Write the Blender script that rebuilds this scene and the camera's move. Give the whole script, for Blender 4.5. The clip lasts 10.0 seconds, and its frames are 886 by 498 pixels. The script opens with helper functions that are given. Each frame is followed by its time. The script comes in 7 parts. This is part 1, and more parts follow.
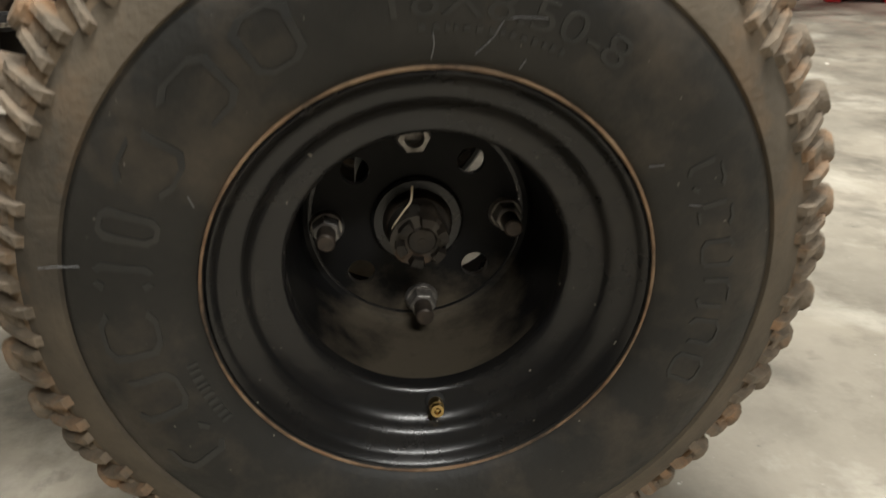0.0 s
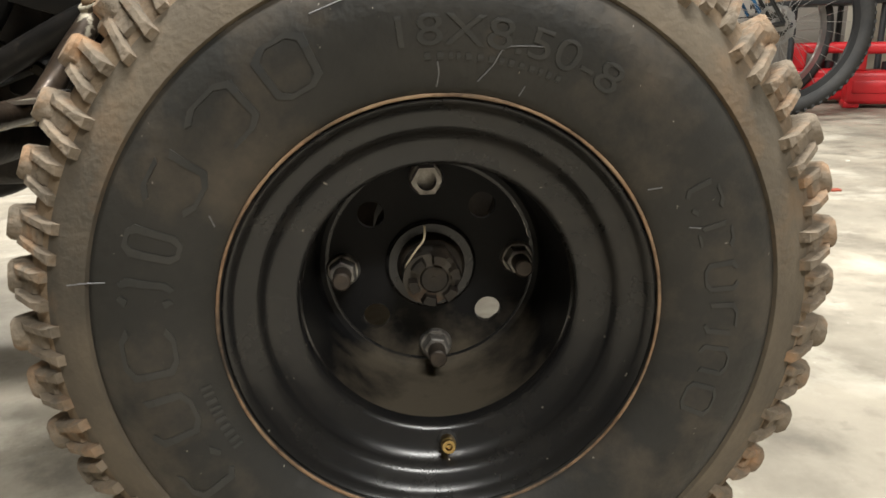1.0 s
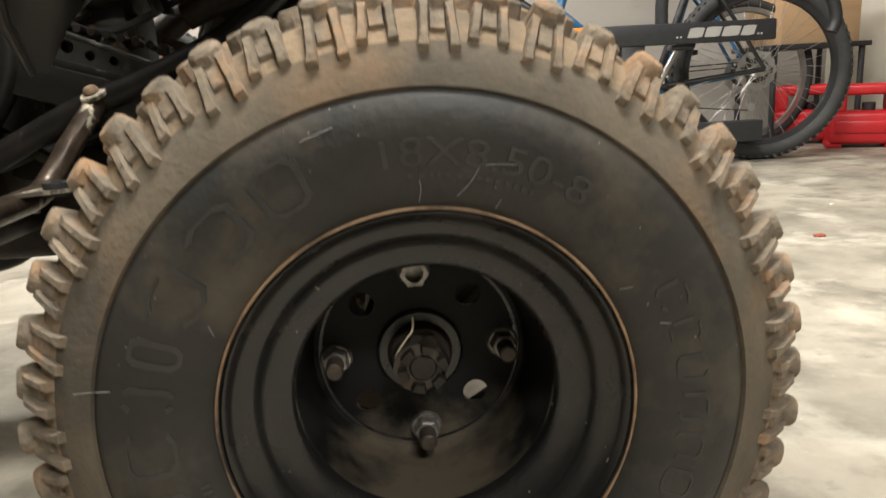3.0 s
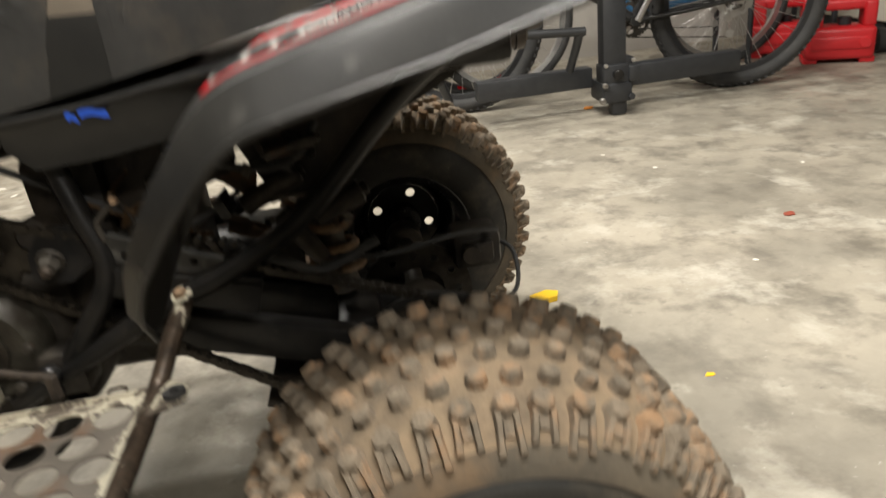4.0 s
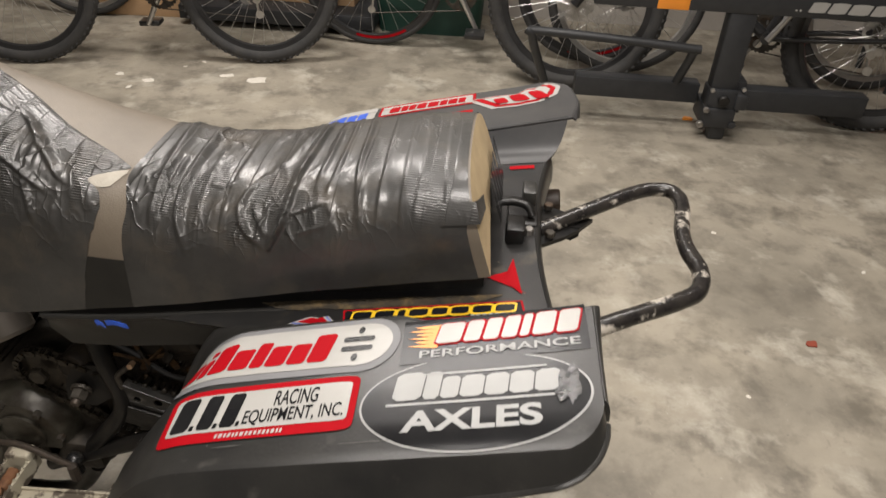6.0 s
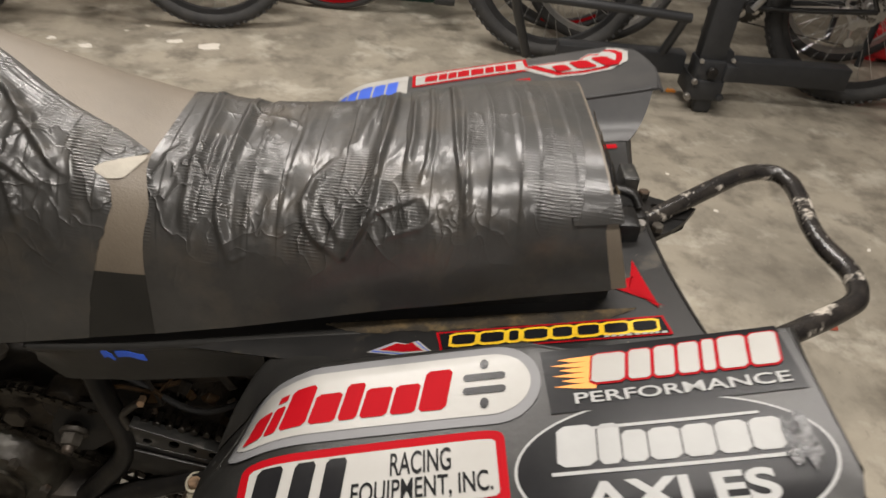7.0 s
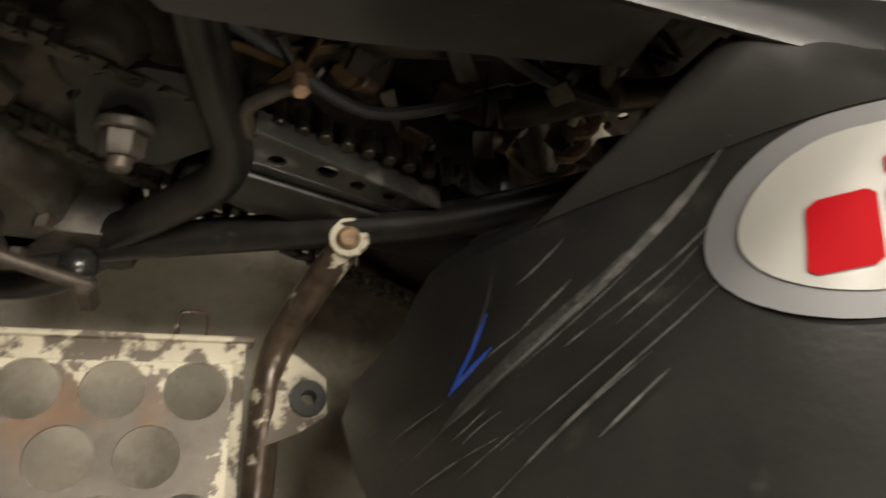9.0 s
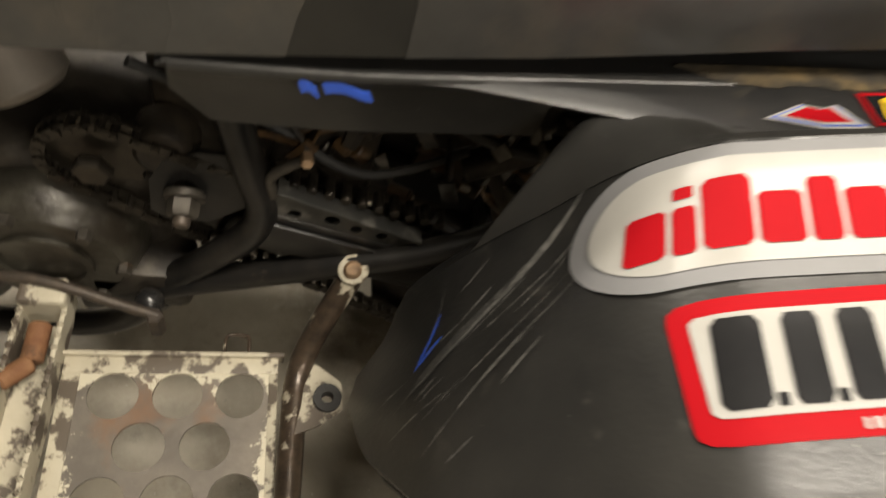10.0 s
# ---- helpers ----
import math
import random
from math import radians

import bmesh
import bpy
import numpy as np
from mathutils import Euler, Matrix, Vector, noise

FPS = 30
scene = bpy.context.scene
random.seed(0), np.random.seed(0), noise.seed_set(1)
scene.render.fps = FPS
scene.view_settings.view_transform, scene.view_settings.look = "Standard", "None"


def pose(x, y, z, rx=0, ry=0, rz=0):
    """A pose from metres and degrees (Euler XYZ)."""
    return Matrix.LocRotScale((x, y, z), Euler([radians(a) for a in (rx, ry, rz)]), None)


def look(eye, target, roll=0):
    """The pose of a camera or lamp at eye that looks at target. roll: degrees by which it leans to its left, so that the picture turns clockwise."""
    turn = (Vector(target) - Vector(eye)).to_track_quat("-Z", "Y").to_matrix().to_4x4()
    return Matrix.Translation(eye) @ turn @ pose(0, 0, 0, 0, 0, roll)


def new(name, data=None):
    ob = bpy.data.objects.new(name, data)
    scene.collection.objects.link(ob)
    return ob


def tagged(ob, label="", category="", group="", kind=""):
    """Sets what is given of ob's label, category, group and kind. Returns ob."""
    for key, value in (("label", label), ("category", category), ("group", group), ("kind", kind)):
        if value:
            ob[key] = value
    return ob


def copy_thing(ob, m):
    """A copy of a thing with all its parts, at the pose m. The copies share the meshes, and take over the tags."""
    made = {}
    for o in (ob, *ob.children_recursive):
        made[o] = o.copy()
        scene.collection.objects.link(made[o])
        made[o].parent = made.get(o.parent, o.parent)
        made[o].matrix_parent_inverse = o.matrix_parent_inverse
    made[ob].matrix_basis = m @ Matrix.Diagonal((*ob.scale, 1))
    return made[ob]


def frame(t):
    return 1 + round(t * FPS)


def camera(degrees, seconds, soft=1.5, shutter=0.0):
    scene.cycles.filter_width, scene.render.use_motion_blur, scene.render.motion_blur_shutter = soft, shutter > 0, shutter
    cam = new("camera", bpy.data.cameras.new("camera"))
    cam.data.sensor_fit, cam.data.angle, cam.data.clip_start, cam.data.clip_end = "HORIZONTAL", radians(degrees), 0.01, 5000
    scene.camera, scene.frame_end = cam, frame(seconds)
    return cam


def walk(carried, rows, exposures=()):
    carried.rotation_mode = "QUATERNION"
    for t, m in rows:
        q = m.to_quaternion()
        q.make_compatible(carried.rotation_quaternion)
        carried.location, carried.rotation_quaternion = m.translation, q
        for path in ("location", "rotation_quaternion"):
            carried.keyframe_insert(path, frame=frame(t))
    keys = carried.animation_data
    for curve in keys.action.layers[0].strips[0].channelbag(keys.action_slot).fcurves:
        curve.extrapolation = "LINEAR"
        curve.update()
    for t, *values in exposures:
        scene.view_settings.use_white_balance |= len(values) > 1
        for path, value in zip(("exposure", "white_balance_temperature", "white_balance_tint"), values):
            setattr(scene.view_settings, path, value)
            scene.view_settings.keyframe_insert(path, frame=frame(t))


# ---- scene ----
cam = camera(64.2, 10.0, 1.5, 0.5)
PATH = [
    (0, (-0.029, -0.306, 0.393), (0.186, 1.484, -0.473), -0.9),
    (0.5, (-0.027, -0.316, 0.336), (0.14, 1.562, -0.332), -1.2),
    (1, (-0.022, -0.334, 0.357), (0.127, 1.578, -0.21), -2.0),
    (1.5, (-0.013, -0.331, 0.354), (0.138, 1.592, -0.173), -2.6),
    (2, (-0.018, -0.334, 0.357), (0.136, 1.596, -0.144), -3.0),
    (2.2, (-0.016, -0.335, 0.361), (0.143, 1.596, -0.135), -3.0),
    (3.3, (-0.017, -0.359, 0.429), (0.157, 1.581, -0.024), -3.3),
    (3.5, (-0.031, -0.367, 0.471), (0.146, 1.563, -0.022), -3.6),
    (3.7, (-0.037, -0.371, 0.551), (0.141, 1.521, -0.071), -4.8),
    (4, (-0.052, -0.383, 0.736), (0.13, 1.439, -0.07), -6.7),
    (4.2, (-0.063, -0.386, 0.851), (0.143, 1.392, -0.042), -6.7),
    (4.5, (-0.05, -0.387, 1.012), (0.208, 1.33, 0.019), -4.6),
    (5, (0.023, -0.354, 1.155), (0.254, 1.267, 0.005), 1.1),
    (5.5, (0.126, -0.306, 1.196), (0.138, 1.3, 0.004), 2.6),
    (6, (0.132, -0.26, 1.207), (0.022, 1.368, 0.051), 2.6),
    (6.2, (0.099, -0.242, 1.206), (-0.009, 1.39, 0.055), 2.9),
    (7.3, (-0.077, -0.066, 1.09), (0.077, 1.49, -0.158), 6.1),
    (7.5, (-0.095, -0.042, 1.077), (0.097, 1.48, -0.206), 5.9),
    (8, (-0.236, 0.035, 1.003), (0.223, 1.364, -0.42), 11.4),
    (8.5, (-0.323, 0.146, 0.869), (0.295, 1.289, -0.652), 23.8),
    (8.8, (-0.331, 0.153, 0.806), (0.264, 1.209, -0.784), 29.8),
    (9, (-0.348, 0.152, 0.791), (0.22, 1.075, -0.89), 34.3),
    (9.5, (-0.368, 0.137, 0.815), (0.133, 1.04, -0.898), 33.2),
    (10, (-0.339, 0.077, 0.906), (0.112, 1.113, -0.745), 24.8),
]
EXPOSURES = [(0.0, 0.4, 6000, 9.8), (0.5, 0.72, 6000, 9.8), (1.0, 0.95, 6000, 9.8), (2.2, 0.98, 6000, 9.8), (3.5, 0.62, 6200, 10.5), (4.0, 0.42, 6200, 10.5), (4.5, 0.0, 6200, 12.5), (5.0, -0.2, 6250, 15), (5.5, -0.25, 6250, 15), (7.5, -0.35, 6300, 13.5), (8.5, 0.16, 6500, 11), (9.5, 0.26, 6800, 11), (10.0, 0.26, 6800, 11)]
walk(cam, [(t, look(eye, target, roll)) for t, eye, target, roll in PATH], exposures=EXPOSURES)

# ---------------------------------------------------------------- light
world = bpy.data.worlds.new("garage_air")
scene.world = world
world.use_nodes = True
world.node_tree.nodes["Background"].inputs[0].default_value = (1.0, 0.93, 0.82, 1)
world.node_tree.nodes["Background"].inputs[1].default_value = 0.02
CEIL = 2.7


def lamp(name, at, size, power, colour=(1.0, 0.94, 0.83)):
    d = bpy.data.lights.new(name, "AREA")
    d.shape, d.size, d.size_y, d.energy, d.color = "RECTANGLE", size[0], size[1], power, colour
    ob = new(name, d)
    ob.matrix_world = pose(*at)
    return ob


LAMPS = (((0.15, 0.0, CEIL - 0.09), (1.2, 0.34), 58), ((0.45, 1.35, CEIL - 0.09), (1.2, 0.34), 37), ((-0.95, 2.25, CEIL - 0.09), (1.2, 0.34), 70), ((0.7, -2.2, CEIL - 0.09), (1.2, 0.34), 60))
for at, size, power in LAMPS:
    lamp("tube_light", at, size, power)

# ---------------------------------------------------------------- materials


def material(name, base, rough=0.6, metal=0.0, second=None, scale=20.0, mix=0.5, bump=0.0, bump_scale=80.0, third=None, third_scale=6.0, third_at=0.6, third_soft=0.08, third_rough=None, spread=0.15, coat=0.0, stretch=(1, 1, 1), specular=0.5, fleck=None, fleck_at=0.72):
    """Base colour with a noisy second tone, a patchy third (dust, rust, chips) and fine relief."""
    m = bpy.data.materials.new(name)
    m.use_nodes = True
    nt = m.node_tree
    N, L = nt.nodes, nt.links
    b = N["Principled BSDF"]
    co = N.new("ShaderNodeTexCoord")
    mp = N.new("ShaderNodeMapping")
    mp.inputs["Scale"].default_value = stretch
    L.new(co.outputs["Object"], mp.inputs["Vector"])
    n1 = N.new("ShaderNodeTexNoise")
    n1.inputs["Scale"].default_value, n1.inputs["Detail"].default_value, n1.inputs["Roughness"].default_value = scale, 8, 0.65
    L.new(mp.outputs[0], n1.inputs["Vector"])
    r1 = N.new("ShaderNodeValToRGB")
    r1.color_ramp.elements[0].position, r1.color_ramp.elements[1].position = 0.5 - spread, 0.5 + spread
    L.new(n1.outputs["Fac"], r1.inputs["Fac"])
    mx = N.new("ShaderNodeMix")
    mx.data_type = "RGBA"
    mx.inputs["A"].default_value = (*base, 1)
    mx.inputs["B"].default_value = (*(second or base), 1)
    mm = N.new("ShaderNodeMath")
    mm.operation = "MULTIPLY"
    mm.inputs[1].default_value = mix
    L.new(r1.outputs["Color"], mm.inputs[0])
    L.new(mm.outputs[0], mx.inputs["Factor"])
    colour = mx.outputs["Result"]
    b.inputs["Roughness"].default_value, b.inputs["Metallic"].default_value = rough, metal
    b.inputs["Coat Weight"].default_value, b.inputs["Specular IOR Level"].default_value = coat, specular
    if third:
        n2 = N.new("ShaderNodeTexNoise")
        n2.inputs["Scale"].default_value, n2.inputs["Detail"].default_value, n2.inputs["Roughness"].default_value = third_scale, 10, 0.62
        L.new(mp.outputs[0], n2.inputs["Vector"])
        r2 = N.new("ShaderNodeValToRGB")
        r2.color_ramp.elements[0].position, r2.color_ramp.elements[1].position = third_at - third_soft, third_at + third_soft
        L.new(n2.outputs["Fac"], r2.inputs["Fac"])
        m2 = N.new("ShaderNodeMix")
        m2.data_type = "RGBA"
        L.new(r2.outputs["Color"], m2.inputs["Factor"])
        L.new(colour, m2.inputs["A"])
        m2.inputs["B"].default_value = (*third, 1)
        colour = m2.outputs["Result"]
        if third_rough is not None:
            m3 = N.new("ShaderNodeMix")
            L.new(r2.outputs["Color"], m3.inputs["Factor"])
            m3.inputs["A"].default_value, m3.inputs["B"].default_value = rough, third_rough
            L.new(m3.outputs["Result"], b.inputs["Roughness"])
    if fleck:
        n4 = N.new("ShaderNodeTexNoise")
        n4.inputs["Scale"].default_value, n4.inputs["Detail"].default_value, n4.inputs["Roughness"].default_value = 210, 3, 0.6
        L.new(co.outputs["Object"], n4.inputs["Vector"])
        r4 = N.new("ShaderNodeValToRGB")
        r4.color_ramp.elements[0].position, r4.color_ramp.elements[1].position = fleck_at - 0.01, fleck_at + 0.03
        L.new(n4.outputs["Fac"], r4.inputs["Fac"])
        m4 = N.new("ShaderNodeMix")
        m4.data_type = "RGBA"
        L.new(r4.outputs["Color"], m4.inputs["Factor"])
        L.new(colour, m4.inputs["A"])
        m4.inputs["B"].default_value = (*fleck, 1)
        colour = m4.outputs["Result"]
    L.new(colour, b.inputs["Base Color"])
    if bump:
        n3 = N.new("ShaderNodeTexNoise")
        n3.inputs["Scale"].default_value, n3.inputs["Detail"].default_value = bump_scale, 6
        L.new(mp.outputs[0], n3.inputs["Vector"])
        bp = N.new("ShaderNodeBump")
        bp.inputs["Strength"].default_value, bp.inputs["Distance"].default_value = bump, 0.004
        L.new(n3.outputs["Fac"], bp.inputs["Height"])
        L.new(bp.outputs[0], b.inputs["Normal"])
    return m


M = {}
M["sidewall"] = material("sidewall_rubber", (0.016, 0.0162, 0.0148), 0.54, second=(0.040, 0.037, 0.031), scale=11, mix=0.8, bump=0.16, bump_scale=150, third=(0.085, 0.069, 0.050), third_scale=17, third_at=0.63, third_soft=0.13, spread=0.2, specular=0.36, fleck=(0.26, 0.24, 0.20), fleck_at=0.73)
M["shoulder"] = material("dusty_shoulder_rubber", (0.060, 0.052, 0.040), 0.9, second=(0.155, 0.124, 0.086), scale=15, mix=0.95, bump=0.2, bump_scale=260, third=(0.20, 0.130, 0.072), third_scale=11, third_at=0.64, third_soft=0.1, spread=0.22)
M["knob"] = material("dusty_tread_rubber", (0.11, 0.092, 0.068), 0.9, second=(0.26, 0.205, 0.145), scale=48, mix=0.95, bump=0.6, bump_scale=220, third=(0.32, 0.195, 0.105), third_scale=32, third_at=0.59, third_soft=0.09, spread=0.2)
M["tread_dust"] = material("dust_between_treads", (0.20, 0.15, 0.095), 0.95, second=(0.28, 0.20, 0.125), scale=22, mix=0.9, bump=0.5, bump_scale=200, third=(0.09, 0.072, 0.052), third_scale=15, third_at=0.56, third_soft=0.12)
M["letters"] = material("raised_rubber", (0.022, 0.0225, 0.021), 0.52, second=(0.045, 0.042, 0.036), scale=40, mix=0.7)
M["rim"] = material("black_rim_paint", (0.010, 0.010, 0.0105), 0.26, second=(0.022, 0.0205, 0.018), scale=30, mix=0.6, bump=0.05, bump_scale=90, third=(0.040, 0.035, 0.028), third_scale=13, third_at=0.68, third_soft=0.12, third_rough=0.55, fleck=(0.30, 0.27, 0.22), fleck_at=0.73)
M["rust_edge"] = material("rusty_rim_edge", (0.22, 0.125, 0.065), 0.75, second=(0.36, 0.25, 0.15), scale=60, mix=0.9, third=(0.05, 0.037, 0.027), third_scale=26, third_at=0.54)
M["rust_pin"] = material("orange_rust", (0.15, 0.062, 0.026), 0.8, second=(0.24, 0.12, 0.055), scale=70, mix=0.9, bump=0.3, third=(0.06, 0.03, 0.016), third_scale=40, third_at=0.58)
M["steel"] = material("zinc_steel", (0.40, 0.38, 0.35), 0.42, 0.7, second=(0.085, 0.072, 0.058), scale=90, mix=0.8)
M["dull_steel"] = material("dull_greasy_steel", (0.075, 0.066, 0.054), 0.5, 0.5, second=(0.028, 0.024, 0.019), scale=50, mix=0.85, bump=0.2, third=(0.11, 0.06, 0.03), third_scale=25, third_at=0.64)
M["brown_stud"] = material("brown_stud", (0.085, 0.066, 0.05), 0.5, 0.4, second=(0.035, 0.03, 0.026), scale=120, mix=0.8)
M["brass"] = material("brass", (0.62, 0.45, 0.18), 0.3, 1.0, second=(0.35, 0.24, 0.09), scale=120, mix=0.6)
M["straw"] = material("wire", (0.45, 0.38, 0.26), 0.5)
M["plastic"] = material("black_fender_plastic", (0.0170, 0.0168, 0.0162), 0.31, second=(0.036, 0.0345, 0.031), scale=9, mix=0.7, bump=0.05, bump_scale=260, third=(0.045, 0.042, 0.037), third_scale=34, third_at=0.68, third_soft=0.07, third_rough=0.5, specular=0.45, fleck=(0.20, 0.19, 0.17), fleck_at=0.75)
M["deck"] = material("dusty_black_plastic", (0.012, 0.012, 0.012), 0.36, second=(0.026, 0.024, 0.022), scale=12, mix=0.7, bump=0.04, bump_scale=300, third=(0.11, 0.09, 0.058), third_scale=17, third_at=0.68, third_soft=0.12, third_rough=0.8, fleck=(0.25, 0.22, 0.16), fleck_at=0.72)
M["frame"] = material("black_frame_paint", (0.006, 0.006, 0.006), 0.36, second=(0.017, 0.015, 0.013), scale=30, mix=0.8, bump=0.1, bump_scale=120, third=(0.06, 0.047, 0.034), third_scale=24, third_at=0.68, third_soft=0.05, third_rough=0.8, specular=0.35)
M["chipped"] = material("chipped_black_tube", (0.012, 0.011, 0.011), 0.24, second=(0.04, 0.035, 0.03), scale=40, mix=0.7, bump=0.15, bump_scale=100, third=(0.46, 0.42, 0.36), third_scale=26, third_at=0.575, third_soft=0.035, third_rough=0.3)
M["rusty_tube"] = material("rusty_chipped_tube", (0.034, 0.026, 0.020), 0.30, 0.4, second=(0.105, 0.075, 0.052), scale=60, mix=0.8, bump=0.2, third=(0.50, 0.45, 0.35), third_scale=34, third_at=0.585, third_soft=0.02, third_rough=0.6)
M["engine"] = material("greasy_engine_alloy", (0.036, 0.030, 0.023), 0.5, 0.35, second=(0.090, 0.076, 0.058), scale=30, mix=0.8, bump=0.4, bump_scale=60, third=(0.016, 0.013, 0.010), third_scale=14, third_at=0.48, third_soft=0.1)
M["grease"] = material("black_grease", (0.010, 0.0085, 0.007), 0.5, second=(0.036, 0.027, 0.018), scale=40, mix=0.8, bump=0.4, bump_scale=90, specular=0.35)
M["plate_plain"] = material("worn_white_plate", (0.15, 0.135, 0.115), 0.6, 0.2, second=(0.22, 0.19, 0.16), scale=20, mix=0.8, bump=0.15, bump_scale=160, third=(0.20, 0.10, 0.05), third_scale=13, third_at=0.64, third_soft=0.1)
M["plate_edge"] = material("chipped_white_paint", (0.47, 0.43, 0.33), 0.6, second=(0.36, 0.32, 0.24), scale=30, mix=0.7, bump=0.2, third=(0.10, 0.08, 0.06), third_scale=36, third_at=0.52, third_soft=0.025)
M["scuff"] = material("whitened_plastic_scuff", (0.20, 0.195, 0.18), 0.45, second=(0.055, 0.053, 0.05), scale=120, mix=0.9, third=(0.022, 0.022, 0.022), third_scale=60, third_at=0.60, third_soft=0.12, spread=0.2)
M["haze"] = material("bend_sheen_plastic", (0.050, 0.049, 0.046), 0.5, second=(0.024, 0.024, 0.023), scale=160, mix=0.9, third=(0.085, 0.082, 0.075), third_scale=240, third_at=0.58, third_soft=0.06, spread=0.2)
M["grime"] = material("tan_caked_grime", (0.045, 0.032, 0.015), 0.9, second=(0.013, 0.012, 0.010), scale=30, mix=0.95, bump=0.5, bump_scale=120, third=(0.12, 0.082, 0.034), third_scale=34, third_at=0.60, third_soft=0.08)
M["chain"] = material("oily_chain_steel", (0.046, 0.039, 0.030), 0.33, 0.6, second=(0.018, 0.015, 0.012), scale=70, mix=0.9, bump=0.1)
M["guard_steel"] = material("worn_black_guard", (0.018, 0.018, 0.017), 0.38, second=(0.040, 0.038, 0.033), scale=40, mix=0.7, bump=0.1, bump_scale=120, third=(0.09, 0.085, 0.075), third_scale=50, third_at=0.62, third_soft=0.06)
M["sooty"] = material("sooty_brown_steel", (0.020, 0.014, 0.010), 0.5, 0.2, second=(0.050, 0.030, 0.019), scale=22, mix=0.85, bump=0.2, bump_scale=120, third=(0.085, 0.042, 0.022), third_scale=16, third_at=0.62)
M["amber"] = material("amber_grime", (0.085, 0.045, 0.016), 0.5, second=(0.025, 0.016, 0.009), scale=40, mix=0.85, bump=0.3)
# Same black plastic as the near fender; the grey paints its glancing reflection.
M["fender_wall"] = material("glancing_sheen_plastic", (0.028, 0.028, 0.029), 0.42, second=(0.055, 0.053, 0.05), scale=10, mix=0.7, bump=0.04, bump_scale=300)
M["vinyl"] = material("worn_taupe_seat_vinyl", (0.165, 0.137, 0.103), 0.5, second=(0.115, 0.094, 0.069), scale=9, mix=0.8, bump=0.1, bump_scale=420)
# Near-black vinyl: shade on the lower seat side put into colour.
M["black_vinyl"] = material("shaded_seat_vinyl", (0.012, 0.0118, 0.0105), 0.46, second=(0.022, 0.021, 0.018), scale=14, mix=0.7, bump=0.06, bump_scale=350)
M["board"] = material("tan_seat_board", (0.46, 0.35, 0.20), 0.8, second=(0.36, 0.27, 0.155), scale=30, mix=0.7, bump=0.1)
M["pale"] = material("pale_torn_liner", (0.42, 0.39, 0.33), 0.8, second=(0.32, 0.29, 0.24), scale=40, mix=0.6, bump=0.2)
M["white"] = material("white_sticker", (0.37, 0.362, 0.34), 0.24, second=(0.32, 0.31, 0.285), scale=14, mix=0.6, bump=0.03, bump_scale=60, specular=0.22)
M["grey"] = material("grey_sticker", (0.19, 0.19, 0.195), 0.42, second=(0.16, 0.16, 0.16), scale=20, mix=0.5, specular=0.25)
M["red"] = material("red_sticker", (0.33, 0.005, 0.009), 0.5, second=(0.28, 0.004, 0.008), scale=20, mix=0.5, specular=0.05)
M["ink"] = material("black_sticker", (0.009, 0.009, 0.010), 0.24, second=(0.018, 0.018, 0.018), scale=30, mix=0.5, bump=0.02, bump_scale=45, specular=0.2)
M["silver"] = material("silver_sticker", (0.33, 0.33, 0.32), 0.42, 0.0, second=(0.27, 0.27, 0.26), scale=25, mix=0.6, bump=0.06, bump_scale=45)
M["film"] = material("crumpled_clear_film", (0.020, 0.020, 0.021), 0.13, second=(0.07, 0.07, 0.07), scale=70, mix=0.7, bump=0.9, bump_scale=70, specular=0.7)
M["yellow"] = material("yellow_sticker", (0.80, 0.52, 0.02), 0.3, second=(0.7, 0.42, 0.02), scale=20, mix=0.5)
M["orange"] = material("orange_sticker", (0.85, 0.30, 0.03), 0.35, second=(0.75, 0.24, 0.02), scale=20, mix=0.5)
M["blue"] = material("blue_paint", (0.03, 0.10, 0.55), 0.35, second=(0.02, 0.07, 0.4), scale=40, mix=0.5)
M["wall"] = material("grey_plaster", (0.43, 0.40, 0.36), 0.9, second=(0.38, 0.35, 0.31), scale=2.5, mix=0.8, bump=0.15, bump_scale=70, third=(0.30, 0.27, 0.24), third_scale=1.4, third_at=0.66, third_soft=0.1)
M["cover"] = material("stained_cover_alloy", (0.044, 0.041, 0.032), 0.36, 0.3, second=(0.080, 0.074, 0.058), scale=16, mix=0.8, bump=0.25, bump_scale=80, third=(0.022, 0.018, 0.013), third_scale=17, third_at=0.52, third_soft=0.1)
# Unseen walls coloured dark to cut bounced light; the ceiling is greyed likewise.
M["wall_dim"] = material("low_bounce_plaster", (0.17, 0.155, 0.135), 0.9, second=(0.14, 0.128, 0.11), scale=2.5, mix=0.8, bump=0.15, bump_scale=70)
M["ceiling"] = material("grey_ceiling", (0.32, 0.305, 0.28), 0.9, second=(0.27, 0.26, 0.24), scale=3, mix=0.7, bump=0.1)
M["rack"] = material("black_powder_coat", (0.022, 0.023, 0.025), 0.45, second=(0.035, 0.036, 0.038), scale=30, mix=0.6, bump=0.05, bump_scale=400)
M["rubber"] = material("black_bicycle_tyre", (0.025, 0.025, 0.025), 0.75, second=(0.05, 0.047, 0.043), scale=18, mix=0.7, bump=0.3, bump_scale=150)
M["bike_white"] = material("white_bike_paint", (0.72, 0.69, 0.64), 0.3, second=(0.62, 0.59, 0.54), scale=12, mix=0.5, coat=0.3)
M["bike_cyan"] = material("light_blue_bike_paint", (0.22, 0.58, 0.70), 0.3, second=(0.18, 0.5, 0.62), scale=12, mix=0.5, coat=0.3)
M["bike_navy"] = material("dark_blue_bike_paint", (0.03, 0.11, 0.24), 0.3, second=(0.05, 0.2, 0.4), scale=10, mix=0.6, coat=0.3)
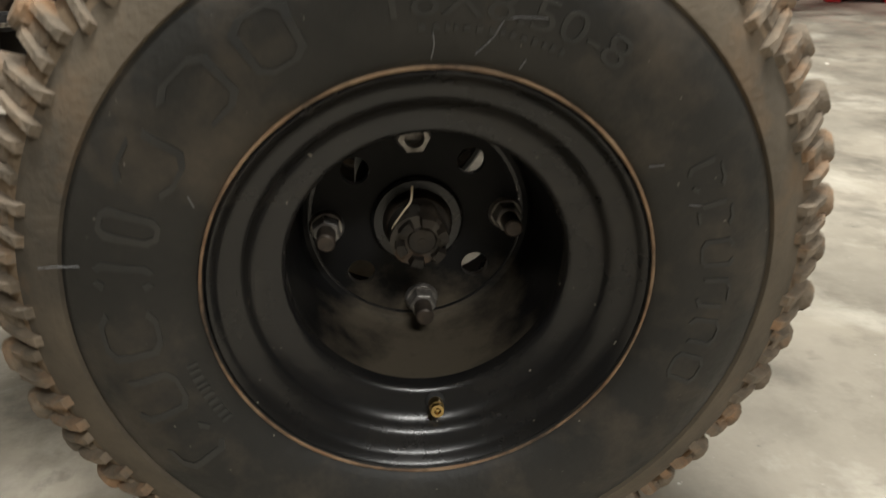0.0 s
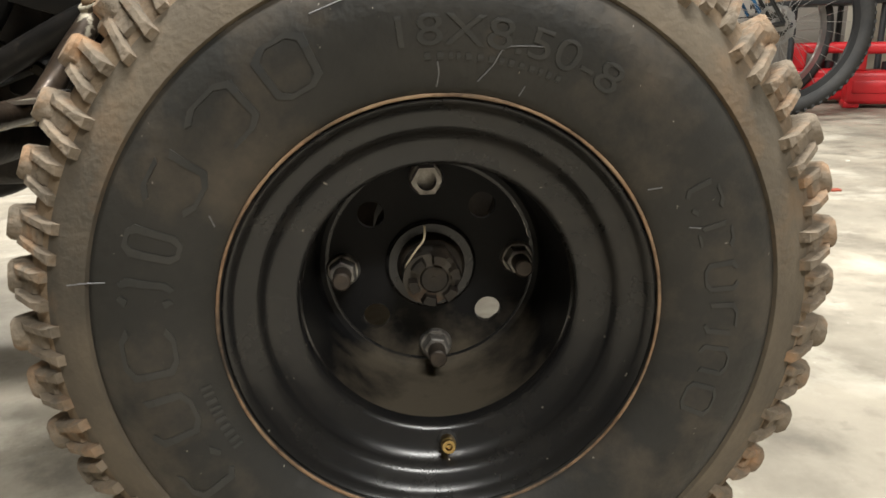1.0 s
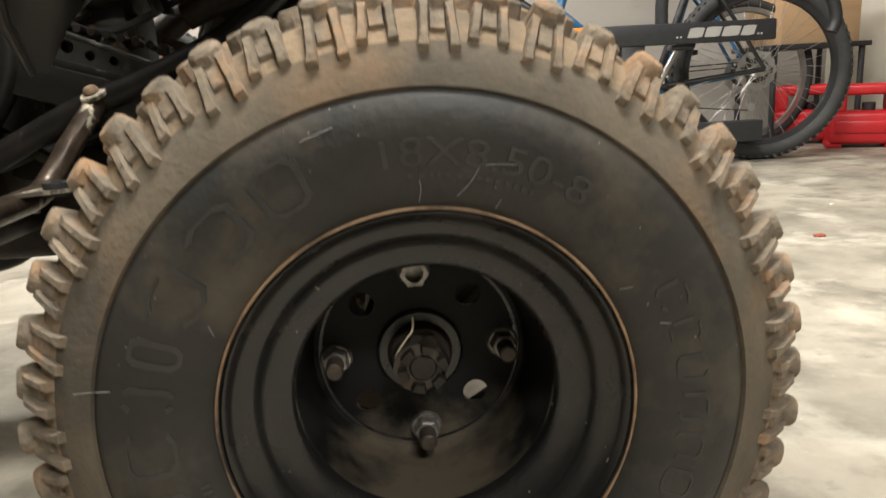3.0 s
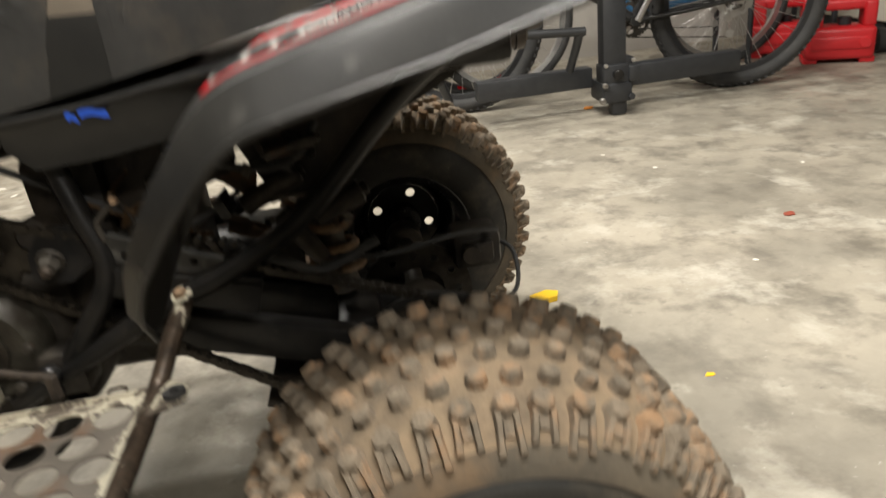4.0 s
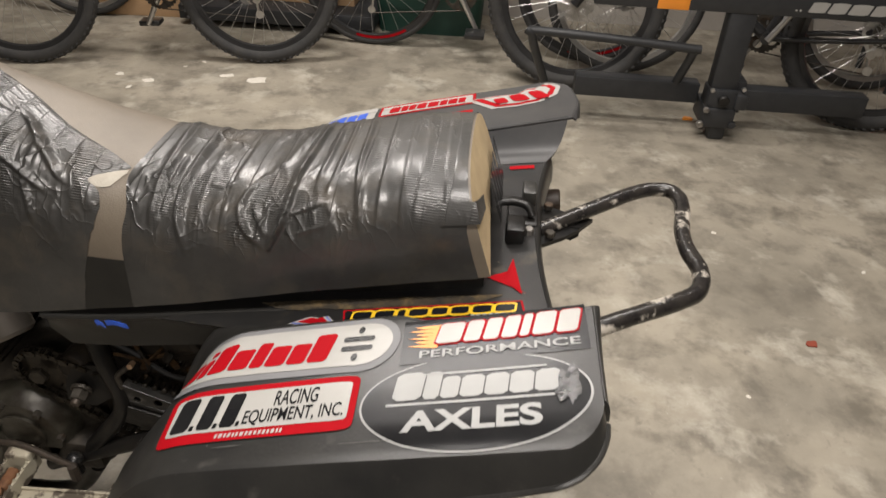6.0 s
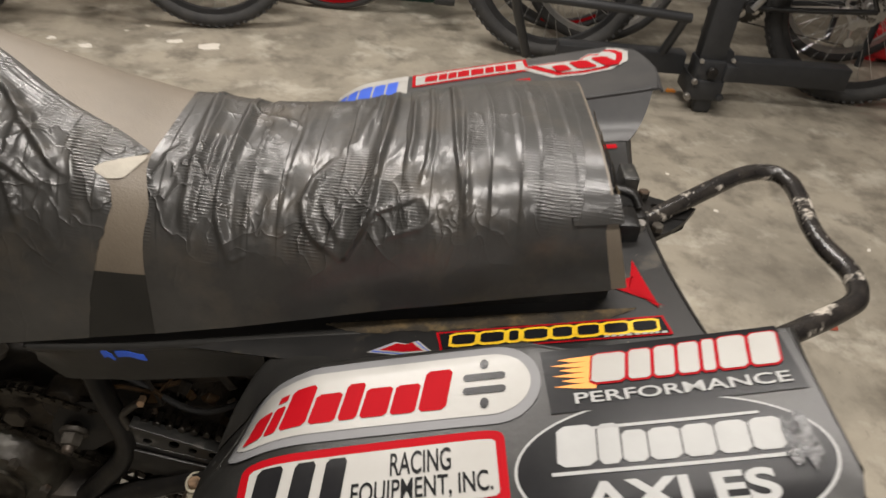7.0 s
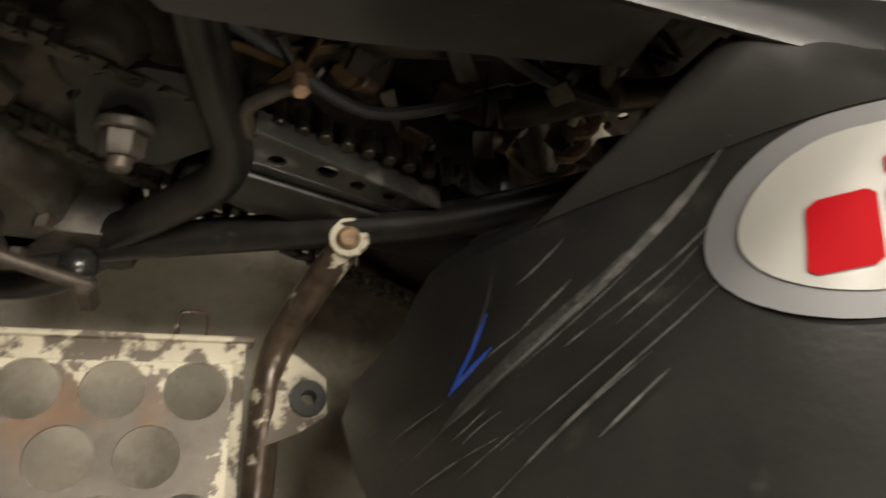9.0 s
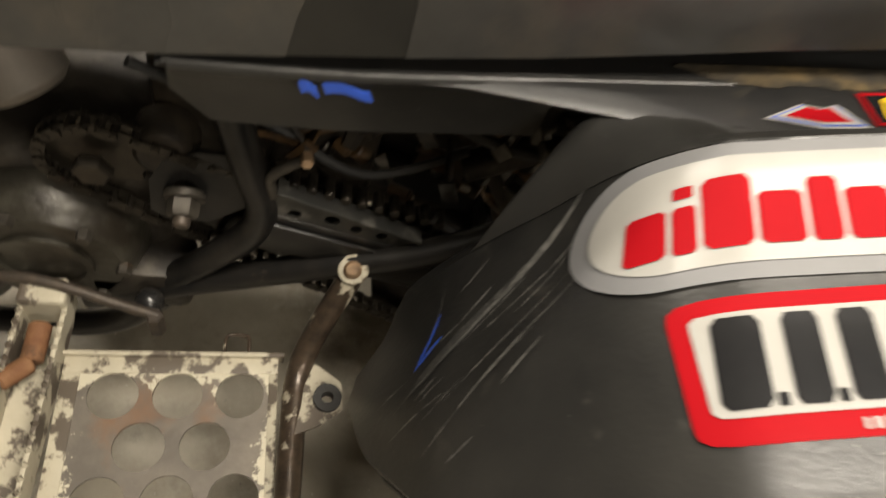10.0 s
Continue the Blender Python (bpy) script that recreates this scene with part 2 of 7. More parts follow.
M["bike_black"] = material("black_bike_paint", (0.015, 0.015, 0.016), 0.32, second=(0.03, 0.03, 0.03), scale=20, mix=0.6, coat=0.2)
M["alloy"] = material("bright_alloy", (0.62, 0.61, 0.59), 0.3, 0.9, second=(0.45, 0.44, 0.42), scale=40, mix=0.6)
M["red_plastic"] = material("red_moulded_plastic", (0.62, 0.022, 0.028), 0.38, second=(0.5, 0.016, 0.02), scale=12, mix=0.6, bump=0.05, bump_scale=300)
M["cardboard"] = material("brown_cardboard", (0.46, 0.30, 0.165), 0.85, second=(0.39, 0.25, 0.135), scale=7, mix=0.7, bump=0.08, bump_scale=200, stretch=(1, 1, 4))
M["green"] = material("dark_green_plastic", (0.012, 0.045, 0.032), 0.5, second=(0.02, 0.06, 0.045), scale=10, mix=0.6)
M["cream"] = material("cream_enamel", (0.70, 0.66, 0.56), 0.4, second=(0.62, 0.58, 0.48), scale=6, mix=0.6)
M["chip"] = material("paint_flake", (0.72, 0.68, 0.60), 0.8, second=(0.6, 0.55, 0.47), scale=60, mix=0.6)
M["leaf"] = material("dry_red_leaf", (0.30, 0.06, 0.03), 0.7, second=(0.2, 0.05, 0.03), scale=60, mix=0.6)
M["diffuser"] = bpy.data.materials.new("lit_diffuser")
M["diffuser"].use_nodes = True
_e = M["diffuser"].node_tree.nodes["Principled BSDF"]
_e.inputs["Emission Color"].default_value, _e.inputs["Emission Strength"].default_value = (1.0, 0.94, 0.83, 1), 3.0


def tape_material():
    """Glossy black cloth tape: fine ribs that come and go in patches, soft dents, worn grey bloom."""
    m = material("black_cloth_tape", (0.029, 0.0285, 0.027), 0.42, second=(0.056, 0.054, 0.050), scale=11, mix=0.7, third=(0.075, 0.064, 0.050), third_scale=16, third_at=0.64, third_soft=0.14, coat=0.5, specular=0.35)
    m.node_tree.nodes["Principled BSDF"].inputs["Coat Roughness"].default_value = 0.21
    N, L = m.node_tree.nodes, m.node_tree.links
    co = N.new("ShaderNodeTexCoord")
    # pulled tight and smooth towards the back
    sx = N.new("ShaderNodeSeparateXYZ")
    L.new(co.outputs["Object"], sx.inputs[0])
    loose = N.new("ShaderNodeMapRange")
    loose.inputs["From Min"].default_value, loose.inputs["From Max"].default_value = 0.055, -0.03
    loose.inputs["To Min"].default_value = 0.38
    L.new(sx.outputs["X"], loose.inputs["Value"])

    def noisy(scale, stretch, lo=None, hi=None, detail=4, distort=0.0):
        mp = N.new("ShaderNodeMapping")
        mp.inputs["Scale"].default_value = stretch
        L.new(co.outputs["Object"], mp.inputs["Vector"])
        n = N.new("ShaderNodeTexNoise")
        n.inputs["Scale"].default_value, n.inputs["Detail"].default_value, n.inputs["Distortion"].default_value = scale, detail, distort
        L.new(mp.outputs[0], n.inputs["Vector"])
        if lo is None:
            return n.outputs["Fac"]
        r = N.new("ShaderNodeValToRGB")
        r.color_ramp.elements[0].position, r.color_ramp.elements[1].position = lo, hi
        L.new(n.outputs["Fac"], r.inputs["Fac"])
        return r.outputs["Color"]

    def sum_of(a, k, b=None):
        s = N.new("ShaderNodeMath")
        s.operation = "MULTIPLY_ADD" if b else "MULTIPLY"
        L.new(a, s.inputs[0])
        s.inputs[1].default_value = k
        if b:
            L.new(b, s.inputs[2])
        return s.outputs[0]

    def calc(op, a, b, c=None):
        k = N.new("ShaderNodeMath")
        k.operation = op
        for i, v in enumerate((a, b, c)):
            if v is None:
                continue
            if isinstance(v, float):
                k.inputs[i].default_value = v
            else:
                L.new(v, k.inputs[i])
        return k.outputs[0]

    # strips about 26 mm wide, their edges a little wavy
    along = calc("MULTIPLY_ADD", noisy(5, (1, 1, 1), None, None, 2), 0.9, calc("MULTIPLY", sx.outputs["X"], 38.0))
    strip = calc("FLOOR", along, 0.0)
    within = calc("FRACT", along, 0.0)
    lap = calc("MULTIPLY", calc("SUBTRACT", 1.0, within), calc("MINIMUM", calc("MULTIPLY", within, 16.0), 1.0))
    chance = N.new("ShaderNodeTexWhiteNoise")
    chance.noise_dimensions = "1D"
    L.new(strip, chance.inputs["W"])
    # ribs fade on the steep sides
    geo = N.new("ShaderNodeNewGeometry")
    gn = N.new("ShaderNodeSeparateXYZ")
    L.new(geo.outputs["Normal"], gn.inputs[0])
    flat = N.new("ShaderNodeMapRange")
    flat.inputs["From Min"].default_value, flat.inputs["From Max"].default_value, flat.inputs["To Min"].default_value = 0.10, 0.45, 0.12
    L.new(gn.outputs["Z"], flat.inputs["Value"])
    w = N.new("ShaderNodeTexWave")
    w.wave_type, w.bands_direction = "BANDS", "DIAGONAL"
    w.inputs["Scale"].default_value, w.inputs["Distortion"].default_value, w.inputs["Detail"].default_value, w.inputs["Detail Scale"].default_value = 150, 3.0, 3, 1.2
    mp = N.new("ShaderNodeMapping")
    mp.inputs["Scale"].default_value = (0.10, 1.0, 1.0)
    L.new(co.outputs["Object"], mp.inputs["Vector"])
    L.new(mp.outputs[0], w.inputs["Vector"])
    rib = calc("POWER", w.outputs["Fac"], 2.0)
    patch = calc("MULTIPLY", noisy(17, (1.6, 0.7, 0.7), 0.44, 0.60, 3), calc("MULTIPLY_ADD", chance.outputs["Value"], 1.1, 0.15))
    h = sum_of(calc("MULTIPLY", calc("MULTIPLY", rib, patch), flat.outputs[0]), 0.42)
    h = sum_of(calc("MULTIPLY", lap, flat.outputs[0]), 0.26, h)
    h = sum_of(noisy(13, (1.3, 0.6, 0.6), None, None, 2, 0.6), 0.55, h)

    def ridge(scale, stretch, power, k, h):
        """Thin crisp crease lines where the noise passes its middle."""
        d = N.new("ShaderNodeMath")
        d.operation = "SUBTRACT"
        L.new(noisy(scale, stretch, None, None, 2, 0.4), d.inputs[0])
        d.inputs[1].default_value = 0.5
        e = N.new("ShaderNodeMath")
        e.operation = "ABSOLUTE"
        L.new(d.outputs[0], e.inputs[0])
        f = N.new("ShaderNodeMath")
        f.operation = "MULTIPLY_ADD"
        L.new(e.outputs[0], f.inputs[0])
        f.inputs[1].default_value, f.inputs[2].default_value = -2.0, 1.0
        g = N.new("ShaderNodeMath")
        g.operation = "POWER"
        L.new(f.outputs[0], g.inputs[0])
        g.inputs[1].default_value = power
        mk = N.new("ShaderNodeMath")
        mk.operation = "MULTIPLY"
        L.new(g.outputs[0], mk.inputs[0])
        L.new(noisy(7, (1.0, 0.8, 0.8), 0.42, 0.60, 2), mk.inputs[1])
        return sum_of(mk.outputs[0], k, h)

    h = ridge(11, (1.3, 0.9, 0.9), 24.0, 1.4, h)
    h = ridge(26, (1.2, 1.0, 1.0), 18.0, 0.8, h)
    vm = N.new("ShaderNodeMapping")
    vm.inputs["Scale"].default_value = (1.5, 0.62, 0.62)
    L.new(co.outputs["Object"], vm.inputs["Vector"])
    wv = N.new("ShaderNodeVectorMath")
    wv.operation = "MULTIPLY_ADD"
    wn = N.new("ShaderNodeTexNoise")
    wn.inputs["Scale"].default_value = 24
    L.new(co.outputs["Object"], wn.inputs["Vector"])
    L.new(wn.outputs["Color"], wv.inputs[0])
    wv.inputs[1].default_value = (0.03, 0.03, 0.03)
    L.new(vm.outputs[0], wv.inputs[2])
    vo = N.new("ShaderNodeTexVoronoi")
    vo.inputs["Scale"].default_value = 34
    L.new(wv.outputs[0], vo.inputs["Vector"])
    cr = N.new("ShaderNodeMath")
    cr.operation = "MULTIPLY"
    L.new(vo.outputs["Distance"], cr.inputs[0])
    L.new(noisy(9, (1.2, 0.7, 0.7), 0.44, 0.62, 2), cr.inputs[1])
    h = sum_of(cr.outputs[0], 0.55, h)
    h = sum_of(noisy(150, (1, 1, 1)), 0.18, h)
    bp = N.new("ShaderNodeBump")
    bp.inputs["Strength"].default_value, bp.inputs["Distance"].default_value = 0.8, 0.0024
    ease = N.new("ShaderNodeMath")
    ease.operation = "MULTIPLY"
    L.new(h, ease.inputs[0])
    L.new(calc("MULTIPLY", loose.outputs[0], flat.outputs[0]), ease.inputs[1])
    L.new(ease.outputs[0], bp.inputs["Height"])
    L.new(bp.outputs[0], N["Principled BSDF"].inputs["Normal"])
    L.new(bp.outputs[0], N["Principled BSDF"].inputs["Coat Normal"])
    return m


M["tape"] = tape_material()


def concrete_material():
    """Old garage slab: warm grey, cloudy stains at two scales, worn pale patches and pits."""
    m = bpy.data.materials.new("stained_concrete")
    m.use_nodes = True
    N, L = m.node_tree.nodes, m.node_tree.links
    b = N["Principled BSDF"]
    co = N.new("ShaderNodeTexCoord")

    def noisy(scale, lo, hi, distort=0.0, detail=10, rough=0.65):
        n = N.new("ShaderNodeTexNoise")
        n.inputs["Scale"].default_value, n.inputs["Detail"].default_value, n.inputs["Roughness"].default_value, n.inputs["Distortion"].default_value = scale, detail, rough, distort
        L.new(co.outputs["Object"], n.inputs["Vector"])
        r = N.new("ShaderNodeValToRGB")
        r.color_ramp.elements[0].position, r.color_ramp.elements[1].position = lo, hi
        L.new(n.outputs["Fac"], r.inputs["Fac"])
        return r.outputs["Color"]

    colour = None
    for fac, a in ((noisy(2.6, 0.38, 0.62, 0.2), (0.38, 0.34, 0.27)), (noisy(7, 0.48, 0.66, 0.15), (0.175, 0.156, 0.124)), (noisy(5.0, 0.54, 0.68, 0.15), (0.475, 0.44, 0.365)), (noisy(15, 0.58, 0.74, 0.1), (0.20, 0.178, 0.142)), (noisy(30, 0.60, 0.80), (0.22, 0.198, 0.16)), (noisy(85, 0.66, 0.72), (0.58, 0.54, 0.47)), (noisy(60, 0.68, 0.74), (0.09, 0.08, 0.07))):
        mx = N.new("ShaderNodeMix")
        mx.data_type = "RGBA"
        L.new(fac, mx.inputs["Factor"])
        if colour is None:
            mx.inputs["A"].default_value = (0.245, 0.22, 0.175, 1)
        else:
            L.new(colour, mx.inputs["A"])
        mx.inputs["B"].default_value = (*a, 1)
        colour = mx.outputs["Result"]
    L.new(colour, b.inputs["Base Color"])
    rg = N.new("ShaderNodeMapRange")
    rg.inputs["To Min"].default_value, rg.inputs["To Max"].default_value = 0.38, 0.75
    L.new(noisy(6, 0.35, 0.65), rg.inputs["Value"])
    L.new(rg.outputs[0], b.inputs["Roughness"])
    bp = N.new("ShaderNodeBump")
    bp.inputs["Strength"].default_value, bp.inputs["Distance"].default_value = 0.25, 0.003
    L.new(noisy(40, 0.2, 0.8), bp.inputs["Height"])
    L.new(bp.outputs[0], b.inputs["Normal"])
    return m


M["concrete"] = concrete_material()


def plate_material():
    """Steel plate whose white paint survives along its borders, worn to brown-grey metal with rust where the boot rubs."""
    m = material("boot_worn_plate", (0.115, 0.10, 0.083), 0.55, 0.25, second=(0.19, 0.165, 0.135), scale=22, mix=0.8, bump=0.15, bump_scale=160, third=(0.20, 0.105, 0.055), third_scale=15, third_at=0.59, third_soft=0.1)
    N, L = m.node_tree.nodes, m.node_tree.links
    b = N["Principled BSDF"]
    under = b.inputs["Base Color"].links[0].from_socket
    co = N.new("ShaderNodeTexCoord")
    sx = N.new("ShaderNodeSeparateXYZ")
    L.new(co.outputs["Object"], sx.inputs[0])

    def calc(op, a, c):
        k = N.new("ShaderNodeMath")
        k.operation = op
        for i, v in enumerate((a, c)):
            if isinstance(v, float):
                k.inputs[i].default_value = v
            else:
                L.new(v, k.inputs[i])
        return k.outputs[0]

    front = calc("ADD", sx.outputs["X"], 0.500)
    back = calc("MULTIPLY", calc("SUBTRACT", -0.330, sx.outputs["X"]), 2.2)
    inner = calc("SUBTRACT", 0.318, sx.outputs["Y"])
    edge = calc("MINIMUM", calc("MINIMUM", front, back), inner)
    n = N.new("ShaderNodeTexNoise")
    n.inputs["Scale"].default_value, n.inputs["Detail"].default_value, n.inputs["Roughness"].default_value = 30, 10, 0.72
    L.new(co.outputs["Object"], n.inputs["Vector"])
    worn = calc("SUBTRACT", calc("MULTIPLY", calc("SUBTRACT", n.outputs["Fac"], 0.36), 0.14), edge)
    r = N.new("ShaderNodeMapRange")
    r.inputs["From Min"].default_value, r.inputs["From Max"].default_value = -0.0012, 0.0012
    L.new(worn, r.inputs["Value"])
    mx = N.new("ShaderNodeMix")
    mx.data_type = "RGBA"
    L.new(r.outputs[0], mx.inputs["Factor"])
    L.new(under, mx.inputs["A"])
    mx.inputs["B"].default_value = (0.52, 0.48, 0.37, 1)
    L.new(mx.outputs["Result"], b.inputs["Base Color"])
    return m


M["plate"] = plate_material()


def well_material():
    """Black rim paint, darkened for the shade inside the well, with a soft crescent of dust in the lower half."""
    m = material("dusty_shaded_rim_well", (0.0045, 0.0045, 0.005), 0.55, second=(0.011, 0.0105, 0.010), scale=30, mix=0.6, bump=0.08, bump_scale=90, specular=0.2)
    N, L = m.node_tree.nodes, m.node_tree.links
    b = N["Principled BSDF"]
    under = b.inputs["Base Color"].links[0].from_socket
    co = N.new("ShaderNodeTexCoord")
    sx = N.new("ShaderNodeSeparateXYZ")
    L.new(co.outputs["Object"], sx.inputs[0])
    n = N.new("ShaderNodeTexNoise")
    n.inputs["Scale"].default_value, n.inputs["Detail"].default_value, n.inputs["Roughness"].default_value = 34, 8, 0.65
    L.new(co.outputs["Object"], n.inputs["Vector"])
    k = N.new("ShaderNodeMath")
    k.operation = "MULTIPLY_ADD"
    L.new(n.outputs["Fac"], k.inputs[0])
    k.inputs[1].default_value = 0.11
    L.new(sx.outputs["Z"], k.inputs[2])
    # The upward fade paints the lip's shade over the dust.
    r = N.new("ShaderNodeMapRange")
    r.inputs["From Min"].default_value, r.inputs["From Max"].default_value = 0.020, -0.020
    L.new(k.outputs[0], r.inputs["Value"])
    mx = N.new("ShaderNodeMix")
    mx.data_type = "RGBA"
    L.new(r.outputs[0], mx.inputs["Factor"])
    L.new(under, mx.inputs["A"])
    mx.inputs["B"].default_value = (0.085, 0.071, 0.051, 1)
    L.new(mx.outputs["Result"], b.inputs["Base Color"])
    return m


M["well_dust_shade"] = well_material()

# ---------------------------------------------------------------- mesh tools


def finish(name, bm, mats, smooth=True, angle=40):
    me = bpy.data.meshes.new(name)
    bmesh.ops.recalc_face_normals(bm, faces=bm.faces[:])
    for f in bm.faces:
        f.smooth = smooth
    if smooth:
        lim = radians(angle)
        for e in bm.edges:
            if len(e.link_faces) == 2 and e.calc_face_angle(0) > lim:
                e.smooth = False
    bm.to_mesh(me)
    bm.free()
    for m in mats if isinstance(mats, (list, tuple)) else [mats]:
        me.materials.append(M[m] if isinstance(m, str) else m)
    return me


def part(name, bm, mat, parent=None, label="", smooth=True, angle=40):
    ob = new(name, finish(name, bm, mat, smooth, angle))
    ob.parent = parent
    if label:
        tagged(ob, label)
    return ob


def thing(name, label, category, group="", kind="", at=None):
    ob = new(name)
    if at is not None:
        ob.matrix_world = at
    return tagged(ob, label, category, group, kind)


def append(bm, other, m=None):
    if m is not None:
        bmesh.ops.transform(other, matrix=m, verts=other.verts[:])
    me = bpy.data.meshes.new("t")
    other.to_mesh(me)
    other.free()
    bm.from_mesh(me)
    bpy.data.meshes.remove(me)


def box(bm, lo, hi, bevel=0.003, m=None, seg=2):
    t = bmesh.new()
    bmesh.ops.create_cube(t, size=1)
    c, s = [(a + b) / 2 for a, b in zip(lo, hi)], [abs(b - a) for a, b in zip(lo, hi)]
    bmesh.ops.transform(t, matrix=Matrix.Translation(c) @ Matrix.Diagonal((*s, 1)), verts=t.verts[:])
    if bevel:
        bmesh.ops.bevel(t, geom=t.edges[:], offset=min(bevel, min(s) * 0.45), segments=seg, affect="EDGES", profile=0.5)
    append(bm, t, m)


def basis(way):
    w = Vector(way).normalized()
    return w.to_track_quat("Z", "Y").to_matrix()


def cyl(bm, a, b, r0, r1=None, n=20, bevel=0.0, turn=0.0):
    """A capped cylinder or cone from a to b, chamfered at both ends if asked."""
    a, b = Vector(a), Vector(b)
    r1 = r0 if r1 is None else r1
    R = basis(b - a)
    h = (b - a).length
    rings = [(0, r0), (h, r1)] if not bevel else [(0, r0 - bevel), (bevel, r0), (h - bevel, r1), (h, r1 - bevel)]
    loops = []
    for z, r in rings:
        loops.append([bm.verts.new(a + R @ Vector((r * math.cos(turn + 2 * math.pi * k / n), r * math.sin(turn + 2 * math.pi * k / n), z))) for k in range(n)])
    for p, q in zip(loops, loops[1:]):
        for k in range(n):
            bm.faces.new((p[k], p[(k + 1) % n], q[(k + 1) % n], q[k]))
    bm.faces.new(loops[0][::-1])
    bm.faces.new(loops[-1])


def ring(bm, a, b, r_in, r_out, n=28):
    """A washer-like sleeve from a to b."""
    a, b = Vector(a), Vector(b)
    R = basis(b - a)
    h = (b - a).length
    loops = [[bm.verts.new(a + R @ Vector((r * math.cos(2 * math.pi * k / n), r * math.sin(2 * math.pi * k / n), z))) for k in range(n)] for z, r in ((0, r_in), (0, r_out), (h, r_out), (h, r_in))]
    for i in range(4):
        p, q = loops[i], loops[(i + 1) % 4]
        for k in range(n):
            bm.faces.new((p[k], p[(k + 1) % n], q[(k + 1) % n], q[k]))


def smooth_path(pts, steps=8, closed=False):
    """Catmull-Rom through the points."""
    P = [Vector(p) for p in pts]
    n = len(P)
    out = []
    for i in range(n if closed else n - 1):
        p0, p1, p2, p3 = (P[(i + k) % n] if closed else P[min(max(i + k, 0), n - 1)] for k in (-1, 0, 1, 2))
        for s in range(steps):
            t = s / steps
            out.append(0.5 * ((2 * p1) + (p2 - p0) * t + (2 * p0 - 5 * p1 + 4 * p2 - p3) * t * t + (3 * p1 - p0 - 3 * p2 + p3) * t**3))
    if not closed:
        out.append(P[-1])
    return out


def tube(bm, pts, r, n=12, steps=8, closed=False, raw=False, wobble=0.0):
    path = [Vector(p) for p in pts] if raw else smooth_path(pts, steps, closed)
    m = len(path)
    up = Vector((0.13, 0.21, 0.97))
    loops = []
    for i, p in enumerate(path):
        d = (path[(i + 1) % m] - path[i - 1]) if closed or 0 < i < m - 1 else (path[1] - path[0] if i == 0 else path[-1] - path[-2])
        d = d.normalized()
        side = d.cross(up)
        if side.length < 1e-3:
            side = d.cross(Vector((1, 0, 0)))
        side.normalize()
        up = side.cross(d).normalized()
        rr = (r(i / max(1, m - 1)) if callable(r) else r) * (1 + wobble * (noise.noise(p * 40)))
        loops.append([bm.verts.new(p + rr * (math.cos(2 * math.pi * k / n) * side + math.sin(2 * math.pi * k / n) * up)) for k in range(n)])
    pairs = list(zip(loops, loops[1:])) + ([(loops[-1], loops[0])] if closed else [])
    for p, q in pairs:
        for k in range(n):
            bm.faces.new((p[k], p[(k + 1) % n], q[(k + 1) % n], q[k]))
    if not closed:
        bm.faces.new(loops[0][::-1])
        bm.faces.new(loops[-1])


def lathe(bm, profile, n=96, closed=False, mats=None, clip=None):
    """Turns (r, y) round the y axis. mats: the material of each band."""
    loops = []
    for r, y in profile:
        loops.append([bm.verts.new((r * math.cos(2 * math.pi * k / n), y, r * math.sin(2 * math.pi * k / n))) for k in range(n)])
    seq = list(range(len(loops) - 1)) + ([len(loops) - 1] if closed else [])
    for i in seq:
        p, q = loops[i], loops[(i + 1) % len(loops)]
        for k in range(n):
            f = bm.faces.new((p[k], p[(k + 1) % n], q[(k + 1) % n], q[k]))
            if mats:
                f.material_index = mats[i]
    return loops


def sheet(bm, P, nu, nv, thick=0.0, mat=0, flip=False):
    """A grid over P(u, v), u and v from 0 to 1, with thickness along the normal when asked."""
    V = [[Vector(P(i / nu, j / nv)) for j in range(nv + 1)] for i in range(nu + 1)]
    g = [[bm.verts.new(p) for p in row] for row in V]
    for i in range(nu):
        for j in range(nv):
            f = bm.faces.new((g[i][j], g[i + 1][j], g[i + 1][j + 1], g[i][j + 1]))
            f.material_index = mat
    if thick:
        h = []
        for i in range(nu + 1):
            row = []
            for j in range(nv + 1):
                a = V[min(i + 1, nu)][j] - V[max(i - 1, 0)][j]
                b = V[i][min(j + 1, nv)] - V[i][max(j - 1, 0)]
                nn = a.cross(b)
                nn = nn.normalized() if nn.length > 1e-9 else Vector((0, 0, 1))
                row.append(bm.verts.new(V[i][j] - nn * thick))
            h.append(row)
        for i in range(nu):
            for j in range(nv):
                f = bm.faces.new((h[i][j + 1], h[i + 1][j + 1], h[i + 1][j], h[i][j]))
                f.material_index = mat
        edge = [(i, 0) for i in range(nu)] + [(nu, j) for j in range(nv)] + [(nu - i, nv) for i in range(nu)] + [(0, nv - j) for j in range(nv)]
        for k in range(len(edge)):
            (a, b), (c, d) = edge[k], edge[(k + 1) % len(edge)]
            f = bm.faces.new((g[c][d], g[a][b], h[a][b], h[c][d]))
            f.material_index = mat
    return g


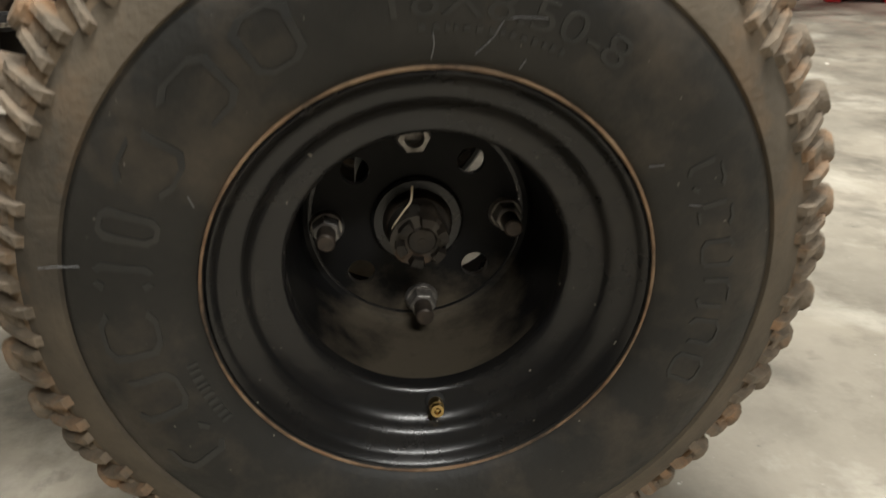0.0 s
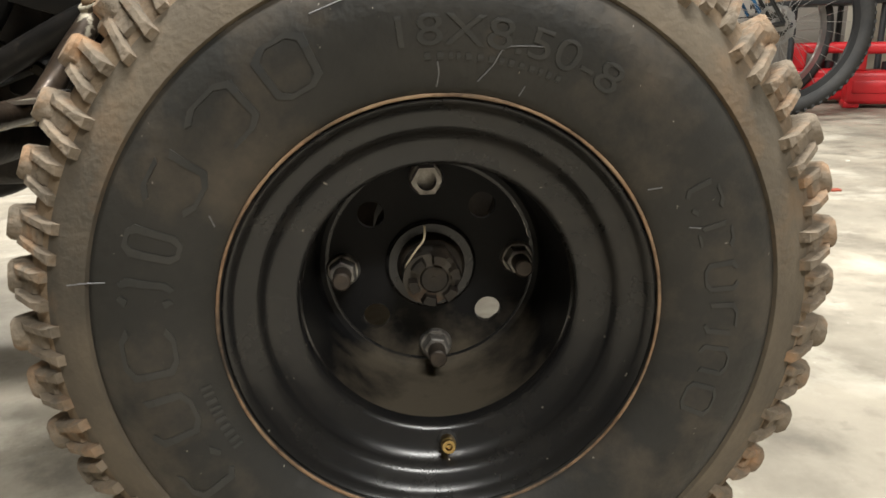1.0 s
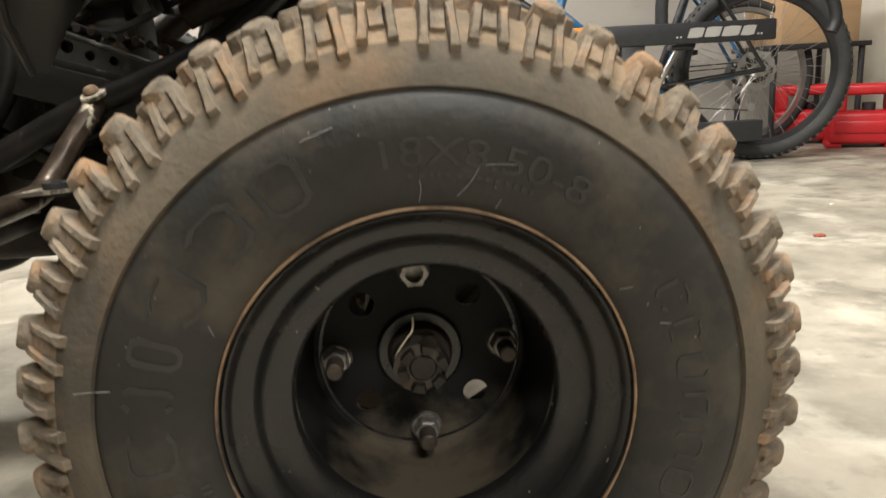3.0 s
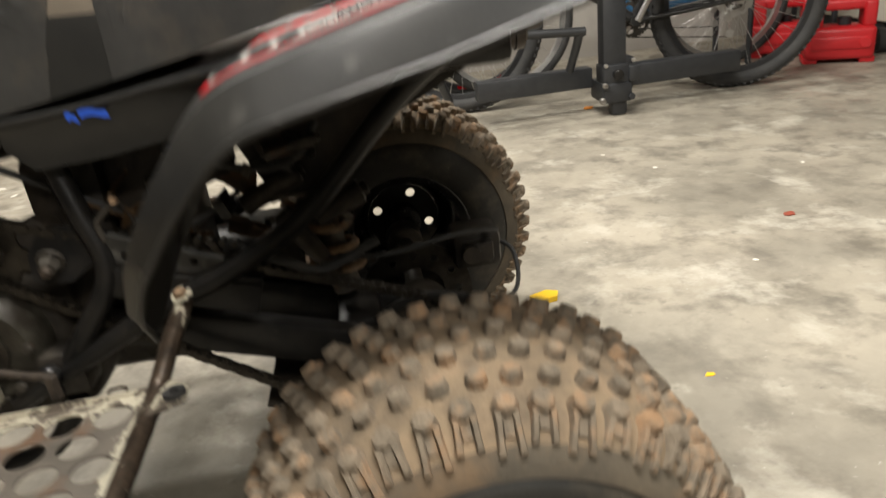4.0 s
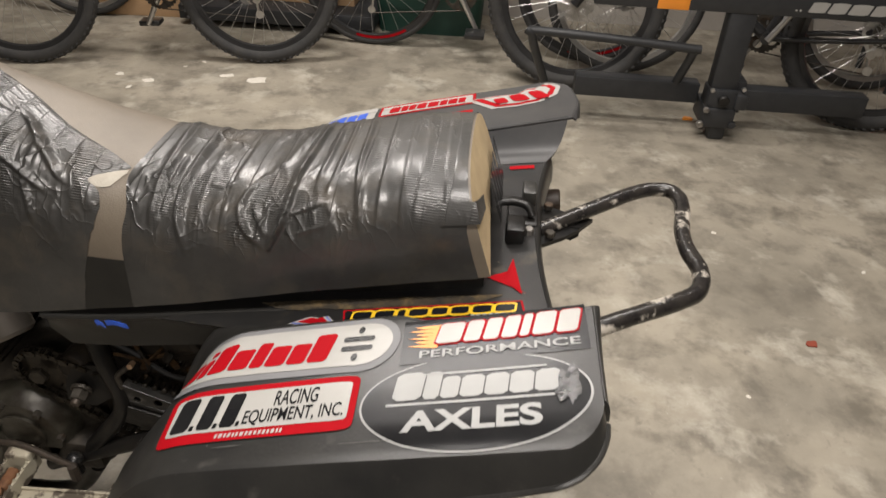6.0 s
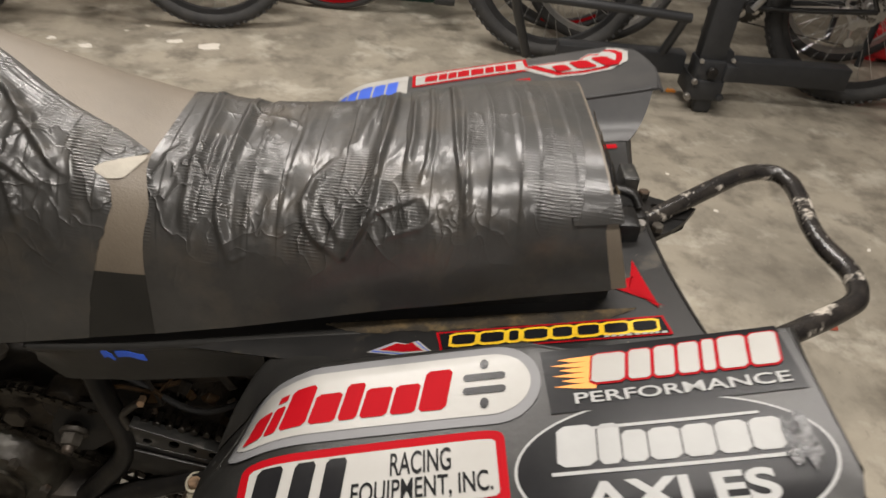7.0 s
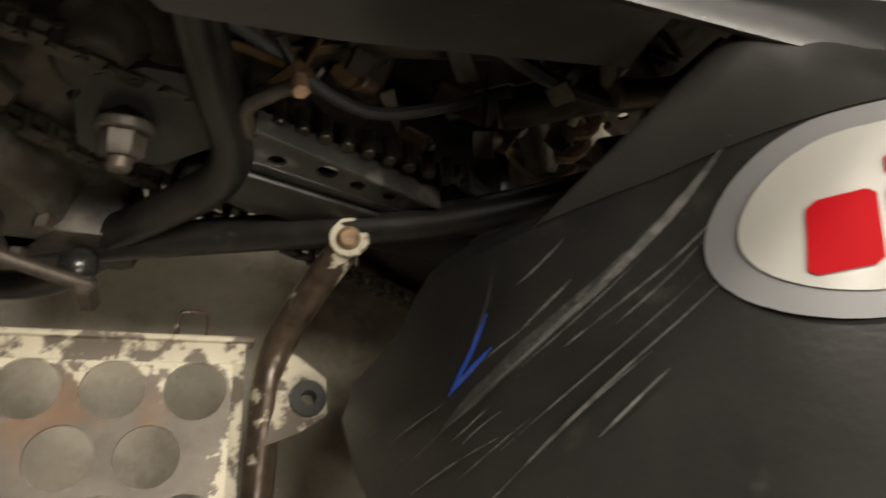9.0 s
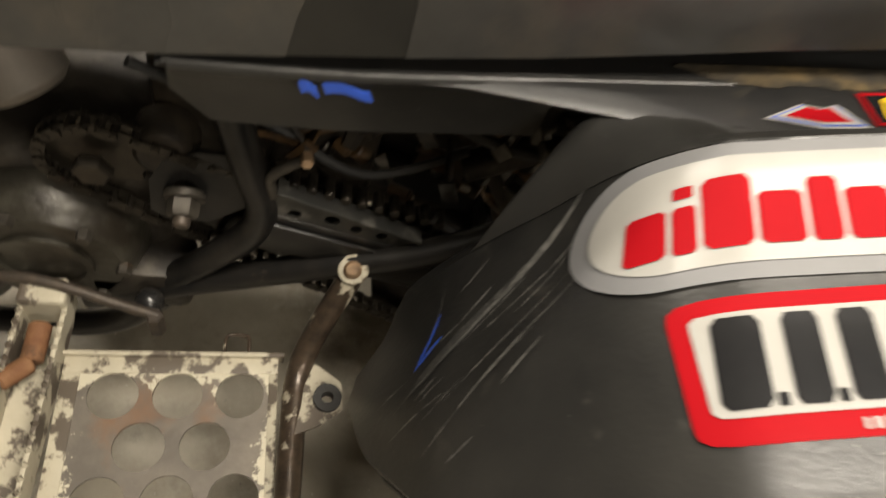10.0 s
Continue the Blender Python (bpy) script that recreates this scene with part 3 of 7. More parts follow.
def holed(bm, outline, holes, thick, z=0.0, n=22):
    """A flat plate in the xy plane with round holes right through it. holes: (x, y, r)."""
    loops = [[Vector((x, y, z)) for x, y in outline]]
    for x, y, r in holes:
        loops.append([Vector((x + r * math.cos(2 * math.pi * k / n), y + r * math.sin(2 * math.pi * k / n), z)) for k in range(n)])
    t = bmesh.new()
    rings = []
    for lp in loops:
        vs = [t.verts.new(p) for p in lp]
        rings.append(vs)
        for a, b in zip(vs, vs[1:] + vs[:1]):
            t.edges.new((a, b))
    bmesh.ops.triangle_fill(t, edges=t.edges[:], use_beauty=True)
    top = t.faces[:]
    copy = {v: t.verts.new(v.co - Vector((0, 0, thick))) for v in t.verts[:]}
    for f in top:
        t.faces.new([copy[v] for v in reversed(f.verts)])
    for vs in rings:
        for a, b in zip(vs, vs[1:] + vs[:1]):
            t.faces.new((a, b, copy[b], copy[a]))
    bmesh.ops.recalc_face_normals(t, faces=t.faces[:])
    return t


def words(text, size=1.0, bold=0.0):
    """Flat mesh of a text in the built-in font, as a bmesh in the xy plane, and its box."""
    cu = bpy.data.curves.new("t", "FONT")
    cu.body, cu.size, cu.offset = text, size, bold
    ob = bpy.data.objects.new("t", cu)
    scene.collection.objects.link(ob)
    me = bpy.data.meshes.new_from_object(ob.evaluated_get(bpy.context.evaluated_depsgraph_get()))
    bm = bmesh.new()
    bm.from_mesh(me)
    bpy.data.objects.remove(ob)
    bpy.data.curves.remove(cu)
    bpy.data.meshes.remove(me)
    xs, ys = [v.co.x for v in bm.verts], [v.co.y for v in bm.verts]
    return bm, (min(xs), min(ys), max(xs), max(ys))


def fitted_words(text, bold=0.0):
    """The text scaled into the unit square."""
    bm, (x0, y0, x1, y1) = words(text, 1.0, bold)
    for v in bm.verts:
        v.co.x, v.co.y = (v.co.x - x0) / (x1 - x0), (v.co.y - y0) / (y1 - y0)
    return bm


def bars(count, lean=0.12, seed=1, gap=0.24, tall=()):
    """A row of plain solid blocks of varied width and height in the unit square, in place of a name."""
    rnd = random.Random(seed)
    bm = bmesh.new()
    wide = [rnd.uniform(0.7, 1.25) for k in range(count)]
    unit = 1.0 / sum(wide)
    x = 0.0
    for k in range(count):
        w = wide[k] * unit
        x0, x1 = x + w * gap * 0.45, x + w - w * gap * 0.55
        x += w
        top = (1.0 if k in tall or not tall else 0.76) * rnd.uniform(0.94, 1.0)
        c = min(0.16 * top, (x1 - x0) * 0.3)
        p = [(x0, c * 0.5), (x0 + c * 0.5, 0), (x1 - c, 0), (x1, c), (x1, top - c), (x1 - c, top), (x0 + c, top), (x0, top - c)]
        bm.faces.new([bm.verts.new((px + lean / count * py, py, 0)) for px, py in p]).normal_update()
    return bm


def hollow(bm, rim, seed):
    """Turns each block of a row into its bare outline, rim wide along x, worn away here and there."""
    rnd = random.Random(seed)
    out = bmesh.new()
    for f in bm.faces:
        c = f.calc_center_median()
        wide = max(v.co.x for v in f.verts) - min(v.co.x for v in f.verts)
        k, h = 1 - 2 * rim / wide, 1 - 0.16
        ps = [v.co.copy() for v in f.verts]
        qs = [Vector((c.x + (p.x - c.x) * k, c.y + (p.y - c.y) * h, 0)) for p in ps]
        a, b = [out.verts.new(p) for p in ps], [out.verts.new(q) for q in qs]
        for i in range(len(ps)):
            j = (i + 1) % len(ps)
            if rnd.random() < 0.2:
                continue
            out.faces.new((a[i], a[j], b[j], b[i])).normal_update()
    bm.free()
    return out


def blocks(spec, lean=0.0, corner=0.25):
    """Plain solid blocks in the unit square, in place of a name: each (x0, x1, y0, y1) with its corners cut."""
    bm = bmesh.new()
    for x0, x1, y0, y1 in spec:
        c, e = (x1 - x0) * corner, (y1 - y0) * corner * 0.6
        p = [(x0, y0 + e), (x0 + c, y0), (x1 - c, y0), (x1, y0 + e), (x1, y1 - e), (x1 - c, y1), (x0 + c, y1), (x0, y1 - e)]
        bm.faces.new([bm.verts.new((px + lean * py, py, 0)) for px, py in p]).normal_update()
    return bm


def row_of(widths, heights, gap=0.02):
    """Blocks side by side over the whole width, each with its own width and top."""
    unit = (1.0 - gap * (len(widths) - 1)) / sum(widths)
    x, out = 0.0, []
    for w, h in zip(widths, heights):
        out.append((x, x + w * unit, 0.0, h))
        x += w * unit + gap
    return out


def pieces(name, bm, mat, parent, label="", smooth=True, angle=40):
    """Each loose island of a mesh as a part of its own."""
    seen, out = set(), []
    for f0 in bm.faces[:]:
        if f0 in seen:
            continue
        stack, isle = [f0], []
        seen.add(f0)
        while stack:
            f = stack.pop()
            isle.append(f)
            for v in f.verts:
                for g in v.link_faces:
                    if g not in seen:
                        seen.add(g)
                        stack.append(g)
        t = bmesh.new()
        twin = {}
        for f in isle:
            for v in f.verts:
                if v not in twin:
                    twin[v] = t.verts.new(v.co)
            g = t.faces.new([twin[v] for v in f.verts])
            g.material_index = f.material_index
        out.append(part(name, t, mat, parent, label, smooth, angle))
    bm.free()
    return out


def split_long(bm, most):
    """Cuts long edges so that a flat mesh can follow a curved surface."""
    for _ in range(4):
        es = [e for e in bm.edges if e.calc_length() > most]
        if not es:
            break
        bmesh.ops.subdivide_edges(bm, edges=es, cuts=1)
        bmesh.ops.triangulate(bm, faces=[f for f in bm.faces if len(f.verts) > 4])

# ---------------------------------------------------------------- setting


def slab(name, lo, hi, mat, label, category):
    bm = bmesh.new()
    box(bm, lo, hi, 0)
    ob = part(name, bm, mat, None, label, smooth=False)
    return tagged(ob, "", category, "", "structure")


X0, X1, Y0, Y1 = -4.2, 5.0, -4.4, 3.72
slab("floor", (X0, Y0, -0.15), (X1, Y1, 0.0), "concrete", "stained and worn grey concrete garage floor", "floor")
slab("wall_north", (X0, Y1, -0.15), (X1, Y1 + 0.14, CEIL), "wall", "scuffed warm grey plaster garage wall", "wall")
# South, west and east walls stay out of view; dark colour limits bounce.
slab("wall_south", (X0, Y0 - 0.14, -0.15), (X1, Y0, CEIL), "wall_dim", "unseen plaster garage wall, coloured dark to cut bounced light", "wall")
slab("wall_west", (X0 - 0.14, Y0 - 0.14, -0.15), (X0, Y1 + 0.14, CEIL), "wall_dim", "unseen plaster garage wall, coloured dark to cut bounced light", "wall")
slab("wall_east", (X1, Y0 - 0.14, -0.15), (X1 + 0.14, Y1 + 0.14, CEIL), "wall_dim", "unseen plaster garage wall, coloured dark to cut bounced light", "wall")
slab("ceiling", (X0 - 0.14, Y0 - 0.14, CEIL), (X1 + 0.14, Y1 + 0.14, CEIL + 0.12), "ceiling", "plain grey painted garage ceiling", "ceiling")

for at, size, power in LAMPS:
    fx = thing("ceiling_light", "long white ceiling batten with lit tubes", "lamp", "ceiling battens")
    bm = bmesh.new()
    box(bm, (at[0] - 0.62, at[1] - 0.09, CEIL - 0.045), (at[0] + 0.62, at[1] + 0.09, CEIL), 0.006)
    part("housing", bm, "cream", fx)
    for s in (-1, 1):
        bm = bmesh.new()
        cyl(bm, (at[0] - 0.58, at[1] + s * 0.045, CEIL - 0.062), (at[0] + 0.58, at[1] + s * 0.045, CEIL - 0.062), 0.013, n=12)
        part("tube", bm, "diffuser", fx)

# ---------------------------------------------------------------- the quad bike
CY = 0.51  # its middle line
quad = thing("quad_bike", "black sport quad bike with knobbly tyres and a taped seat", "quad bike")

# ---- rear wheels
HUB = 0.222
SIDE = [(0.1085, -0.0975), (0.1108, -0.1035), (0.116, -0.1085), (0.128, -0.1135), (0.145, -0.1160), (0.157, -0.1152), (0.1655, -0.1122), (0.1688, -0.1092), (0.1700, -0.1112), (0.176, -0.1096), (0.183, -0.1062), (0.191, -0.1008), (0.200, -0.0925), (0.2065, -0.081), (0.2110, -0.050), (0.2128, -0.01)]
PITCH = 46


def block(bm, o, t, a, n, w, l, h, taper=0.72, mat=2, dip=0.0):
    """A tread block: w along t, l along a, h along n, tapered, sunk a little into its base."""
    o, t, a, n = (Vector(v) for v in (o, t, a, n))
    low = [o - n * 0.004 + t * (sx * w / 2) + a * (sy * l / 2) for sx, sy in ((-1, -1), (1, -1), (1, 1), (-1, 1))]
    k = 0.86
    mid = [o + n * (h * 0.75) + t * (sx * w / 2 * k) + a * (sy * l / 2 * k) for sx, sy in ((-1, -1), (1, -1), (1, 1), (-1, 1))]
    top = [o + n * h + t * (sx * w / 2 * taper) + a * (sy * l / 2 * taper) for sx, sy in ((-1, -1), (1, -1), (1, 1), (-1, 1))]
    L = [[bm.verts.new(p) for p in q] for q in (low, mid, top)]
    for p, q in zip(L, L[1:]):
        for i in range(4):
            bm.faces.new((p[i], p[(i + 1) % 4], q[(i + 1) % 4], q[i])).material_index = mat
    bm.faces.new(L[-1]).material_index = mat


def tyre_mesh():
    bm = bmesh.new()
    prof = SIDE + [(r, -y) for r, y in reversed(SIDE)]
    mats = []
    for (r, y), (q, z) in zip(prof, prof[1:]):
        mats.append(0 if max(r, q) < 0.1692 else (1 if max(r, q) < 0.1915 else 2))
    lathe(bm, prof, 132, mats=mats)
    for v in bm.verts:
        v.co.z = max(v.co.z, -HUB + 0.0005)
    return finish("tyre", bm, ["sidewall", "shoulder", "tread_dust"], True, 35)


def tread_mesh():
    """Horseshoe lugs along both shoulders and staggered blocks over the crown."""
    bm = bmesh.new()
    rnd = random.Random(5)
    for k in range(PITCH):
        for side in (-1, 1):
            A = 2 * math.pi * (k + (0.5 if side > 0 else 0)) / PITCH + rnd.uniform(-0.006, 0.006)
            u, t = Vector((math.cos(A), 0, math.sin(A))), Vector((-math.sin(A), 0, math.cos(A)))
            p0, p1 = u * 0.1830 + Vector((0, side * 0.1055, 0)), u * 0.2090 + Vector((0, side * 0.0835, 0))
            a = (p1 - p0).normalized()
            n = t.cross(a)
            n = n if n.y * side > 0 else -n
            long = 1.0 if k % 2 else 0.80
            skew = rnd.uniform(-0.05, 0.05)
            for s in (-1, 1):
                block(bm, p1 - a * 0.0160 * long + t * (s * 0.0068), t, (a + t * (skew - s * 0.05)).normalized(), n, 0.0060, 0.034 * long, 0.0066 * rnd.uniform(0.8, 1.15), 0.5, 0)
            # low web between the ribs
            block(bm, p1 - a * 0.010 * long, t, a, n, 0.0085, 0.022 * long, 0.0035, 0.8, 0)
            # pad that bridges the ribs at the edge of the crown
            m2 = (u + Vector((0, side * 0.40, 0))).normalized()
            o = u * (0.2075 + 0.0008 * (k % 2)) + Vector((0, side * (0.0790 + 0.0012 * (k % 2)), 0))
            cyl(bm, o - m2 * 0.004, o + m2 * 0.0104 * rnd.uniform(0.88, 1.06), 0.0106 * rnd.uniform(0.94, 1.05), 0.0088, 8, 0.0018, turn=0.39 + skew)
            for y, r, off, tilt in ((0.0480, 0.2106, 0.5, 0.10), (0.0160, 0.2126, 0.0, 0.03)):
                B = A + 2 * math.pi * off / PITCH + rnd.uniform(-0.008, 0.008)
                u2 = Vector((math.cos(B), 0, math.sin(B)))
                n2 = (u2 + Vector((0, side * tilt, 0))).normalized()
                o = u2 * r + Vector((0, side * (y + rnd.uniform(-0.0015, 0.0015)), 0))
                h = rnd.uniform(0.0092, 0.0112)
                cyl(bm, o - n2 * 0.004, o + n2 * h, 0.0098 * rnd.uniform(0.94, 1.06), 0.0082, 8, 0.0018, turn=0.39)
    for v in bm.verts:
        v.co.z = max(v.co.z, -HUB + 0.0005)
    return finish("tread", bm, ["knob"], True, 35)


def side_y(r):
    rs, ys = [p[0] for p in SIDE], [p[1] for p in SIDE]
    return float(np.interp(r, rs, ys))


def round_the_side(flat, r0, r1, a0, a1, lift=0.0006):
    """Bends a unit-square mesh round the sidewall: x from angle a0 to a1 (degrees, from the top, clockwise), y from r0 to r1, raised."""
    split_long(flat, 0.08)
    for v in flat.verts:
        A = radians(90 - (a0 + (a1 - a0) * v.co.x))
        r = r0 + (r1 - r0) * v.co.y
        v.co = Vector((r * math.cos(A), side_y(r) - lift, r * math.sin(A)))
    made = bmesh.ops.extrude_face_region(flat, geom=flat.faces[:])
    for v in [g for g in made["geom"] if isinstance(g, bmesh.types.BMVert)]:
        v.co.y += 0.0022
    return flat


RIM = [(0.1104, -0.1000), (0.1098, -0.1030), (0.1084, -0.1042), (0.1068, -0.1030), (0.1054, -0.1000), (0.1036, -0.0978), (0.1000, -0.0956), (0.0962, -0.0938), (0.0938, -0.0918), (0.0922, -0.0890), (0.0905, -0.0862), (0.0865, -0.0836), (0.0815, -0.0812), (0.0776, -0.0797), (0.0756, -0.0785), (0.0745, -0.0765), (0.0740, -0.0735), (0.0738, -0.0700), (0.0728, -0.0450), (0.0718, -0.0190), (0.0710, -0.0125), (0.0690, -0.0095), (0.0660, -0.0085), (0.0640, -0.0085)]


def rim_mesh():
    bm = bmesh.new()
    mats = []
    for i, ((r, y), (q, z)) in enumerate(zip(RIM, RIM[1:])):
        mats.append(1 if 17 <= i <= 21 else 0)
    lathe(bm, RIM, 120, mats=mats)
    # outer side of the flange, barrel and inner lip
    lathe(bm, [(0.1104, -0.1000), (0.1100, -0.096), (0.100, -0.090), (0.098, 0.09), (0.110, 0.098), (0.1115, 0.1015), (0.108, 0.102), (0.095, 0.09), (0.086, 0.02), (0.0760, -0.002), (0.0722, -0.012)], 96)
    holes = [(0.0490 * math.cos(radians(a)), 0.0490 * math.sin(radians(a)), 0.0085) for a in (47, 137, 223, 317)]
    holes.append((0, 0, 0.024))
    t = holed(bm, [(0.0640 * math.cos(2 * math.pi * k / 60), 0.0640 * math.sin(2 * math.pi * k / 60)) for k in range(60)], holes, 0.005)
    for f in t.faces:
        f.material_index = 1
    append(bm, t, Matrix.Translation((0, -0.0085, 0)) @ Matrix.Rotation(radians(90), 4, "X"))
    return finish("rim", bm, ["rim", "well_dust_shade"], True, 35)


def rear_wheel(at):
    w = new("rear_wheel")
    w.parent = quad
    tagged(w, "dusty knobbly tyre on a black steel rim")
    ob = new("tyre", tyre_mesh())
    ob.parent = w
    tagged(ob, "black rubber knobbly tyre caked with brown dust")
    ob = new("tread", tread_mesh())
    ob.parent = w
    tagged(ob, "worn tread blocks coated in tan dust", "", "", "stuff")
    ob = new("rim", rim_mesh())
    ob.parent = w
    tagged(ob, "black painted steel rim with a rusty edge")
    bm = bmesh.new()
    tube(bm, [(0.1111 * math.cos(2 * math.pi * k / 96), -0.1046, 0.1111 * math.sin(2 * math.pi * k / 96)) for k in range(96)], 0.00085, 8, raw=True, closed=True, wobble=0.5)
    part("rim_edge", bm, "rust_edge", w, "thin rusty edge of the rim")
    # lettering moulded into the sidewall
    part("size_marking", round_the_side(fitted_words("18X8.50-8"), 0.1330, 0.1465, -7, 36), "letters", w, "raised tyre size marking", False)
    pieces("name_marking", round_the_side(hollow(blocks(row_of((1, 1.1, 1.15, 0.6, 0.65, 1.15, 1.25, 1.1), (1,) * 8, 0.04), 0.0, 0.24), 0.014, 4), 0.129, 0.1545, -124, -22), "letters", w, "raised outline of a block", False)
    pieces("name_marking", round_the_side(hollow(blocks(row_of((1, 0.9, 1, 1.1, 1, 1.1), (1,) * 6, 0.05), 0.0, 0.24), 0.020, 7), 0.131, 0.1475, 62, 114), "letters", w, "raised outline of a block", False)
    pieces("small_marking", round_the_side(bars(14, 0.0, 2, 0.5), 0.1270, 0.1300, -3, 26), "letters", w, "tiny raised marking", False)
    pieces("small_marking", round_the_side(bars(10, 0.0, 3, 0.5), 0.119, 0.124, -119, -101), "letters", w, "tiny raised marking", False)
    # pale scratches
    bm = bmesh.new()
    for pts in (((0.0, 0.115), (0.5, 0.121), (0.2, 0.126)), ((9.0, 0.118), (11.5, 0.126), (13, 0.134), (16.5, 0.137), (20, 0.139)), ((19, 0.1155), (19.4, 0.1205)), ((-78, 0.160), (-79, 0.170), (-80, 0.179)), ((58, 0.118), (59, 0.124)), ((70, 0.128), (71, 0.133)), ((-20, 0.157), (-14, 0.158)), ((-62, 0.119), (-60, 0.123))):
        tube(bm, [(r * math.sin(radians(a)), side_y(r) - 0.0003, r * math.cos(radians(a))) for a, r in pts], 0.00032, 5, 5)
    pieces("scratch", bm, "grey", w, "thin pale scratch")
    # hub with its castellated axle nut
    bm = bmesh.new()
    cyl(bm, (0, 0.03, 0), (0, -0.0125, 0), 0.0305, 0.0285, 44, 0.002)
    part("hub", bm, "rim", w)
    bm = bmesh.new()
    cyl(bm, (0, -0.010, 0), (0, -0.0205, 0), 0.0215, 0.0200, 40, 0.0015)
    part("hub_washer", bm, "grease", w, "dusty hub washer")
    bm = bmesh.new()
    rows = []
    for k in range(48):
        g = 2 * math.pi * k / 48
        tip = -0.045 if (k % 8) in (0, 1, 2, 3, 4) else -0.0375
        flat = 0.0172 / max(math.cos((g % (math.pi / 3)) - math.pi / 6), 0.87) * 0.87
        rows.append([bm.verts.new((r * math.cos(g), y, r * math.sin(g))) for r, y in ((flat, -0.016), (flat, -0.033), (0.0158, -0.0345), (0.0152, tip), (0.0102, tip), (0.0098, -0.030))])
    for p, q in zip(rows, rows[1:] + rows[:1]):
        for j in range(5):
            bm.faces.new((p[j], q[j], q[j + 1], p[j + 1]))
    part("axle_nut", bm, "grease", w, "greasy castellated axle nut")
    bm = bmesh.new()
    cyl(bm, (0, -0.03, 0), (0, -0.041, 0), 0.0088, n=24, bevel=0.0012)
    cyl(bm, (0, -0.0405, 0), (0, -0.0415, 0), 0.002, n=10)
    part("axle_end", bm, "grease", w)
    bm = bmesh.new()
    tube(bm, [(-0.004, -0.030, 0.030), (-0.005, -0.032, 0.022), (-0.010, -0.036, 0.017), (-0.016, -0.036, 0.008), (-0.017, -0.034, 0.000)], 0.0007, 6, 6)
    part("split_pin", bm, "straw", w, "thin bent wire pin")
    # lug nuts
    for k, a in enumerate((1, 91, 181, 271)):
        A = radians(a)
        x, z = 0.055 * math.cos(A), 0.055 * math.sin(A)
        bm = bmesh.new()
        cyl(bm, (x, -0.008, z), (x, -0.0115, z), 0.0108, 0.0100, 26, 0.0006)
        if a == 91:
            t = bmesh.new()
            n6 = [(0.0092 * math.cos(radians(60 * i)), 0.0092 * math.sin(radians(60 * i))) for i in range(6)]
            append(bm, holed(t, n6, [(0, 0, 0.0058)], 0.010), Matrix.Translation((x, -0.021, z)) @ Matrix.Rotation(radians(90), 4, "X"))
            t.free()
        else:
            cyl(bm, (x, -0.011, z), (x, -0.020, z), 0.0092, 0.0084, 6, 0.0008, turn=0.3 * k)
        part("lug_nut", bm, "steel", w, "zinc-plated lug nut", True, 30)
        if a != 91:
            bm = bmesh.new()
            cyl(bm, (x, -0.018, z), (x, -0.034, z), 0.0056, n=18, bevel=0.001)
            st = part("stud", bm, "brown_stud", w)
    bm = bmesh.new()
    cyl(bm, (0.001, -0.0765, -0.0835), (0.001, -0.0845, -0.0815), 0.0066, 0.0052, 20, 0.0012)
    v = part("valve_base", bm, "rubber", w)
    bm = bmesh.new()
    cyl(bm, (0.001, -0.083, -0.0818), (0.001, -0.0915, -0.0798), 0.0042, n=18, bevel=0.0008)
    ring(bm, (0.001, -0.0910, -0.0799), (0.001, -0.0945, -0.0791), 0.0020, 0.0036, 18)
    cyl(bm, (0.001, -0.0900, -0.0801), (0.001, -0.0938, -0.0793), 0.0010, n=8)
    part("valve_stem", bm, "brass", w, "brass valve stem")
    w.matrix_basis = at
    return w


left_wheel = rear_wheel(pose(0.003, 0.10, HUB))
right_wheel = copy_thing(left_wheel, pose(0.008, 2 * CY - 0.095, HUB * 1.07, 0, 25, 180) @ Matrix.Scale(1.07, 4))
right_wheel.parent = quad

# ---- rear fenders
FEN = [(-0.284, 0.420), (-0.277, 0.442), (-0.265, 0.477), (-0.246, 0.525), (-0.222, 0.567), (-0.197, 0.604), (-0.172, 0.634), (-0.142, 0.655), (-0.10, 0.6685), (-0.03, 0.687), (0.03, 0.702), (0.15, 0.731), (0.247, 0.756)]
FPATH = [(p.x, p.z) for p in smooth_path([(x, 0, z) for x, z in FEN], 10)]
FLEN = [0.0]
for (xa, za), (xb, zb) in zip(FPATH, FPATH[1:]):
    FLEN.append(FLEN[-1] + math.hypot(xb - xa, zb - za))
FXS, FZS = [p[0] for p in FPATH], [p[1] for p in FPATH]
CROSS_Y, CROSS_N = (0.135, 0.145, 0.155, 0.20, 0.285, 0.305, 0.314, 0.321, 0.325), (0.0020, 0.0038, 0.0048, 0.0068, 0.0085, 0.0075, 0.0025, -0.008, -0.026)


def fender_at(s, y, lift=0.0):
    """A point of the fender's upper side: s along its length, y across, lift off it."""
    x, z = float(np.interp(s, FLEN, FXS)), float(np.interp(s, FLEN, FZS))
    e = 0.012
    dx = float(np.interp(s + e, FLEN, FXS) - np.interp(s - e, FLEN, FXS))
    dz = float(np.interp(s + e, FLEN, FZS) - np.interp(s - e, FLEN, FZS))
    h = math.hypot(dx, dz)
    n = float(np.interp(y, CROSS_Y, CROSS_N)) + lift
    # the inner front corner is rounded off
    k = min(1.0, max(0.0, (y - 0.205) / 0.085))
    n -= 0.020 * k * k * (3 - 2 * k) * float(np.interp(x, (-0.20, -0.12), (1, 0)))
    return Vector((x - dz / h * n, y, z + dx / h * n))


def fender_s(x):
    return float(np.interp(x, FXS, FLEN))


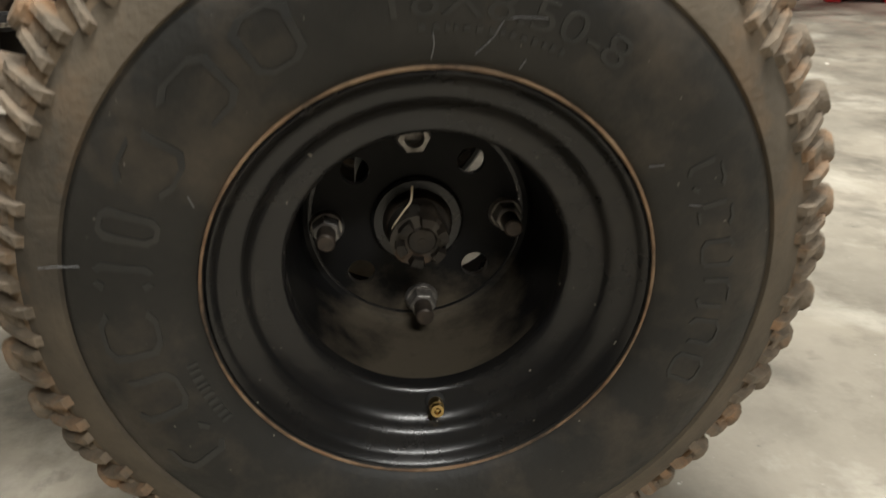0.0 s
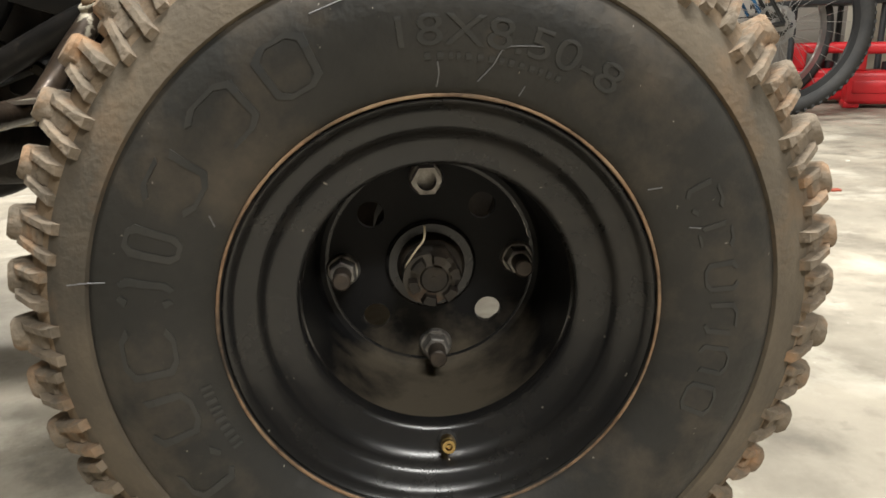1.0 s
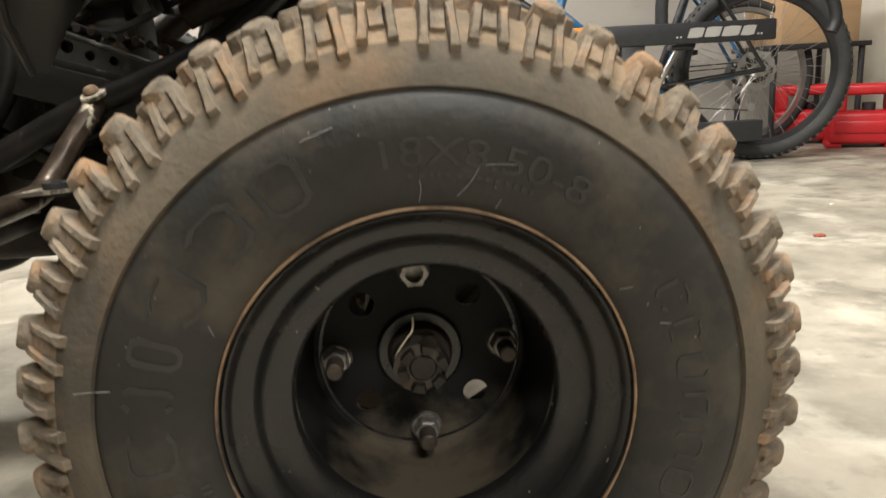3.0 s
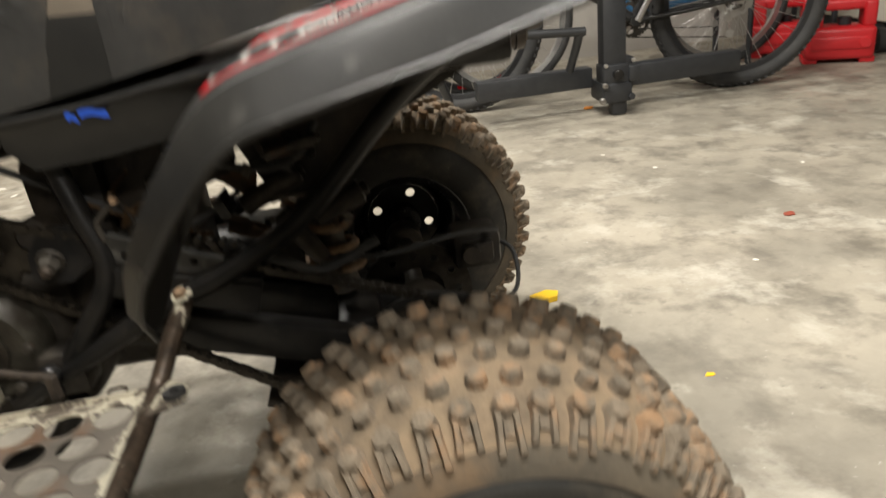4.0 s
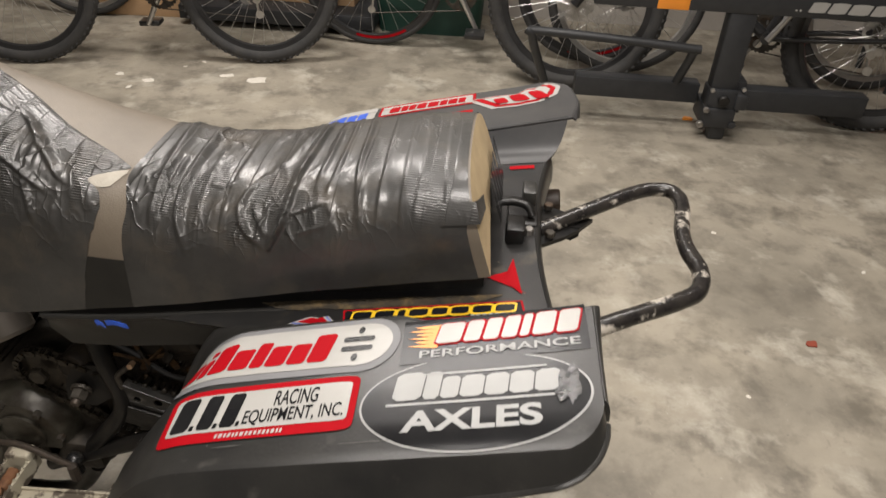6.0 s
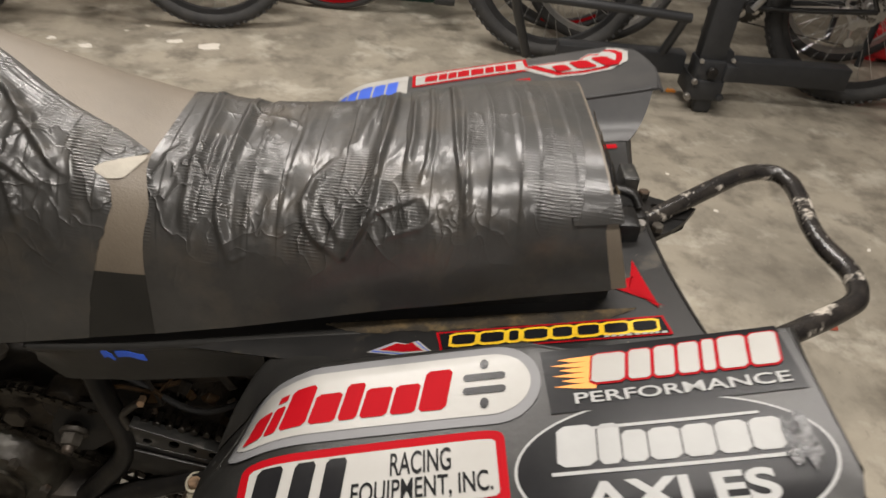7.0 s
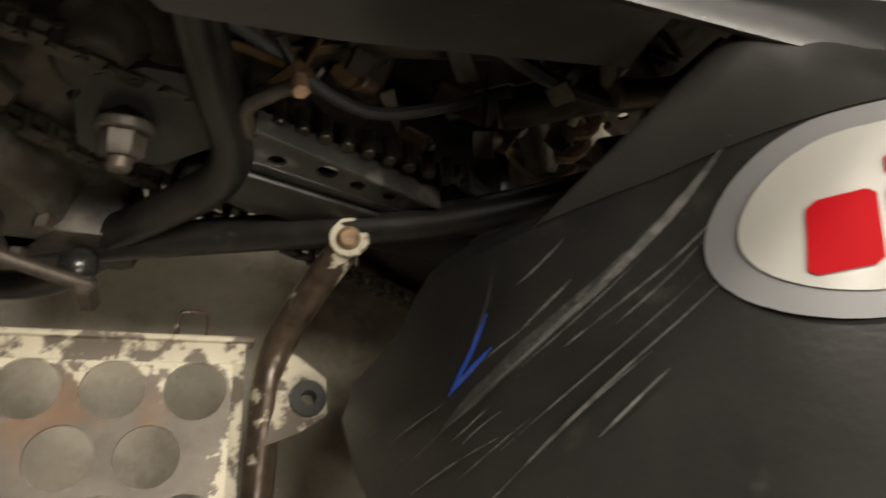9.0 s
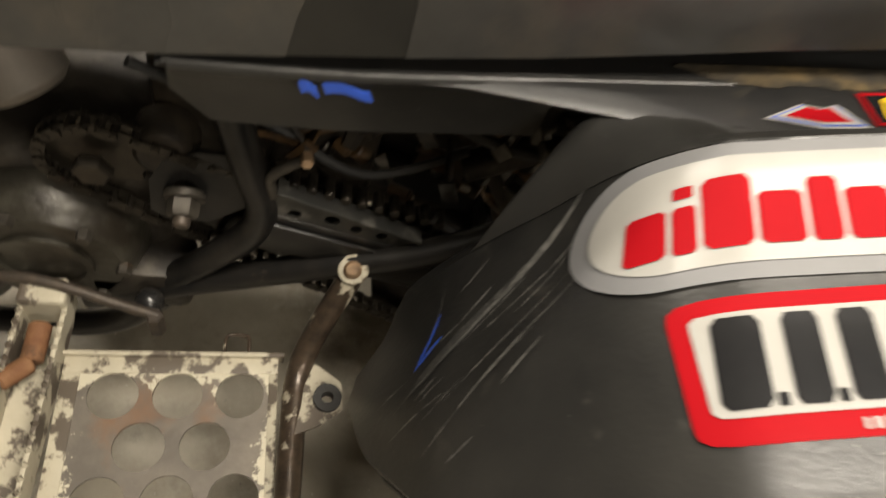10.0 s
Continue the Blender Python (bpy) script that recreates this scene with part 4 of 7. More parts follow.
ACROSS = [("f", v) for v in (0, 0.06, 0.3, 0.6, 0.85, 0.95, 1.0)] + [("t", v) for v in (0.02, 0.06, 0.2, 0.4, 0.6, 0.75, 0.85, 0.92, 0.96, 1.0)]


def far_bulge(x, y):
    """How far the rear end of the far fender swells backwards."""
    k = min(1.0, max(0.0, (x - 0.14) / 0.11))
    return 0.016 * k * k * (3 - 2 * k) * math.exp(-((y - 0.80) / 0.06) ** 2)


def fender_surface(u, v):
    """u along the fender from its front foot, v across from the outer lip to the inner edge."""
    s = (1 - (1 - u) ** 1.5) * FLEN[-1]
    x = float(np.interp(s, FLEN, FXS))
    lip = float(np.interp(x, (-0.286, -0.277, -0.27, -0.24, -0.20, -0.16, -0.12, 0, 0.10, 0.19), (0.240, 0.212, 0.184, 0.124, 0.096, 0.088, 0.089, 0.094, 0.100, 0.105)))
    # rear outer corner on a radius
    k = max(0.0, (x - 0.195) / 0.052)
    lip += 0.050 * (1 - math.sqrt(max(0.0, 1 - min(1.0, k) ** 2)))
    drop = float(np.interp(x, (-0.286, -0.24, -0.17, 0, 0.10, 0.17, 0.22, 0.247), (0.006, 0.014, 0.025, 0.032, 0.030, 0.027, 0.022, 0.014)))
    drop += 0.0055
    ye = max(0.121, lip + 0.012)
    inner = float(np.interp(x, (-0.286, -0.271, -0.262, -0.236, -0.15, 0.05, 0.09), (0.264, 0.284, 0.314, 0.318, 0.317, 0.307, 0.289)))
    kind, w = ACROSS[int(round(v * (len(ACROSS) - 1)))]
    if kind == "f":
        y = lip + (ye - lip) * w
        return fender_at(s, ye, -drop * (1 - w) ** 1.1) + Vector((0, y - ye, 0))
    return fender_at(s, ye + 0.002 + (inner - ye - 0.002) * w)


def fender_sheet():
    bm = bmesh.new()
    n = len(ACROSS) - 1
    sheet(bm, fender_surface, 110, n, 0.0035)

    # rear edge rolled down
    def rear(u, v):
        q = fender_surface(1.0, v)
        c = Vector((0.235, 0.225, q.z))
        out = (q - c).normalized()
        deep = min(1.0, max(0.0, (q.y - 0.145) / 0.03)) * (1 - min(1.0, max(0.0, (q.y - 0.22) / 0.06)))
        return q + Vector((0.008, 0.003 * out.y, 0)) * math.sin(u * 1.57) + Vector((0, 0, -(0.004 + 0.026 * deep) * u * u))

    k0 = 6
    sheet(bm, lambda u, v: rear(u, (k0 + v * (n - k0)) / n), 6, n - k0, 0.003)
    bmesh.ops.remove_doubles(bm, verts=bm.verts[:], dist=0.0004)
    return bm


part("rear_fender", fender_sheet(), "plastic", quad, "scuffed black plastic fender covered in stickers", angle=18)
for s in (1, -1):
    bm = bmesh.new()
    edge = [fender_surface(k / 60, 0.0) + Vector((0, 0.0015, 0.0)) for k in range(61)]
    tube(bm, [(p.x, p.y if s > 0 else 2 * CY - p.y, p.z) for p in edge], 0.0034, 8, raw=True)
    part("fender_lip", bm, "plastic", quad, "rounded black lip of the fender")
bm = fender_sheet()
bmesh.ops.transform(bm, matrix=Matrix.Translation((0, 2 * CY, 0)) @ Matrix.Diagonal((1, -1, 1, 1)), verts=bm.verts[:])
for v in bm.verts:
    v.co.x += far_bulge(v.co.x, v.co.y)
bmesh.ops.reverse_faces(bm, faces=bm.faces[:])
part("rear_fender", bm, "fender_wall", quad, "black plastic fender, greyed for its sheen, with racing stickers", angle=18)


def fender_blend(s):
    """The moulding that carries the fender over to the side panel, turned down at its front edge."""
    bm = bmesh.new()

    def P(u, v):
        front = -0.232 + 0.072 * v
        # the front edge rolls down on a radius, then drops to close the opening
        R, k = 0.018, 0.22
        roll = radians(90) * max(0.0, min(1.0, (k - u) / (k - 0.08)))
        drop = max(0.0, 0.08 - u) / 0.08
        x = front + R + (0.246 - 0.030 * v ** 1.5 - front - R) * max(0.0, u - k) / (1 - k) - R * math.sin(roll)
        a = fender_at(fender_s(x), float(np.interp(x, (0.05, 0.09), (0.3045, 0.286))), 0.0006)
        edge = float(np.interp(x, (-0.15, -0.08, 0.06, 0.12), (0.3615, 0.318, 0.318, 0.330)))
        b = Vector((x, edge, deck_z(x) + (-0.0015 if x < -0.1 else 0.001)))
        p = a.lerp(b, v)
        sag = 0.011 * math.sin(math.pi * v) ** 1.3
        p.z -= sag * float(np.interp(x, (-0.22, -0.13, 0.0), (-0.3, 0.4, 1.0))) + (R * (1 - math.cos(roll)) + 0.010 * drop) * v ** 0.7
        return p if s > 0 else Vector((p.x, 2 * CY - p.y, p.z))

    sheet(bm, P, 90, 14, 0.003 * s)
    return bm


DX, DZ = (-0.42, -0.317, -0.19, -0.06, 0.19, 0.26), (0.615, 0.623, 0.643, 0.664, 0.703, 0.712)


def deck_z(x):
    return float(np.interp(x, DX, DZ))


def deck_surface(u, v):
    x = -0.412 + u * (0.198 + 0.014 * ((2 * v - 1) / 0.8) ** 2 + 0.412)
    y0 = float(np.interp(x, (-0.42, -0.25, -0.15, -0.08), (0.362, 0.358, 0.335, 0.300)))
    k = abs(2 * v - 1)
    y = CY + (2 * v - 1) * (CY - y0)
    return Vector((x, y, deck_z(x) - 0.004 * max(0, (k - 0.93) / 0.07) ** 2))


for s in (1, -1):
    part("fender_wall", fender_blend(s), "plastic" if s > 0 else "fender_wall", quad, "smooth black plastic inner wall of the fender")
bm = bmesh.new()
sheet(bm, deck_surface, 60, 44, 0.004)
part("tail_deck", bm, "deck", quad, "dusty black plastic tail deck")
bm = bmesh.new()


def tail_edge(u, v):
    p = deck_surface(1.0, v)
    return p + Vector((0.012 * math.sin(u * 1.6), 0, 0.0015 - 0.046 * u * u))


sheet(bm, tail_edge, 8, 40, 0.004)
part("tail_edge", bm, "plastic", quad)
# side panels under the seat
for s in (1, -1):
    bm = bmesh.new()

    def panel(u, v, s=s):
        x = -0.408 + u * 0.222
        y = 0.3605 + 0.010 * v + 0.004 * math.sin(v * 3.1)
        lo = float(np.interp(x, (-0.408, -0.385, -0.30, -0.10), (0.030, 0.056, 0.058, 0.060)))
        z = deck_z(x) - 0.001 - lo * v
        return Vector((x, y if s > 0 else 2 * CY - y, z))

    sheet(bm, panel, 30, 8, 0.004 if s < 0 else -0.004)
    part("side_panel", bm, "plastic", quad, "black plastic side panel with a blue paint mark")
    bm = bmesh.new()
    tube(bm, [(x, (0.3625 if s > 0 else 2 * CY - 0.3625), deck_z(x) - 0.0035) for x in (-0.405, -0.36, -0.30, -0.24, -0.18, -0.12, -0.08)], 0.0042, 10, 5)
    part("panel_edge", bm, "plastic", quad, "rounded glossy edge of the side panel")
# paint mark on the panel
bm = bmesh.new()
for x0, x1, h in ((-0.337, -0.327, 0.008), (-0.324, -0.297, 0.007)):
    sheet(bm, lambda u, v: Vector((x0 + (x1 - x0) * u + 0.003 * v, 0.3592 - 0.0005 * v, deck_z(x0) - 0.006 - h * v + 0.002 * math.sin(5 * u))), 8, 3, 0.0008)
part("paint_mark", bm, "blue", quad, "smear of bright blue paint")

# ---- stickers, laid on the curved fender


def drape(flat, corner, across, up, lift=0.0009, most=0.06, mirror=False, surface=None):
    """Lays a unit-square mesh on the fender: corner (x, y), across and up as (dx, dy) in plan."""
    split_long(flat, most)
    for v in flat.verts:
        x = corner[0] + across[0] * v.co.x + up[0] * v.co.y
        y = corner[1] + across[1] * v.co.x + up[1] * v.co.y
        if surface:
            p = surface(x, y, lift)
        else:
            p = fender_at(fender_s(x), y, lift)
        if mirror:
            p.y = 2 * CY - p.y
            p.x += far_bulge(p.x, p.y)
        v.co = p
    return flat


def quad_sheet(nx=16, ny=8):
    bm = bmesh.new()
    sheet(bm, lambda u, v: Vector((u, v, 0)), nx, ny)
    return bm


def oval(n=64, rings=6, squash=2.0):
    """A filled round shape in the unit square; squash over 2 makes it squarer."""
    bm = bmesh.new()
    def P(u, v):
        a = 2 * math.pi * u
        c, s = math.cos(a), math.sin(a)
        r = 1.0 / (abs(c) ** squash + abs(s) ** squash) ** (1 / squash)
        return Vector((0.5 + 0.5 * v * r * c, 0.5 + 0.5 * v * r * s, 0))
    sheet(bm, P, n, rings)
    bmesh.ops.remove_doubles(bm, verts=bm.verts[:], dist=1e-5)
    return bm


def pill(aspect, n=20):
    """A stadium in the unit square, aspect = length / height."""
    bm = bmesh.new()
    def P(u, v):
        x = u * aspect
        d = max(0.0, 0.5 - x, x - (aspect - 0.5))
        h = math.sqrt(max(0.0, 0.25 - d * d))
        return Vector((u, 0.5 + (2 * v - 1) * h, 0))
    us = sorted(set([0.5 * (1 - math.cos(math.pi * k / n)) * 0.5 / aspect * 2 for k in range(n // 2 + 1)] + [k / 30 for k in range(31)] + [1 - 0.5 * (1 - math.cos(math.pi * k / n)) * 0.5 / aspect * 2 for k in range(n // 2 + 1)]))
    sheet(bm, lambda u, v: P(us[int(round(u * (len(us) - 1)))], v), len(us) - 1, 6)
    bmesh.ops.remove_doubles(bm, verts=bm.verts[:], dist=1e-5)
    return bm


def inset(corner, across, up, x0, y0, x1, y1):
    """The part of a sticker's frame between two of its own points."""
    c = (corner[0] + across[0] * x0 + up[0] * y0, corner[1] + across[1] * x0 + up[1] * y0)
    return c, (across[0] * (x1 - x0), across[1] * (x1 - x0)), (up[0] * (y1 - y0), up[1] * (y1 - y0))


# long white pill with red blocks and a black sign
G = ((-0.1935, 0.2255), (0.2515, -0.001), (0.003, 0.0780))
st = part("sticker", drape(pill(3.6), *G, 0.0008), "grey", quad, "white pill-shaped sticker with a grey border and red blocks")
part("face", drape(pill(3.9), *inset(*G, 0.030, 0.11, 0.970, 0.89), 0.0014), "white", st)
nb = blocks(row_of((0.10, 0.06, 0.13, 0.13, 0.09, 0.13, 0.12, 0.13), (0.70, 0.68, 1.0, 0.72, 0.90, 0.72, 0.72, 1.0), 0.014) + [(0.118, 0.170, 0.80, 0.97)], 0.03, 0.14)
pieces("name_block", drape(nb, *inset(*G, 0.080, 0.22, 0.715, 0.73), 0.0020), "red", st, "red block")
sg = bmesh.new()
for y0, y1 in ((0.30, 0.44), (0.56, 0.70)):
    t = pill(5.0)
    append(sg, t, Matrix.Translation((0.0, y0, 0)) @ Matrix.Diagonal((1, y1 - y0, 1, 1)))
for cy in (0.12, 0.88):
    t = oval(20, 2)
    append(sg, t, Matrix.Translation((0.40, cy - 0.10, 0)) @ Matrix.Diagonal((0.2, 0.2, 1, 1)))
pieces("emblem", drape(sg, *inset(*G, 0.765, 0.17, 0.895, 0.83), 0.0020), "ink", st)

# red-edged white plate with black lettering
G = ((-0.1605, 0.1510), (0.1905, 0.003), (-0.0015, 0.0660))
st = part("sticker", drape(oval(96, 6, 14.0), *G, 0.0008), "red", quad, "white sticker with a red edge and black lettering")
part("face", drape(oval(96, 6, 22.0), *inset(*G, 0.036, 0.17, 0.966, 0.88), 0.0014), "white", st)
nb = blocks([(0.0, 0.26, 0, 1), (0.28, 0.34, 0, 0.14), (0.38, 0.60, 0, 1), (0.62, 0.68, 0, 0.14), (0.71, 0.93, 0, 1), (0.95, 1.0, 0, 0.14)], 0.05, 0.14)
pieces("name_block", drape(nb, *inset(*G, 0.055, 0.22, 0.42, 0.84), 0.0020), "ink", st, "bold black block")
part("lettering", drape(fitted_words("RACING", 0.014), *inset(*G, 0.575, 0.53, 0.80, 0.82), 0.0020), "ink", st)
part("lettering", drape(fitted_words("EQUIPMENT, INC.", 0.014), *inset(*G, 0.435, 0.20, 0.945, 0.49), 0.0020), "ink", st)
pieces("small_mark", drape(bars(16, 0.1, 8, 0.4), *inset(*G, 0.31, 0.045, 0.66, 0.12), 0.0014), "white", st)

# dark sticker with flames and white blocks
G = ((0.0635, 0.2285), (0.178, 0.001), (-0.002, 0.0625))
st = part("sticker", drape(quad_sheet(), *G, 0.0008), "ink", quad, "black sticker with white blocks, flames and lettering")
NAME = row_of((0.20, 0.13, 0.12, 0.12, 0.07, 0.16, 0.16), (0.90, 0.92, 0.94, 0.96, 0.98, 1.0, 1.0), 0.022)
pieces("name_block", drape(blocks([(a - 0.012, b + 0.012, c - 0.05, d + 0.05) for a, b, c, d in NAME], 0.05, 0.16), *inset(*G, 0.185, 0.39, 0.945, 0.89), 0.0016), "red", st, "red-edged white block")
pieces("name_block", drape(blocks(NAME, 0.05, 0.14), *inset(*G, 0.185, 0.39, 0.945, 0.89), 0.0022), "white", st)
part("lettering", drape(fitted_words("PERFORMANCE", 0.012), *inset(*G, 0.105, 0.10, 0.955, 0.265), 0.0018), "silver", st)
fl = bmesh.new()
for k in range(6):
    y = 0.36 + 0.085 * k
    fl.faces.new([fl.verts.new(p) for p in ((0.03 + 0.035 * (k % 2), y + 0.03, 0), (0.12, y - 0.02, 0), (0.20 + 0.015 * k, y - 0.05, 0), (0.21 + 0.015 * k, y + 0.06, 0), (0.12, y + 0.045, 0))])
pieces("flame", drape(fl, *inset(*G, 0, 0, 1, 1), 0.0013), "orange", st)

# black oval with silver blocks
G = ((0.0335, 0.1235), (0.2065, 0.0), (0.0, 0.1125))
st = part("sticker", drape(oval(), *G, 0.0006), "silver", quad, "black oval sticker with silver blocks and lettering")
part("face", drape(oval(), *inset(*G, 0.010, 0.018, 0.990, 0.982), 0.0011), "ink", st)
nb = blocks(row_of((0.18, 0.10, 0.11, 0.14, 0.14, 0.14, 0.14), (1.0, 0.98, 0.76, 0.76, 0.76, 0.76, 0.76), 0.008) + [(0.16, 0.92, 0.86, 0.94)], 0.02, 0.2)
pieces("name_block", drape(nb, *inset(*G, 0.14, 0.52, 0.86, 0.82), 0.0017), "silver", st, "silver block")
part("lettering", drape(fitted_words("AXLES", 0.03), *inset(*G, 0.20, 0.20, 0.79, 0.41), 0.0017), "silver", st)
bm = bmesh.new()
sheet(bm, lambda u, v: Vector((u, v + 0.02 * math.sin(9 * u), 0)), 20, 2)
part("underline", drape(bm, *inset(*G, 0.12, 0.465, 0.86, 0.49), 0.0017), "silver", st)
# crumpled film lifting off at the oval's rear end
t = oval(26, 4)
for v in t.verts:
    k = 1 + 0.8 * noise.noise(v.co * 4)
    v.co.x, v.co.y = 0.905 + (v.co.x - 0.5) * 0.090 * k, 0.55 + (v.co.y - 0.5) * 0.38 * k
t = drape(t, *G, 0.0022)
for v in t.verts:
    v.co.z += 0.0016 * abs(noise.noise(v.co * 120))
part("crumpled_film", t, "film", st, "crumpled silvery film lifting off the sticker")


def on_deck(x, y, lift):
    return Vector((x, y, deck_z(x) + lift))


G = ((-0.018, 0.3310), (0.204, 0.008), (-0.004, 0.0245))
st = part("sticker", drape(quad_sheet(), *G, 0.0012, surface=on_deck), "red", quad, "yellow sticker with a red edge and black blocks")
part("border", drape(quad_sheet(), *inset(*G, 0.012, 0.07, 0.988, 0.90), 0.0017, surface=on_deck), "ink", st)
NAME = row_of((0.13, 0.13, 0.06, 0.13, 0.11, 0.12, 0.13, 0.13), (1, 1, 1, 1, 1, 1, 1, 1), 0.014)
pieces("name_block", drape(blocks([(a - 0.008, b + 0.008, c - 0.12, d + 0.12) for a, b, c, d in NAME], 0.02, 0.2), *inset(*G, 0.045, 0.20, 0.945, 0.78), 0.0021, surface=on_deck), "yellow", st, "yellow-edged block")
pieces("name_block", drape(blocks([(a + 0.006, b - 0.006, c + 0.05, d - 0.05) for a, b, c, d in NAME], 0.02, 0.2), *inset(*G, 0.045, 0.22, 0.945, 0.76), 0.0026, surface=on_deck), "ink", st)
pieces("small_mark", drape(bars(9, 0.1, 5, 0.3), *inset(*G, 0.70, 0.04, 0.98, 0.15), 0.0026, surface=on_deck), "white", st)
G = ((-0.0835, 0.3290), (0.062, -0.002), (0.0, 0.0185))
ARROW = ((0, 0.30), (0.40, 0.96), (0.58, 0.80), (0.74, 1.0), (0.90, 0.38), (1.0, 0.10), (0.52, 0.0))
bm = bmesh.new()
bm.faces.new([bm.verts.new((x, y, 0)) for x, y in ARROW])
st = part("sticker", drape(bm, *G, 0.0012, surface=on_deck), "white", quad, "small white and red arrow sticker with a blue outline")
for k, tone in ((0.88, "blue"), (0.80, "white"), (0.62, "red")):
    bm = bmesh.new()
    bm.faces.new([bm.verts.new((0.5 + (x - 0.5) * k, 0.48 + (y - 0.48) * k, 0)) for x, y in ARROW])
    part("arrow", drape(bm, *G, 0.0012 + 0.0005 * (1 + (0.88, 0.80, 0.62).index(k)), surface=on_deck), tone, st)
bm = bmesh.new()
for pts in (((0.140, 0.409), (0.168, 0.421), (0.160, 0.402)), ((0.171, 0.446), (0.160, 0.402), (0.182, 0.374)), ((0.140, 0.409), (0.160, 0.402), (0.187, 0.375), (0.165, 0.392))):
    bm.faces.new([bm.verts.new((x, y, 0)) for x, y in pts])
part("sticker", drape(bm, (0, 0), (1, 0), (0, 1), 0.0012, surface=on_deck), "red", quad, "small red chevron sticker")
bm = quad_sheet(4, 2)
part("sticker", drape(bm, (0.163, 0.672), (0.036, 0.0), (0, 0.010), 0.0012, surface=on_deck), "red", quad, "small red strip sticker")
# stickers of the far fender
for x0, x1, y0, deep, tone, count in ((-0.215, -0.072, 0.118, 0.085, "blue", 6), (-0.066, 0.100, 0.122, 0.050, "red", 8)):
    G = ((x0, y0), (x1 - x0, 0.002), (0.002, deep))
    st = part("sticker", drape(quad_sheet(), *G, 0.0010, mirror=True), "red" if count == 8 else "white", quad, "white racing sticker with coloured blocks")
    part("face", drape(quad_sheet(), *inset(*G, 0.03, 0.10, 0.97, 0.90), 0.0015, mirror=True), "white", st)
    pieces("name_block", drape(bars(count, -0.1, int(99 * x1) + 40, 0.14), *inset(*G, 0.90, 0.80, 0.10, 0.22), 0.0020, mirror=True), tone, st)
G = ((0.085, 0.128), (0.150, 0.0), (0.0, 0.088))
SWOOSH = ((0.0, 0.34), (0.30, 0.96), (0.55, 1.0), (0.76, 0.92), (0.93, 0.66), (1.0, 0.32), (0.95, 0.08), (0.86, 0.0), (0.80, 0.22), (0.68, 0.14), (0.56, 0.38), (0.30, 0.32))
for k, tone in ((1.0, "white"), (0.86, "red"), (0.70, "white")):
    bm = bmesh.new()
    bm.faces.new([bm.verts.new((0.62 + (x - 0.62) * k, 0.58 + (y - 0.58) * k, 0)) for x, y in SWOOSH])
    bmesh.ops.triangulate(bm, faces=bm.faces[:])
    bm = drape(bm, *G, 0.0010 + 0.0006 * round((1 - k) * 7), mirror=True)
    if k == 1.0:
        st = part("sticker", bm, tone, quad, "white and red swoosh sticker at the tip of the fender")
    else:
        part("outline" if tone == "red" else "face", bm, tone, st)
pieces("name_block", drape(blocks(row_of((1, 1.2, 1), (0.7, 0.85, 1), 0.10), -0.15, 0.2), *inset(*G, 0.36, 0.82, 0.86, 0.42), 0.0034, mirror=True), "red", st)
G = ((-0.20, 0.205), (0.30, 0.0), (0.0, 0.014))
part("sticker", drape(quad_sheet(), *G, 0.0024, mirror=True), "red", quad, "long thin red strip sticker")

# scuffs on the fender's front


def streak(bm, a, b, w, bow=0.0, lift=0.0006, foot=0.0):
    """A tapering mark on the fender between two points of the plan."""
    s0, s1 = fender_s(a[0]), fender_s(b[0])
    ds, dy = s1 - s0, b[1] - a[1]
    h = math.hypot(ds, dy)
    def P(u, v):
        k = w * (v - 0.5) * math.sin(math.pi * (0.06 + 0.88 * u ** (1 + foot))) * (1 + 0.4 * noise.noise(Vector((u * 14, a[0] * 90, 0))))
        o = bow * math.sin(math.pi * u)
        return fender_at(s0 + ds * u - dy / h * (k + o), a[1] + dy * u + ds / h * (k + o), lift)
    sheet(bm, P, 18, 2)


rs = random.Random(12)
SCUFFS = [((-0.1772, 0.3122), (-0.2300, 0.2480), 0.0030, 0.002), ((-0.1865, 0.2534), (-0.2444, 0.1846), 0.0011, 0.001), ((-0.1930, 0.2560), (-0.2380, 0.2060), 0.0007, 0.002), ((-0.2050, 0.2300), (-0.2480, 0.1800), 0.0008, 0.0), ((-0.2230, 0.2720), (-0.2350, 0.2560), 0.0016, 0.0), ((-0.2440, 0.2900), (-0.2500, 0.2400), 0.0010, 0.0), ((-0.1750, 0.2900), (-0.2200, 0.2450), 0.0010, 0.001), ((-0.10, 0.145), (-0.07, 0.146), 0.001, 0.0), ((0.02, 0.14), (0.07, 0.141), 0.0009, 0.0)]
# the long bend's highlight and whitening: many fine strokes side by side, spreading towards its foot
for k in range(26):
    t0 = rs.uniform(0.05, 0.72)
    t1 = min(1.0, t0 + rs.uniform(0.16, 0.42))
    o = rs.gauss(0, 0.0017) * (0.35 + t1)
    ends = [(-0.1800 - 0.0706 * t, 0.3085 - 0.0865 * t + o) for t in (t0, t1)]
    SCUFFS.append((ends[0], ends[1], rs.uniform(0.0005, 0.0015), rs.uniform(-0.001, 0.001)))
for k in range(12):
    x, y, d = rs.uniform(-0.255, -0.185), rs.uniform(0.17, 0.295), rs.uniform(0.006, 0.030)
    SCUFFS.append(((x, y), (x - d * 0.75, y - d * rs.uniform(0.5, 0.95)), rs.uniform(0.0005, 0.0013), rs.uniform(-0.001, 0.001)))
# Soft band under the strokes: the bend's highlight painted in with its stress whitening.
bm = bmesh.new()
streak(bm, (-0.1820, 0.3060), (-0.2520, 0.2195), 0.0095, 0.001, 0.0004, 1.2)
part("scuff", bm, "haze", quad, "painted highlight and whitening along a bend in the plastic")
